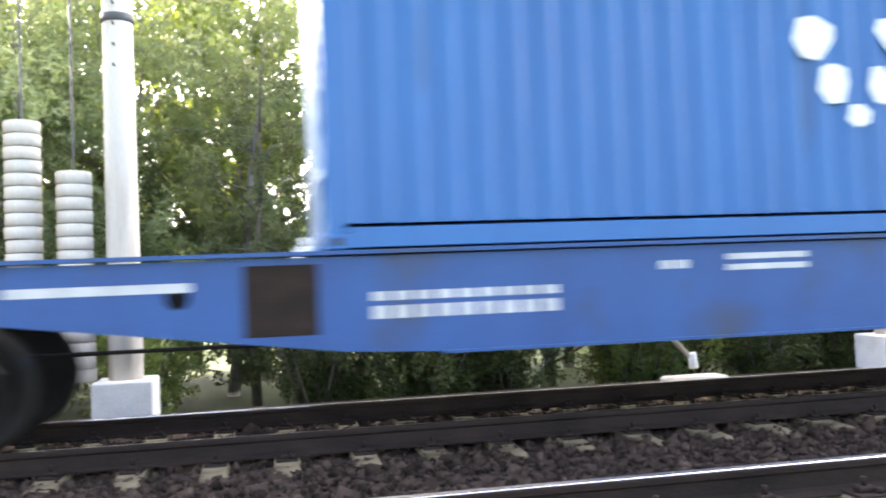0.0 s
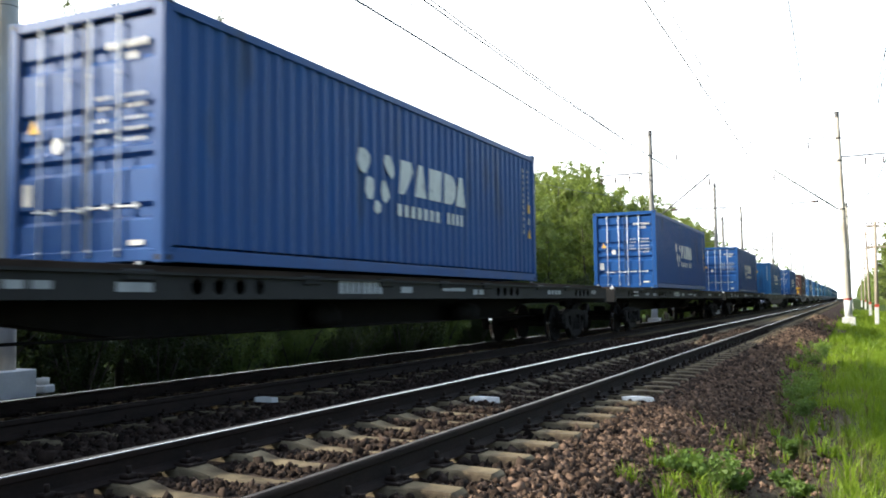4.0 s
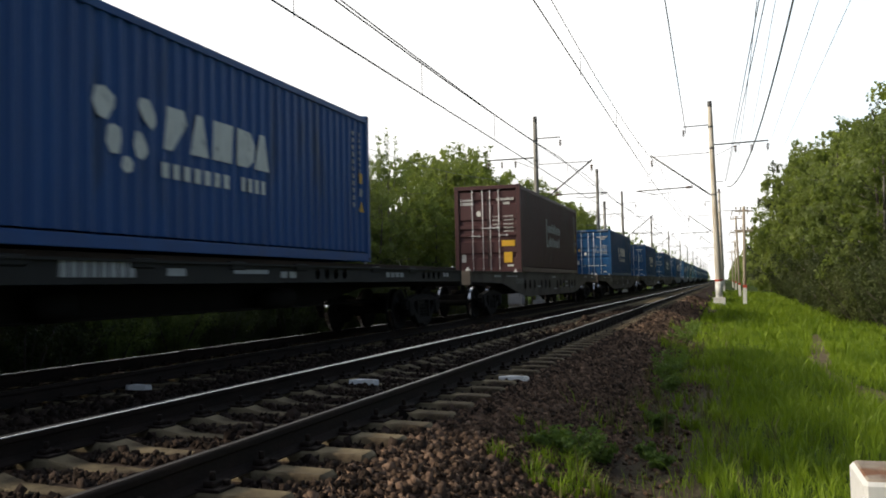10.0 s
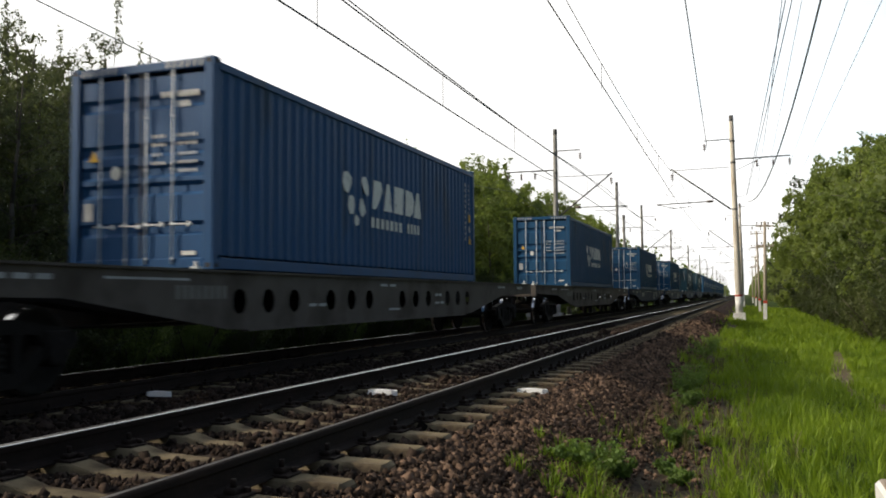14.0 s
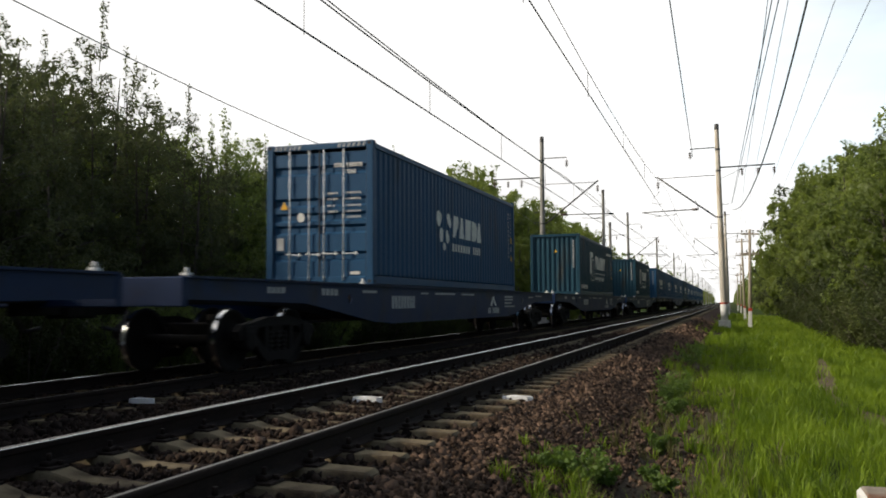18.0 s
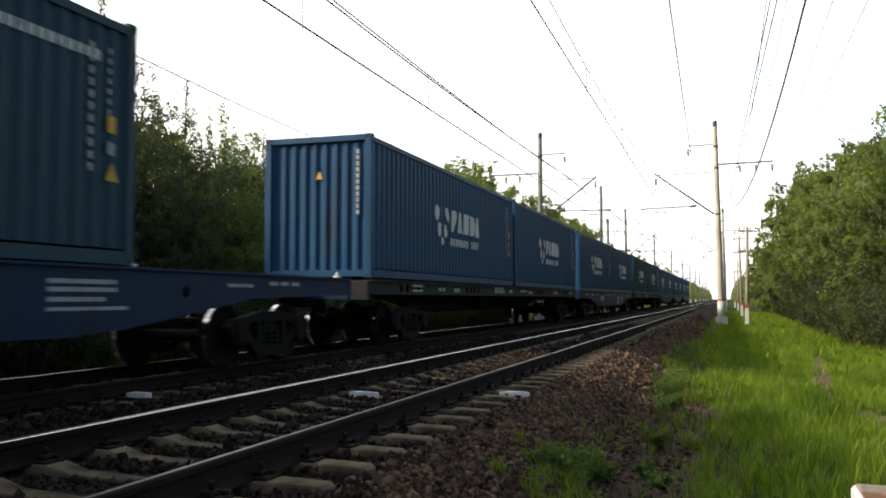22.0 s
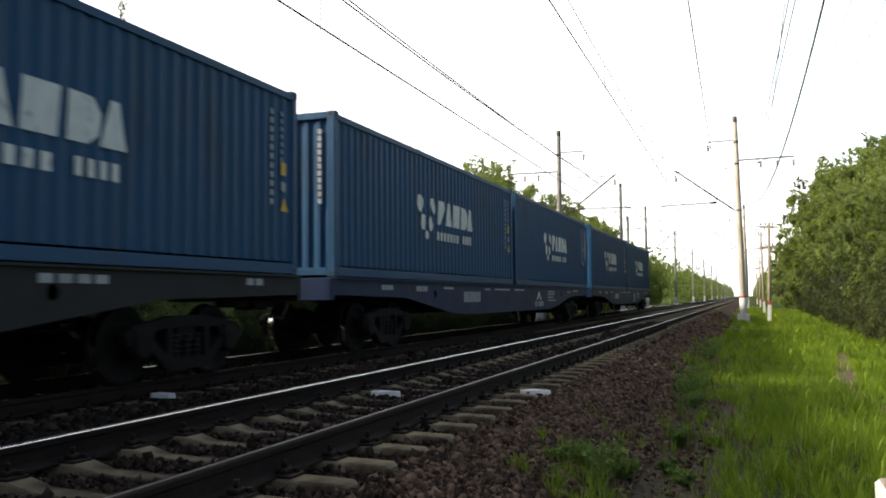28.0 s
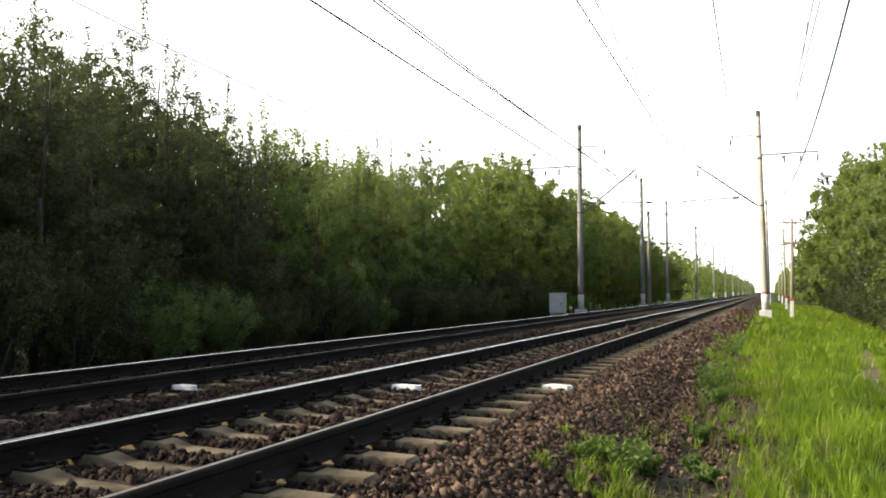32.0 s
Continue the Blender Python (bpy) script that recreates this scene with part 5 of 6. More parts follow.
BOLSTER = make_mesh("bolster", lambda b: (add_box(b, -1.1, 1.1, -0.2, 0.2, 0.5, 0.72, 0.02), add_tube(b, (0, 0, 0.72), (0, 0, 0.86), 0.2, seg=14)), M["under"])
BRAKE = make_mesh("brake_beam", lambda b: (add_tube(b, (-0.95, 0, 0), (0.95, 0, 0), 0.03), add_box(b, 0.68, 0.84, -0.03, 0.03, -0.18, 0.18, 0.01), add_box(b, -0.84, -0.68, -0.03, 0.03, -0.18, 0.18, 0.01)), M["under"])
COUPLER = make_mesh("coupler", lambda b: (add_box(b, -0.09, 0.09, -0.2, 0.55, -0.12, 0.12, 0.02), add_box(b, -0.19, 0.2, -0.42, -0.18, -0.16, 0.17, 0.03), add_box(b, 0.06, 0.2, -0.62, -0.4, -0.15, 0.15, 0.03)), M["under"])
WHEELSETS = []


def make_bogie(wagon, y):
    b = put("bogie", BOLSTER, wagon, pose(0, y, ZF))
    for sx in (-1, 1):
        put("side_frame", SIDEFRAME, b, pose(1.0 if sx > 0 else -1.14, 0, 0))
        for dy in (-0.22, 0.0, 0.22):
            put("spring", COIL, b, pose(sx * 1.07, dy, 0.26))
        for dy in (-AX, AX):
            put("axle_box", CAP, b, pose(sx * 1.06, dy, WR, 90, 0, 90))
    for dy in (-0.4, 0.4):
        put("brake_beam", BRAKE, b, pose(0, dy, WR))
    for dy in (-AX, AX):
        ws = put("wheelset", AXLE, wagon, pose(0, y + dy, ZF + WR))
        put("wheel", WHEEL, ws, pose(0.79, 0, 0, 90, 0, 90))
        put("wheel", WHEEL, ws, pose(-0.79, 0, 0, 90, 0, -90))
        WHEELSETS.append((ws, wagon, y + dy))
    return b


HALF = 12.4                      # half the length of a wagon's frame
DECK = 1.25                      # height of the deck
RAISED = {"coal": 0.16, "bright": 0.02}


def stencil(name, spec, mat):
    def fn():
        bm = bmesh.new()
        for y, z, w, h, n in spec:
            bars(bm, y, z, w, h, n, 0.28 if n > 1 else 0.0)
        return to_mesh(name, bm, mat)
    return cached((name, str(spec), mat.name), fn)


def fish_outline(belly, deep_at, shallow_at, deck=DECK, tip=0.96):
    return [(-HALF, deck), (-HALF, tip), (-shallow_at, tip - 0.06), (-deep_at - 0.35, belly + 0.04), (-deep_at + 0.5, belly), (deep_at - 0.5, belly), (deep_at + 0.35, belly + 0.04), (shallow_at, tip - 0.06), (HALF, tip), (HALF, deck)]


HOLES = [(y, 0.84, 0.185) for y in (-5.4, -4.6, -3.8, -2.5, -1.65, -0.85, 0.85, 1.65, 2.45, 3.8, 4.6, 5.4)]


def make_wagon(kind, label, double):
    """A long container flat wagon about its middle; kind: holed, solid or straight."""
    w = empty("flat_wagon", label, "flat wagon", "wagons of the freight train")
    mat = {"holed": M["wagon_grey"], "coal": M["wagon_coal"], "solid": M["wagon_blue"], "straight": M["wagon_dark"], "light": M["wagon_light"], "bright": M["wagon_bright"], "dusk": M["wagon_dark"]}[kind]
    deck = DECK + RAISED.get(kind, 0.0)
    if kind in ("holed", "coal"):
        sill = cached(("s_holed", kind), lambda: to_mesh("side_sill", holed_plate(fish_outline(0.42, 5.4, 8.8, deck), HOLES, 0.0, 0.02), mat))
    elif kind in ("solid", "bright", "dusk"):
        sill = cached(("s_solid", kind), lambda: to_mesh("side_sill", holed_plate(fish_outline(0.48, 5.6, 9.0), [(-7.2, 0.98, 0.09), (7.2, 0.98, 0.09)], 0.0, 0.02), mat))
    else:
        hl = [(y, 1.13, 0.1) for g0 in (-5.5, 3.75, -10.6, 9.4) for y in (g0, g0 + 0.38, g0 + 0.76, g0 + 1.14)]
        sill = cached(("s_str", kind), lambda: to_mesh("side_sill", holed_plate([(-HALF, DECK + 0.02), (-HALF, 0.98), (HALF, 0.98), (HALF, DECK + 0.02)], hl, 0.0, 0.02), mat))
    xs = 1.25
    put("side_sill", sill, w, pose(xs, 0, 0))
    put("side_sill", sill, w, pose(-xs, 0, 0, 0, 0, 180))
    flange = cached(("fl", kind), lambda: to_mesh("top_flange", boxm(-0.13, 0.055, -HALF, HALF, deck - 0.015, deck + 0.016), mat))
    put("top_flange", flange, w, pose(xs, 0, 0.01))
    put("top_flange", flange, w, pose(-xs, 0, 0.01, 0, 0, 180))
    if kind in ("holed", "coal", "solid", "bright", "dusk"):
        lip = cached(("lip", kind), lambda: to_mesh("bottom_flange", boxm(-0.12, 0.025, -5.2, 5.2, -0.012, 0.012), mat))
        put("bottom_flange", lip, w, pose(xs, 0, 0.42 if kind in ("holed", "coal") else 0.48))
    else:
        def ribs():
            bm = bmesh.new()
            for y in (-8.6, -6.4, -3.2, -1.1, 1.1, 3.1, 6.4, 8.6):
                add_box(bm, -0.3, 0.03, y - 0.22, y + 0.22, 1.17, 1.3, 0.02)
            return to_mesh("stake_pocket", bm, mat)
        small_marks(put("stake_pocket", cached(("rib", kind), ribs), w, pose(xs, 0, 0)))
        # dark brown filler added to close the gap between deck and boxes
        put("plank_deck", cached(("deck_fill", double), lambda: to_mesh("plank_deck", boxm(-1.2, 1.2, -HALF + 0.2, HALF - 0.2, 1.2, 1.305 if double else 1.35, 0.01), M["filler"])), w, None, "dark brown filler along the deck")
    put("centre_sill", cached("csill", lambda: to_mesh("centre_sill", add_poly(bmesh.new(), [(-HALF, 1.22), (-HALF, 0.92), (-8.0, 0.86), (-5.4, 0.52), (5.4, 0.52), (8.0, 0.86), (HALF, 0.92), (HALF, 1.22)], "x", 0.25, 0.5), M["under"])), w)

    def beams():
        bm = bmesh.new()
        for y in [-11 + 2.2 * i for i in range(11)]:
            add_box(bm, -1.22, 1.22, y - 0.06, y + 0.06, 0.98, 1.22)
        return to_mesh("cross_beam", bm, M["under"])
    small_marks(put("cross_beam", cached("beams", beams), w))
    end = cached(("endb", kind), lambda: to_mesh("end_beam", boxm(-1.26, 1.26, -0.06, 0.06, 0.86, deck + 0.01, 0.015), mat))
    for s in (-1, 1):
        put("end_beam", end, w, pose(0, s * (HALF + 0.05), 0))
        put("coupler", COUPLER, w, pose(0, s * (HALF + 0.25), ZF + 1.02, 0, 0, 0 if s < 0 else 180))
        put("brake_hose", cached("hose", lambda: make_mesh("brake_hose", lambda b: (add_tube(b, (0.4, 0, 0.8), (0.42, -0.25, 0.55), 0.025, seg=6), add_tube(b, (0.42, -0.25, 0.55), (0.36, -0.45, 0.6), 0.025, seg=6)), M["gasket"])), w, pose(0, s * (HALF + 0.1), 0, 0, 0, 0 if s < 0 else 180))
        make_bogie(w, s * 9.7)
    lock = cached("lock", lambda: make_mesh("twist_lock", lambda b: (add_box(b, -0.06, 0.06, -0.06, 0.06, 0, 0.05, 0.01), add_tube(b, (0, 0, 0.05), (0, 0, 0.12), 0.035, 0.025, 8)), M["cabinet"]))
    for y in () if double else (-12.2, -6.24, 6.24, 12.2):
        for s in (-1, 1):
            put("twist_lock", lock, w, pose(s * 1.1, y, deck + 0.02), "pale grey container lock")
    put("air_reservoir", cached("resv", lambda: make_mesh("air_reservoir", lambda b: (lathe(b, [(0.05, -0.5), (0.17, -0.44), (0.18, 0.4), (0.05, 0.48)], 12)), M["under"])), w, pose(0.62, 3.4, 0.72, 90, 0, 0))
    put("brake_cylinder", cached("bcyl", lambda: make_mesh("brake_cylinder", lambda b: (lathe(b, [(0.16, -0.3), (0.18, -0.26), (0.18, 0.2), (0.07, 0.3)], 12)), M["under"])), w, pose(0.5, -1.8, 0.74, 90, 0, 0))
    put("brake_rod", cached("brod", lambda: make_mesh("brake_rod", lambda b: add_tube(b, (0.35, -8.6, 0.55), (0.35, 8.6, 0.55), 0.018, seg=6), M["under"])), w)
    xm = xs + 0.006
    if kind == "solid":
        small_marks(put("number_bar", stencil("number_bar", [(-5.05, 0.78, 1.45, 0.27, 8)], M["pale"]), w, pose(xm, 0, 0), "row of white bars of the wagon's number"))
        put("peak_mark", cached("peak", lambda: to_mesh("peak_mark", add_poly(add_poly(bmesh.new(), [(2.95, 0.8), (3.1, 0.8), (3.32, 1.02), (3.26, 1.1)], "x", 0.0, 0.005), [(3.33, 1.1), (3.26, 1.02), (3.5, 0.8), (3.66, 0.8)], "x", 0.0, 0.005), M["white"])), w, pose(xm, 0, 0), "white peaked mark")
        small_marks(put("name_bar", stencil("name_bar", [(2.72, 0.58, 0.32, 0.17, 2), (3.2, 0.58, 0.8, 0.17, 5)], M["pale"]), w, pose(xm, 0, 0), "row of white bars of the painted name"))
        small_marks(put("stencil", stencil("stencil", [(4.7, 1.06, 1.1, 0.05, 1), (4.7, 0.97, 1.1, 0.05, 1), (4.7, 0.86, 0.9, 0.05, 1), (4.7, 0.76, 1.3, 0.04, 1), (-8.4, 1.04, 0.7, 0.12, 4), (-10.3, 1.06, 0.6, 0.1, 4), (-3.2, 1.1, 0.5, 0.04, 1), (-2.2, 1.1, 1.6, 0.045, 1), (0.0, 1.1, 1.2, 0.045, 1), (8.2, 1.06, 0.7, 0.05, 1), (9.4, 1.1, 1.1, 0.06, 3), (-6.6, 1.1, 0.7, 0.05, 1)], M["pale"]), w, pose(xm, 0, 0), "rows of faded white stencil bars"))
    elif kind == "bright":
        small_marks(put("number_bar", stencil("number_bar", [(-5.75, 0.9, 1.55, 0.07, 9), (-5.75, 0.76, 1.55, 0.1, 9)], M["pale"]), w, pose(xm, 0, 0), "row of white bars of the wagon's number"))
        small_marks(put("stencil", stencil("stencil", [(-3.35, 1.06, 0.28, 0.07, 2), (-2.75, 1.03, 0.75, 0.05, 1), (-2.75, 1.12, 0.75, 0.05, 1), (-8.4, 1.02, 1.3, 0.07, 1), (4.7, 1.06, 1.1, 0.05, 1), (4.7, 0.97, 1.1, 0.05, 1)], M["pale"]), w, pose(xm, 0, 0), "rows of faded white stencil bars"))
        put("pocket", cached("pock", lambda: to_mesh("pocket", boxm(-0.01, 0.004, -6.72, -6.16, 0.66, 1.2, 0.002), M["rail"])), w, pose(xs, 0, 0), "rusty dark pocket in the side")
    elif kind == "coal":
        small_marks(put("stencil", stencil("stencil", [(-12.0, 1.1, 0.9, 0.05, 1), (-11.0, 1.03, 0.6, 0.14, 4), (-9.9, 1.07, 0.75, 0.09, 3), (-8.4, 1.15, 1.0, 0.02, 1), (-8.4, 1.02, 1.0, 0.02, 1), (-7.1, 1.07, 0.65, 0.09, 5), (-6.2, 1.09, 0.9, 0.05, 2), (-8.9, 0.98, 0.3, 0.07, 2), (2.9, 0.9, 0.5, 0.06, 2), (8.4, 1.12, 0.8, 0.06, 3), (10.6, 1.1, 0.7, 0.08, 3)], M["pale"]), w, pose(xm, 0, 0), "rows of white stencil bars"))
    elif kind == "holed":
        small_marks(put("number_bar", stencil("number_bar", [(-6.9, 0.88, 1.2, 0.18, 8)], M["faded"]), w, pose(xm, 0, 0), "row of faded bars of the wagon's number"))
        small_marks(put("stencil", stencil("stencil", [(-9.8, 1.1, 0.9, 0.06, 3), (-8.2, 1.12, 1.6, 0.03, 1), (-3.3, 0.74, 0.7, 0.05, 2), (-0.3, 1.1, 0.9, 0.05, 2), (0.1, 0.62, 0.6, 0.04, 1), (2.9, 0.9, 0.5, 0.06, 2), (2.9, 0.72, 0.7, 0.05, 2), (8.4, 1.12, 0.8, 0.06, 3), (10.6, 1.1, 0.7, 0.08, 3)], M["pale"]), w, pose(xm, 0, 0), "rows of faded white stencil bars"))
    else:
        small_marks(put("number_bar", stencil("number_bar", [(-2.5, 1.06, 1.3, 0.19, 8)], M["pale"]), w, pose(xm, 0, 0), "row of pale bars of the wagon's number"))
        small_marks(put("stencil", stencil("stencil", [(-9.9, 1.16, 0.7, 0.06, 1), (-9.9, 1.05, 0.7, 0.05, 1), (-8.0, 1.08, 0.6, 0.08, 2), (-6.7, 1.06, 0.5, 0.1, 1), (-0.6, 1.08, 0.4, 0.1, 1), (1.0, 1.12, 1.0, 0.06, 1), (2.4, 1.06, 0.6, 0.1, 2), (7.0, 1.08, 1.1, 0.1, 4), (10.9, 1.1, 0.5, 0.1, 2)], M["pale"]), w, pose(xm, 0, 0), "rows of pale stencil bars"))
    return w


# start of each single container along the train, wagon kind, paint, end, mark
TRAIN = [(0.3, "bright", "blue_bright", "door", "paw"), (26.4, "coal", "blue_bright", "door", "paw"), (52.4, "light", "sky_blue", "front", "square"), (78.5, "straight", "blue", "door", "paw"),
         (104.6, "straight", "blue", "door", "paw"), (130.75, "straight", "blue", "door", "paw"), (156.7, "holed", "blue_bright", "front", "paw"), (182.55, "straight", "blue", "door", "paw"),
         (208.42, "holed", "maroon", "door", "two"), (234.42, "holed", "blue_mid", "door", "paw"), (260.0, "holed", "blue_mid", "door", "paw"), (285.75, "holed", "blue_dull", "door", "paw"),
         (311.3, "solid", "blue_dull", "door", "paw"), (337.5, "solid", "blue_dull", "door", "paw"), (363.12, "solid", "slate", "front", "square"), (389.35, "solid", "slate", "front", "square"),
         (408.88, "straight", "blue_dull", "front", "paw"), (435.2, "solid", "blue_dull", "front", "paw"), (461.15, "straight", "slate", "front", "paw"), (487.4, "dusk", "blue_dull", "front", "paw"),
         (513.5, "solid", "blue_dull", "front", "paw"), (539.92, "solid", "blue_dull", "front", "paw")]
LOOK = {"blue": "mid blue", "blue_mid": "slightly faded blue", "blue_bright": "bright blue", "blue_dull": "weathered dark blue", "slate": "slate blue-green", "sky_blue": "light blue", "maroon": "dull maroon"}
WLOOK = {"dusk": "dark grimy fish-bellied flat wagon with pale stencils", "coal": "charcoal grey fish-bellied flat wagon with white stencils", "bright": "bright blue fish-bellied flat wagon with white stencils", "solid": "blue fish-bellied flat wagon with white stencils", "holed": "grey fish-bellied flat wagon with round holes in its sides", "straight": "dark straight-sided flat wagon with pale stencils", "light": "light blue straight-sided flat wagon"}
ZB = 1.285
MOVERS = []                      # thing, place along the train, height
for k, (u, wk, paint, end, mark) in enumerate(TRAIN):
    double = k >= 16
    mid = u + 12.38 if double else u + 6.096
    w = make_wagon(wk, WLOOK[wk], double)
    dx, dz = (0.12, 0.095) if wk in ("straight", "light") and k < 16 else (0.08, 0.03) if wk == "straight" else (0.12, 0.0) if paint == "maroon" else (0.06, RAISED.get(wk, 0.0))   # some boxes stand higher on their wagon
    MOVERS.append((w, mid, 0.0, dx * 0.4))
    for j in range(2 if double else 1):
        pk = paint if not (k == 18 and j == 1) else "blue_dull"
        logo = {"paw": paw_logo, "square": square_logo, "two": two_line_logo}[mark]
        lab = LOOK[pk] + " shipping container with " + {"paw": "white painted blots", "square": "white bracket mark", "two": "pale painted marks"}[mark] + (", doors forward" if end == "door" else ", plain end forward")
        c = make_container(M[pk], end, logo, lab)
        if pk == "maroon":
            c.scale = (1, 1, 1.06)     # this one is taller than the rest
        MOVERS.append((c, u + j * 12.58, ZB + dz, dx))

# ---- trees and bushes ----
def leaf_cloud(rng, centres, radii, n, size, slim=0.5, up=0.25, w=None, face=None):
    """n leaf blades scattered in clumps; face: the way in which the leaves of each clump look on the whole."""
    w = radii[:, 0] * radii[:, 2] if w is None else w
    k = rng.choice(len(centres), n, p=w / w.sum())
    d = rng.normal(0, 1, (n, 3))
    d /= np.linalg.norm(d, axis=1)[:, None]
    p = centres[k] + d * radii[k] * (rng.uniform(0.1, 1, (n, 1)) ** 0.5)
    c = rng.normal(0, 0.75, (n, 3)) + [0, 0, up]
    if face is not None:
        c += face[k]
    c /= np.linalg.norm(c, axis=1)[:, None]
    a = np.cross(c, rng.normal(0, 1, (n, 3)))
    a /= np.linalg.norm(a, axis=1)[:, None]
    b = np.cross(c, a)
    s = size * rng.uniform(0.6, 1.3, (n, 1))
    v = np.stack([p - a * s * 0.8 + b * s * slim, p - a * s * 0.8 - b * s * slim, p + a * s + c * s * 0.2], 1).reshape(-1, 3)
    f = np.arange(n * 3).reshape(n, 3)
    return v, f


def shoots(rng, cs, rs, wt, each=6, tall=1.5):
    """Breaks large clumps up into small upright shoots on their outside, with gaps between."""
    c2, r2, w2, f2 = [], [], [], []
    for c, r, q in zip(cs, rs, wt):
        if r[0] < 0.2:
            c2.append(c)
            r2.append(r)
            w2.append(q)
            f2.append((0, 0, 0.3))
            continue
        for j in range(each):
            d = rng.normal(0, 1, 3) + [0, 0, 0.2]
            d /= np.linalg.norm(d)
            g = r[0] * rng.uniform(0.24, 0.46)
            c2.append(tuple(np.array(c) + d * r[0] * rng.uniform(0.5, 1.05)))
            r2.append((g, g, g * rng.uniform(1.0, tall)))
            w2.append(q * (g / r[0]) ** 2)
            f2.append(tuple(d * 0.9))
    return np.array(c2), np.array(r2), np.array(w2), np.array(f2)


def limb(bm, a, b, r0, r1, seg=6):
    mid = (Vector(a) + Vector(b)) / 2 + Vector((0, 0, (Vector(b) - Vector(a)).length * 0.06))
    add_tube(bm, a, mid, r0, (r0 + r1) / 2, seg)
    add_tube(bm, mid, b, (r0 + r1) / 2, r1, seg)


def tree_meshes(seed, height, spread, n, size, slim, leaf, bark, base=0.2, wisps=0, clump=1.0, girth=1.0):
    """Tapered trunk with limbs, and a crown of leaves in clumps round the ends of the limbs."""
    rng = np.random.default_rng(seed)
    bm = bmesh.new()
    lean = rng.normal(0, 0.03, 2)
    top = Vector((lean[0] * height, lean[1] * height, height * 0.93))
    steps = [Vector((0, 0, -0.2)).lerp(top, i / 5) + Vector((rng.normal(0, 0.05), rng.normal(0, 0.05), 0)) * (i > 0) for i in range(6)]
    r0 = (0.012 * height + 0.02) * girth
    for i in range(5):
        add_tube(bm, steps[i], steps[i + 1], r0 * (1 - i / 5.5), r0 * (1 - (i + 1) / 5.5), 8)
    cs, rs, wt = [], [], []
    m = int(12 + height * 1.6)
    for k in range(m):
        q = base + (0.97 - base) * (k + 0.5) / m
        o = Vector((0, 0, -0.2)).lerp(top, q)
        reach = spread * (math.sin(min(1, (1.12 - q)) * math.pi * 0.62) ** 0.6) * rng.uniform(0.55, 1.15)
        an = k * 2.4 + rng.uniform(-0.5, 0.5)
        e = o + Vector((math.cos(an) * reach, math.sin(an) * reach, reach * rng.uniform(0.1, 0.65)))
        limb(bm, o, e, r0 * 0.32 * (1.1 - q), 0.008)
        for s in (0.55, 0.8, 1.02):
            c = o.lerp(e, s)
            cs.append((c.x, c.y, c.z))
            g = spread * rng.uniform(0.16, 0.3) * clump
            rs.append((g, g, g * rng.uniform(0.6, 1.1)))
            wt.append(g * g * (1.25 - q))
    for k in range(wisps):
        an, rr = rng.uniform(0, math.tau), spread * rng.uniform(0.0, 0.7)
        z = height * rng.uniform(0.86, 1.04)
        for q in (-0.9, -0.3, 0.3):
            cs.append((math.cos(an) * rr + top.x, math.sin(an) * rr + top.y, z + q))
            rs.append((0.13, 0.13, 0.42))
            wt.append(0.03)
        add_tube(bm, (math.cos(an) * rr * 0.7 + top.x, math.sin(an) * rr * 0.7 + top.y, z - 1.5), (cs[-1][0], cs[-1][1], z + 0.6), 0.012, 0.004, 5)
    cs, rs, wt, face = shoots(rng, cs, rs, wt)
    v, f = leaf_cloud(rng, cs, rs, n, size, slim, 0.25, wt, face)
    return to_mesh("trunk", bm, M[bark]), raw_mesh("crown", v, f, M[leaf])


def bush_meshes(seed, height, spread, n, size, slim, leaf):
    rng = np.random.default_rng(seed)
    bm = bmesh.new()
    cs, rs = [], []
    for k in range(11):
        an, rr = k * 2.4, spread * rng.uniform(0.25, 1)
        h = height * rng.uniform(0.62, 1.0) * (1 - 0.3 * rr / spread)
        e = Vector((math.cos(an) * rr, math.sin(an) * rr, h))
        limb(bm, (math.cos(an) * 0.12, math.sin(an) * 0.12, -0.2), e, 0.035, 0.006, 5)
        for q in (0.25, 0.45, 0.65, 0.85, 1.0):
            cs.append((e.x * q, e.y * q, h * q))
            g = spread * rng.uniform(0.2, 0.34)
            rs.append((g, g, g * 1.1))
    cs, rs, wt, face = shoots(rng, cs, rs, [r[0] * r[2] for r in rs], 5, 1.8)
    v, f = leaf_cloud(rng, cs, rs, n, size, slim, 0.4, wt, face)
    return to_mesh("trunk", bm, M["bark"]), raw_mesh("foliage", v, f, M[leaf])


NEAR_TREES = [tree_meshes(11, 9.0, 2.1, 15000, 0.052, 0.55, "leaf_shaded", "bark", 0.1, 1, 0.9), tree_meshes(12, 8.4, 1.8, 13500, 0.052, 0.5, "leaf_shaded", "bark", 0.1, 1, 0.95),
              tree_meshes(13, 7.4, 2.3, 14000, 0.07, 0.32, "leaf_grey", "pale_bark", 0.08, 4), tree_meshes(14, 6.2, 1.7, 10500, 0.062, 0.5, "leaf_light", "pale_bark", 0.08, 6), tree_meshes(15, 7.8, 2.4, 14000, 0.068, 0.5, "leaf_mid", "bark", 0.08, 4)]
NEAR_TREES += [tree_meshes(16, 10.0, 0.85, 4200, 0.055, 0.5, "leaf_shaded", "bark", 0.35, 1, 1.0, 0.4), tree_meshes(17, 9.4, 2.2, 16000, 0.054, 0.55, "leaf_shaded", "bark", 0.08, 2, 0.9)]
NEAR_H = (9.0, 8.4, 7.4, 6.2, 7.8, 10.0, 9.4)
# sunlit and shaded bushes, told apart by leaf colour
LIT_BUSH = bush_meshes(24, 3.0, 1.8, 13000, 0.05, 0.38, "leaf_mid")
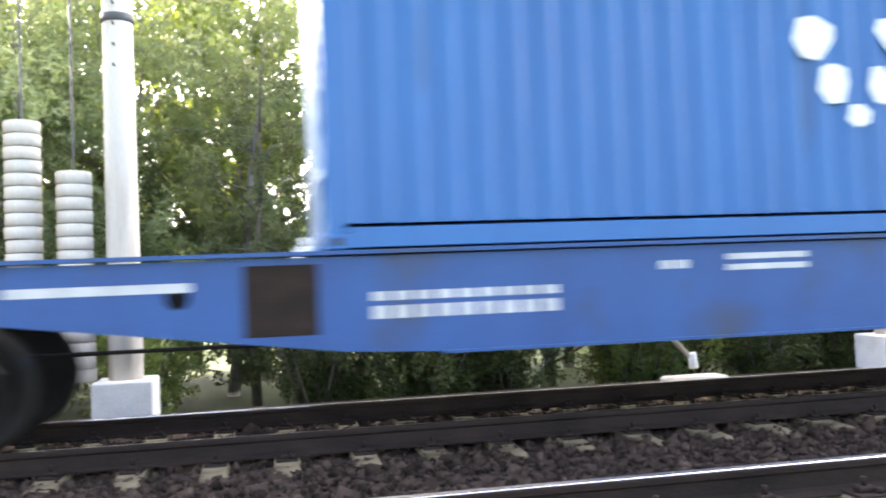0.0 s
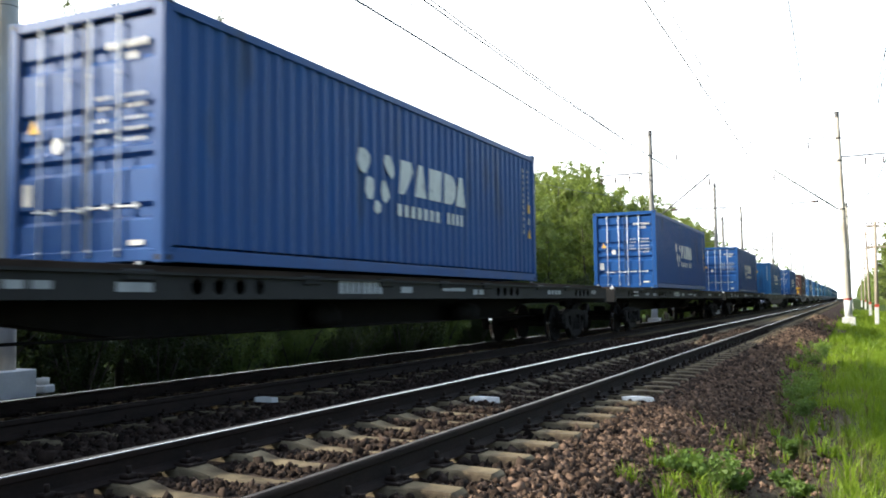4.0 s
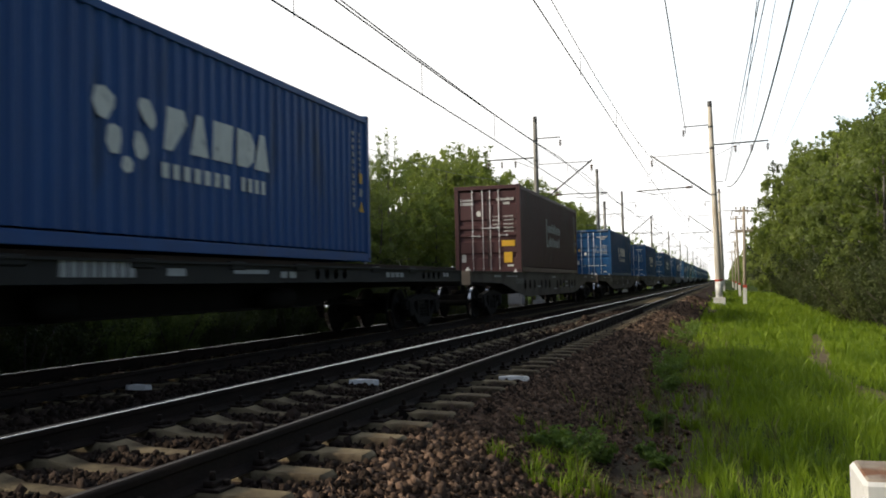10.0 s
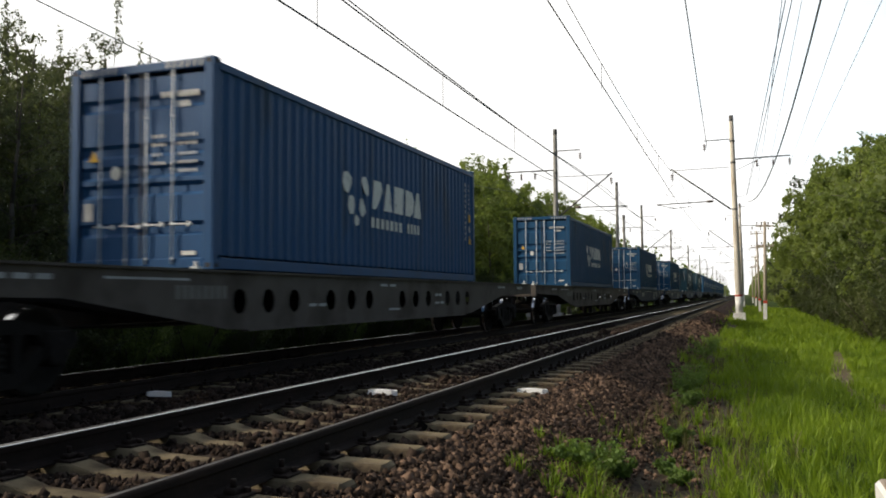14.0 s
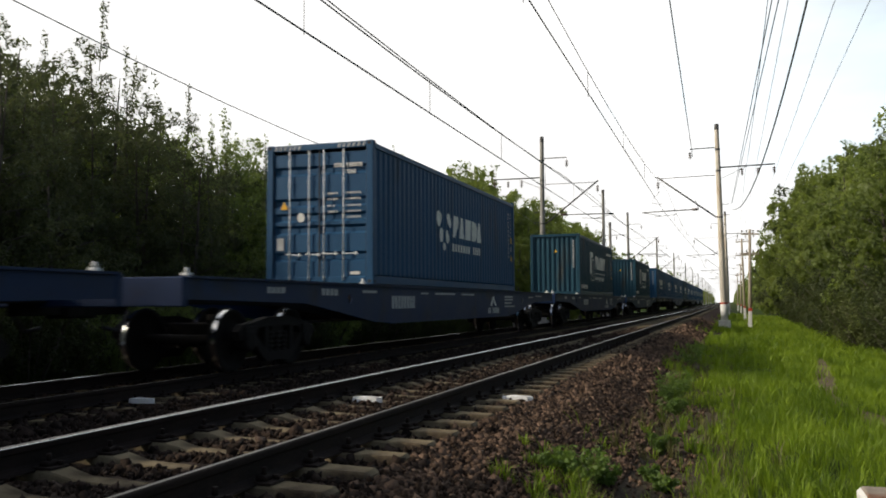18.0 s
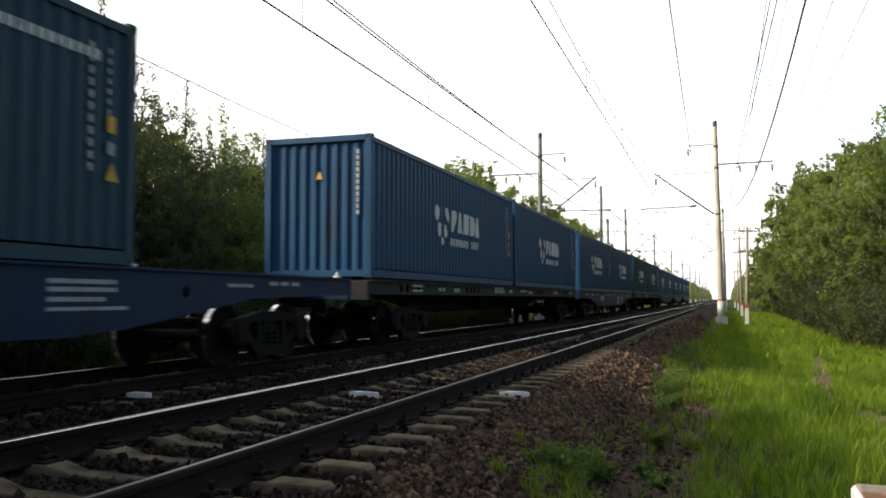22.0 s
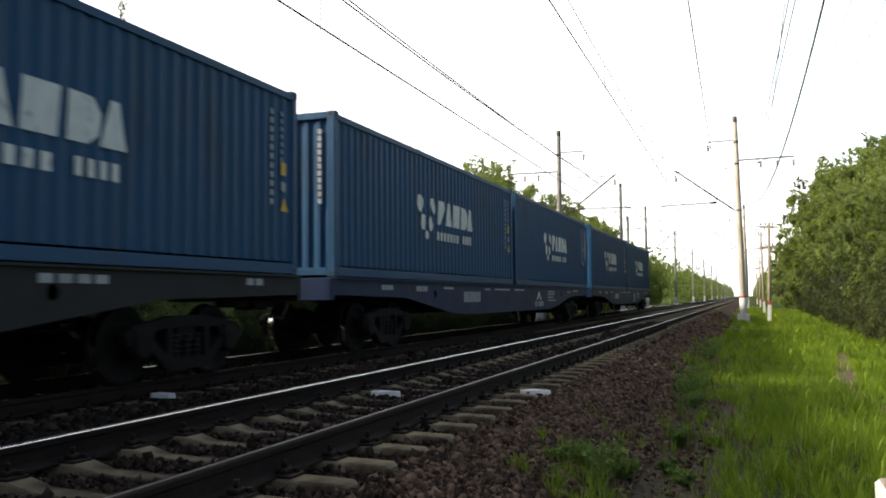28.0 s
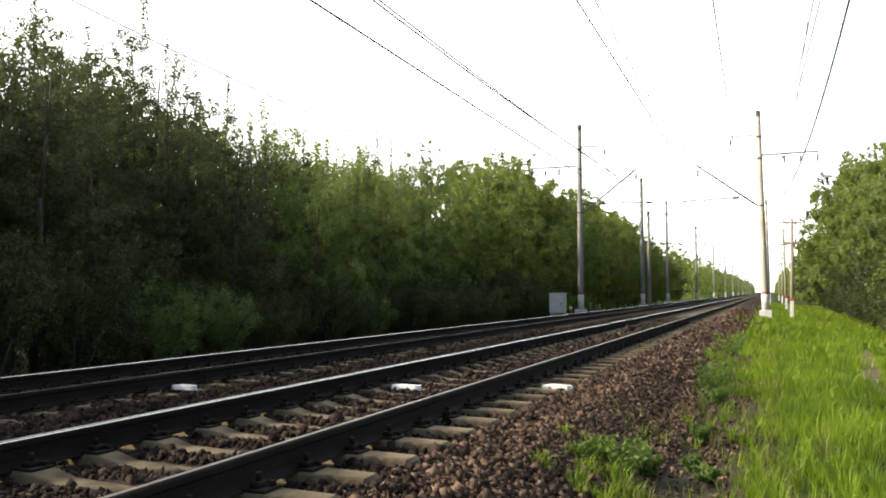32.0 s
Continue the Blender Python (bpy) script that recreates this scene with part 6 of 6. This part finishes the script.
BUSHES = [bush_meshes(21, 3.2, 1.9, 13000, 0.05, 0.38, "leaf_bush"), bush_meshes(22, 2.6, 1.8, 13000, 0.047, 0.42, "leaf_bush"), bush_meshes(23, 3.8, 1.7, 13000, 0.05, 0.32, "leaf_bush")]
MID_TREES = [tree_meshes(31, 11.0, 3.4, 11000, 0.12, 0.62, "leaf_far", "bark", 0.06, 0, 0.75), tree_meshes(32, 9.5, 3.0, 10500, 0.115, 0.6, "leaf_sunny", "pale_bark", 0.06, 3, 0.75), tree_meshes(33, 10.5, 3.2, 10500, 0.12, 0.6, "leaf_sunny", "bark", 0.06, 0, 0.7), tree_meshes(34, 10.5, 3.0, 9500, 0.115, 0.6, "leaf_shaded", "bark", 0.06, 2, 0.8)]
MID_H = (11.0, 9.5, 10.5, 10.5)


def crest(x, y):
    """Height of the wood's outline against the sky, row by row behind one another."""
    k = -x / 17.0
    h = np.interp(y / k, (-25, -5, 0, 6, 10, 14, 17.1, 18.5, 19.4, 21, 22.4, 23.1, 24.2, 25.4, 27, 29, 33, 38, 43, 50, 58, 68, 76, 110), (9.8, 9.5, 9.0, 8.6, 8.8, 9.0, 9.3, 9.0, 8.6, 9.1, 8.0, 7.6, 8.9, 8.2, 7.2, 7.5, 7.4, 7.9, 8.9, 10.8, 11.5, 11.3, 11.1, 11.0))
    return float((h - 1.9) * k + 1.9 + 0.2)


def plant(kind, meshes, x, y, scale, rot, label, group):
    t = empty(kind, label, "tree" if kind == "tree" else "bush", group)
    t.matrix_basis = Matrix.Translation((x, y, level(x))) @ Matrix.Rotation(rot, 4, "Z") @ Matrix.Diagonal((scale * 0.98, scale * 1.02, scale, 1))
    put("trunk", meshes[0], t)
    put("crown" if kind == "tree" else "foliage", meshes[1], t)
    return t


def grow():
    rng = random.Random(8)
    names = ["shaded young birch with a thin ragged crown", "shaded green young tree in a dense thicket", "grey-green willow with narrow leaves", "slender light green sapling with wispy tips", "leafy green young tree with a rounded crown", "tall thin sapling with a few wispy leaves", "shaded tall birch with a ragged crown"]
    y = -18.0
    while y < 45:
        for row, x in enumerate((-15.4, -17.4, -19.6)):
            # darker leaf colours stand in for backlight along this stretch of wood
            k = rng.choice((2, 2, 4, 1, 2) if y < 6 else (0, 1, 6, 6) if y < 24 + 2 * row else (3, 4, 3, 4, 2))
            if rng.random() < ((0.45, 0.25, 0.25) if 1 < y < 7 else (0.4, 0.0, 0.0))[row]:
                continue
            px, py = x + rng.uniform(-0.7, 0.7), y + rng.uniform(-0.9, 0.9)
            s = crest(px, py) / NEAR_H[k] * rng.uniform(0.88, 1.03) * (0.84, 0.97, 1.0)[row]
            plant("tree", NEAR_TREES[k], px, py, s, rng.uniform(0, 6.28), names[k], "trees of the thicket")
        y += 2.2
    for x, y, h in ((-17.0, 20.2, 10.3), (-15.5, 22.0, 8.3), (-17.2, 35.6, 9.0), (-16.4, 16.4, 9.4), (-16.8, 28.9, 7.9)):
        plant("tree", NEAR_TREES[5], x, y, h / 10.0, x * y, names[5], "trees of the thicket")
    y = -22.0
    while y < 46:
        for x in (-22.0, -25.0):
            if 1 < y < 10 and (x > -23 or rng.random() < 0.4):
                continue
            k = rng.choice((3, 3, 0) if y > 7 else (0, 1, 2))
            plant("tree", MID_TREES[k], x + rng.uniform(-1, 1), y + rng.uniform(-1, 1), crest(x, y) / MID_H[k] * rng.uniform(0.82, 0.97), rng.uniform(0, 6.28), "green tree deep in the wood", "trees deep in the wood")
        y += 3.4
    y = -17.0
    while y < 52:
        for x in (-13.2, -14.7):
            k = rng.randrange(3)
            light = x > -14 and rng.random() < (0.45 if y < 6 else 0.08)
            plant("bush", LIT_BUSH if light else BUSHES[k], x + rng.uniform(-0.5, 0.4), y + rng.uniform(-0.6, 0.6), rng.uniform(0.75, 1.1) * (1.1 if x < -14 else 0.85), rng.uniform(0, 6.28), "sunlit green leafy bush beside the far track" if light else ["leafy green bush beside the far track", "low green bush at the foot of the thicket", "tall shaded green bush beside the far track"][k], "bushes of the thicket")
        y += 1.9
    y = 45.0
    while y < 150:
        for x in (-15.2, -18.5, -22.0):
            k = rng.randrange(3)
            px, py = x + rng.uniform(-1, 1), y + rng.uniform(-1.2, 1.2)
            s = crest(px, py) / MID_H[k] * rng.uniform(0.84, 1.04)
            plant("tree", MID_TREES[k], px, py, s * (0.7 if x > -16 else 1), rng.uniform(0, 6.28), "broad green tree in the belt beside the railway", "trees of the belt")
        y += 3.9
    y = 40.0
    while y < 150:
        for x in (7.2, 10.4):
            # sunlit and shaded leaf colours mixed, in place of light from the side
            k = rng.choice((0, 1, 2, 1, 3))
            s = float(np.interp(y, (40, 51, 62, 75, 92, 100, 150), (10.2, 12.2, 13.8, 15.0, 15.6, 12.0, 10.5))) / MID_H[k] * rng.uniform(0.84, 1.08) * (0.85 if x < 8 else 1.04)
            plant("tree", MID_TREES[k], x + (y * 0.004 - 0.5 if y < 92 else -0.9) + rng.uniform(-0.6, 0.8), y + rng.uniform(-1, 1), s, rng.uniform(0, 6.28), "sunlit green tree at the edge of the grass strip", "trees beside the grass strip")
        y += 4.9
    y = 31.0
    while y < 120:
        k = rng.randrange(3)
        if rng.random() < 0.3:
            y += 2.9
            continue
        plant("bush", BUSHES[k], 5.0 + y * 0.012 + rng.uniform(-0.4, 0.5), y, rng.uniform(0.8, 1.3), rng.uniform(0, 6.28), ["leafy green bush at the edge of the grass", "low green bush at the edge of the grass", "tall shaded green bush at the edge of the grass"][k], "bushes beside the grass strip")
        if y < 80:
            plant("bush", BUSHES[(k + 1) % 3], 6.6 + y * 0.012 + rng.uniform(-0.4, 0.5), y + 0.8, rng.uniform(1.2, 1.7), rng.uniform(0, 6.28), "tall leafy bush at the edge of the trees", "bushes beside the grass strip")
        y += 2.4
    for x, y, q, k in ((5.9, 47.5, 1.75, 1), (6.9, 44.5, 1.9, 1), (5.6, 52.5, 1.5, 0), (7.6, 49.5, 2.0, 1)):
        plant("bush", BUSHES[k], x, y, q, q * 9, "large shaded green rounded bush at the edge of the grass", "bushes beside the grass strip")
    # the far end of both belts, too distant to tell single trees apart
    g = np.random.default_rng(77)
    cs, rs = [], []
    for y in np.arange(150, 900, 6.0):
        for x0 in (-16.5, -22.0, 6.8, 11.5):
            h = g.uniform(7.5, 10.5)
            for q in (0.25, 0.5, 0.72, 0.9):
                w = 3.0 * math.sin((1.12 - q) * 2.0)
                cs.append((x0 + g.normal(0, 1.0), y + g.normal(0, 1.8), level(x0) + h * q))
                rs.append((w, w, h * 0.2))
    v, f = leaf_cloud(g, np.array(cs), np.array(rs), 90000, 0.42, 0.7)
    tagged(new("distant_wood", raw_mesh("distant_wood", v, f, M["leaf_far"])), "distant green woodland on both sides of the railway", "woodland", kind="stuff")


grow()


# ---- grass and weeds ----
def path_at(y):
    return np.interp(y, (12, 13.5, 15, 16.3, 17.5, 19.7, 22.8, 28.5, 32), (2.5, 2.25, 2.1, 1.75, 1.75, 1.9, 2.13, 2.6, 2.9))


def trodden(y):
    """Half the width of the bare earth: broad in places, grown over in others."""
    return np.interp(y, (12.9, 13.4, 14.8, 15.3, 17.2, 18.6, 19.4, 22.5, 25, 28, 30), (0.0, 0.22, 0.26, 0.05, 0.06, 0.04, 0.16, 0.2, 0.17, 0.12, 0.0))


def blades(name, areas, seed, mat, label):
    rng = np.random.default_rng(seed)
    vs = []
    for x0, x1, y0, y1, per, hgt, wid in areas:
        n = int((x1 - x0) * (y1 - y0) * per)
        x, y = rng.uniform(x0, x1, n), rng.uniform(y0, y1, n)
        tuft = np.array([noise.noise(Vector((a * 0.9, b * 0.6, 3.0))) for a, b in zip(x, y)])
        bay = 0.45 * np.exp(-((y - 12.2) / 2.6) ** 2)
        edge = np.clip((x + 1.05 - bay + 1.5 * tuft) / np.where(y < 10, 1.5, 0.9), 0, 1) ** 1.8
        keep = rng.uniform(0, 1, n) < edge * np.clip(0.75 + tuft, 0.25, 1)
        keep &= (np.abs(x - path_at(y)) > trodden(y)) | (rng.uniform(0, 1, n) < 0.12)
        x, y, tuft = x[keep], y[keep], tuft[keep]
        n = len(x)
        z = np.interp(x, [a for a, b in PROFILE], [b for a, b in PROFILE]) - 0.03
        h = hgt * rng.uniform(0.5, 1.3, n) * (1 + 0.6 * tuft)
        an = rng.uniform(0, math.tau, n)
        dx, dy = np.cos(an), np.sin(an)
        bend = h * rng.uniform(0.15, 0.75, n)
        ba = rng.uniform(0, math.tau, n)
        bx, by = np.cos(ba) * bend, np.sin(ba) * bend
        w = wid * rng.uniform(0.7, 1.3, n)
        o = np.stack([x, y, z], 1)
        sid = np.stack([dx * w, dy * w, 0 * w], 1)
        mid = o + np.stack([bx * 0.3, by * 0.3, h * 0.6], 1)
        tip = o + np.stack([bx, by, h], 1)
        vs.append(np.stack([o - sid, o + sid, mid + sid * 0.8, mid - sid * 0.8, tip], 1).reshape(-1, 3))
    v = np.concatenate(vs)
    k = np.arange(len(v) // 5)[:, None] * 5
    f = np.concatenate([k + [0, 1, 2], k + [0, 2, 3], k + [3, 2, 4]])
    tagged(new(name, raw_mesh(name, v, f, mat)), label, "grass", kind="stuff")


blades("grass", [(-1.2, 3.5, -6, 2.2, 220, 0.2, 0.006), (-1.7, 2.8, 2.2, 14, 620, 0.2, 0.0045), (-1.6, 4.6, 14, 30, 380, 0.22, 0.0075), (-1.5, 6.0, 30, 62, 90, 0.24, 0.017), (-1.4, 6.5, 62, 120, 24, 0.26, 0.038)], 17, M["grass"], "bright green uncut grass beside the ballast")
blades("trackside_grass", [(-13.4, -11.7, -12, 50, 60, 0.35, 0.012)], 18, M["grass"], "rough grass between the far track and the bushes")


def tufts(name, areas, seed, mat, label, thin=True):
    """Coarse tufts of long grass: blades that spring from one foot and bend outwards."""
    rng = np.random.default_rng(seed)
    vs = []
    for x0, x1, y0, y1, per, hgt, wid, m in areas:
        n = int((x1 - x0) * (y1 - y0) * per)
        cx, cy = rng.uniform(x0, x1, n), rng.uniform(y0, y1, n)
        keep = np.array([noise.noise(Vector((a * 0.6, b * 0.4, 9.0))) for a, b in zip(cx, cy)]) > -0.25
        keep &= rng.uniform(0, 1, n) < (np.clip((cx + 1.2) / 1.9, 0.1, 1) if thin else np.clip(1.0 - np.abs(cx + 0.6) / 1.25, 0, 1))
        keep &= np.abs(cx - path_at(cy)) > trodden(cy) + 0.1
        cx, cy = cx[keep], cy[keep]
        n = len(cx)
        size = rng.uniform(0.5, 1.25, n)
        an = rng.uniform(0, math.tau, (n, m))
        rad = rng.uniform(0, 0.05, (n, m))
        x, y = (cx[:, None] + np.cos(an) * rad).ravel(), (cy[:, None] + np.sin(an) * rad).ravel()
        h = (hgt * size[:, None] * rng.uniform(0.45, 1.1, (n, m))).ravel()
        out = (h.reshape(n, m) * rng.uniform(0.15, 0.85, (n, m))).ravel()
        a = an.ravel() + rng.normal(0, 0.4, n * m)
        bx, by = np.cos(a), np.sin(a)
        w = wid * rng.uniform(0.7, 1.3, n * m)
        z = np.interp(x, [q for q, b in PROFILE], [b for q, b in PROFILE]) - 0.03
        o = np.stack([x, y, z], 1)
        sid = np.stack([-by * w, bx * w, 0 * w], 1)
        mid = o + np.stack([bx * out * 0.3, by * out * 0.3, h * 0.65], 1)
        tip = o + np.stack([bx * out, by * out, h * 0.95], 1)
        vs.append(np.stack([o - sid, o + sid, mid + sid * 0.8, mid - sid * 0.8, tip], 1).reshape(-1, 3))
    v = np.concatenate(vs)
    k = np.arange(len(v) // 5)[:, None] * 5
    f = np.concatenate([k + [0, 1, 2], k + [0, 2, 3], k + [3, 2, 4]])
    tagged(new(name, raw_mesh(name, v, f, mat)), label, "grass", kind="stuff")


tufts("grass_tufts", [(-1.1, 3.4, -6, 2.4, 2.5, 0.34, 0.007, 18), (-1.25, 2.6, 2.4, 9, 13, 0.34, 0.006, 20), (-1.15, 4.2, 9, 20, 7.5, 0.31, 0.0075, 16), (-1.1, 5.0, 20, 45, 2.6, 0.4, 0.017, 13), (-1.0, 6.0, 45, 100, 0.35, 0.42, 0.03, 12)], 23, M["grass"], "long coarse grass tufts in the uncut grass")

tufts("edge_grass", [(-1.85, 0.1, 6.0, 7.9, 80, 0.2, 0.004, 22), (-1.4, 0.1, 7.9, 9.0, 30, 0.2, 0.0042, 18), (-1.0, 0.2, 8.0, 11, 9, 0.24, 0.006, 14)], 37, M["grass"], "scattered grass growing out of the stones", False)
tufts("dry_grass", [(-1.15, 0.7, 3.0, 12, 9, 0.3, 0.005, 12), (-1.15, 0.4, 12, 30, 4, 0.32, 0.009, 10)], 29, M["dry_grass"], "sparse dry grass and stalks beside the ballast", False)


def weed(x, y, h, n, seed):
    rng = np.random.default_rng(seed)
    w = empty("weed_clump", "leafy green weed clump growing out of the ballast", "weed", "weeds beside the ballast", m=pose(x, y, level(x)))
    bm = bmesh.new()
    cs = []
    for k in range(9):
        an = k * 2.4
        e = Vector((math.cos(an) * h * rng.uniform(0.3, 0.9), math.sin(an) * h * rng.uniform(0.3, 0.9), h * rng.uniform(0.6, 1.0)))
        add_tube(bm, (0, 0, -0.03), e, 0.006, 0.003, 5)
        cs += [tuple(e * q) for q in (0.45, 0.75, 1.0)]
    tagged(put("stalk", to_mesh("stalk", bm, M["weed"]), w), kind="stuff")
    v, f = leaf_cloud(rng, np.array(cs), np.full((len(cs), 3), h * 0.22), n, 0.028, 0.45, 0.6)
    put("leaves", raw_mesh("leaves", v, f, M["weed"]), w)


for k, (x, y, h) in enumerate(((-1.24, 7.35, 0.22), (-1.1, 7.15, 0.26), (-0.98, 7.4, 0.16), (-0.7, 8.1, 0.13), (-0.55, 7.7, 0.13), (-1.4, 7.1, 0.14), (-0.9, 14.0, 0.34), (-0.85, 15.2, 0.38), (-0.75, 12.8, 0.24), (-0.95, 22.0, 0.4), (-0.9, 26.0, 0.4), (-0.7, 9.6, 0.2))):
    weed(x, y, h, int(420 + 1500 * max(0.0, h - 0.15)), 60 + k)


def worn_path():
    rng = random.Random(4)
    bm = bmesh.new()
    l, r = [], []
    for i in range(35):
        y = 13.0 + i * 0.5
        c, w = float(path_at(y)) + rng.uniform(-0.04, 0.04), float(trodden(y)) + 0.06
        l.append(bm.verts.new((c - w * rng.uniform(0.8, 1.25), y, level(c - w) + 0.02)))
        r.append(bm.verts.new((c + w * rng.uniform(0.8, 1.25), y, level(c + w) + 0.02)))
    for i in range(34):
        bm.faces.new((l[i], r[i], r[i + 1], l[i + 1]))
    tagged(put("footpath", to_mesh("footpath", bm, M["path"])), "narrow worn earth path through the grass", "path", kind="structure")


worn_path()


# ---- movement ----
def motions():
    """The train runs towards the camera and past it at an even speed; the wheels roll while they are near."""
    for ob, u, z, dx in MOVERS:
        walk(ob, [(t, pose(XF + dx, u - V * t, z)) for t in (0, 8, 16, 24, 32)])
    place = {w: u for w, u, z, dx in MOVERS}
    for ws, wagon, y in WHEELSETS:
        at = place[wagon] + y
        t0, t1 = max(0.0, (at - 24) / V), min(32.0, (at + 9) / V)
        f0, f1 = round(t0 * FPS), round(t1 * FPS)
        turn = lambda f: -math.degrees((f - f0) / FPS * V / WR) % 360
        rows = [(f / FPS, pose(0, y, ZF + WR, -turn(f))) for f in range(f0, f1 + 1)]
        if f0 > 0:
            rows.insert(0, (0.0, rows[0][1]))
        if f1 < 32 * FPS:
            rows.append((32.0, rows[-1][1]))
        if len(rows) > 1:
            walk(ws, rows)


motions()
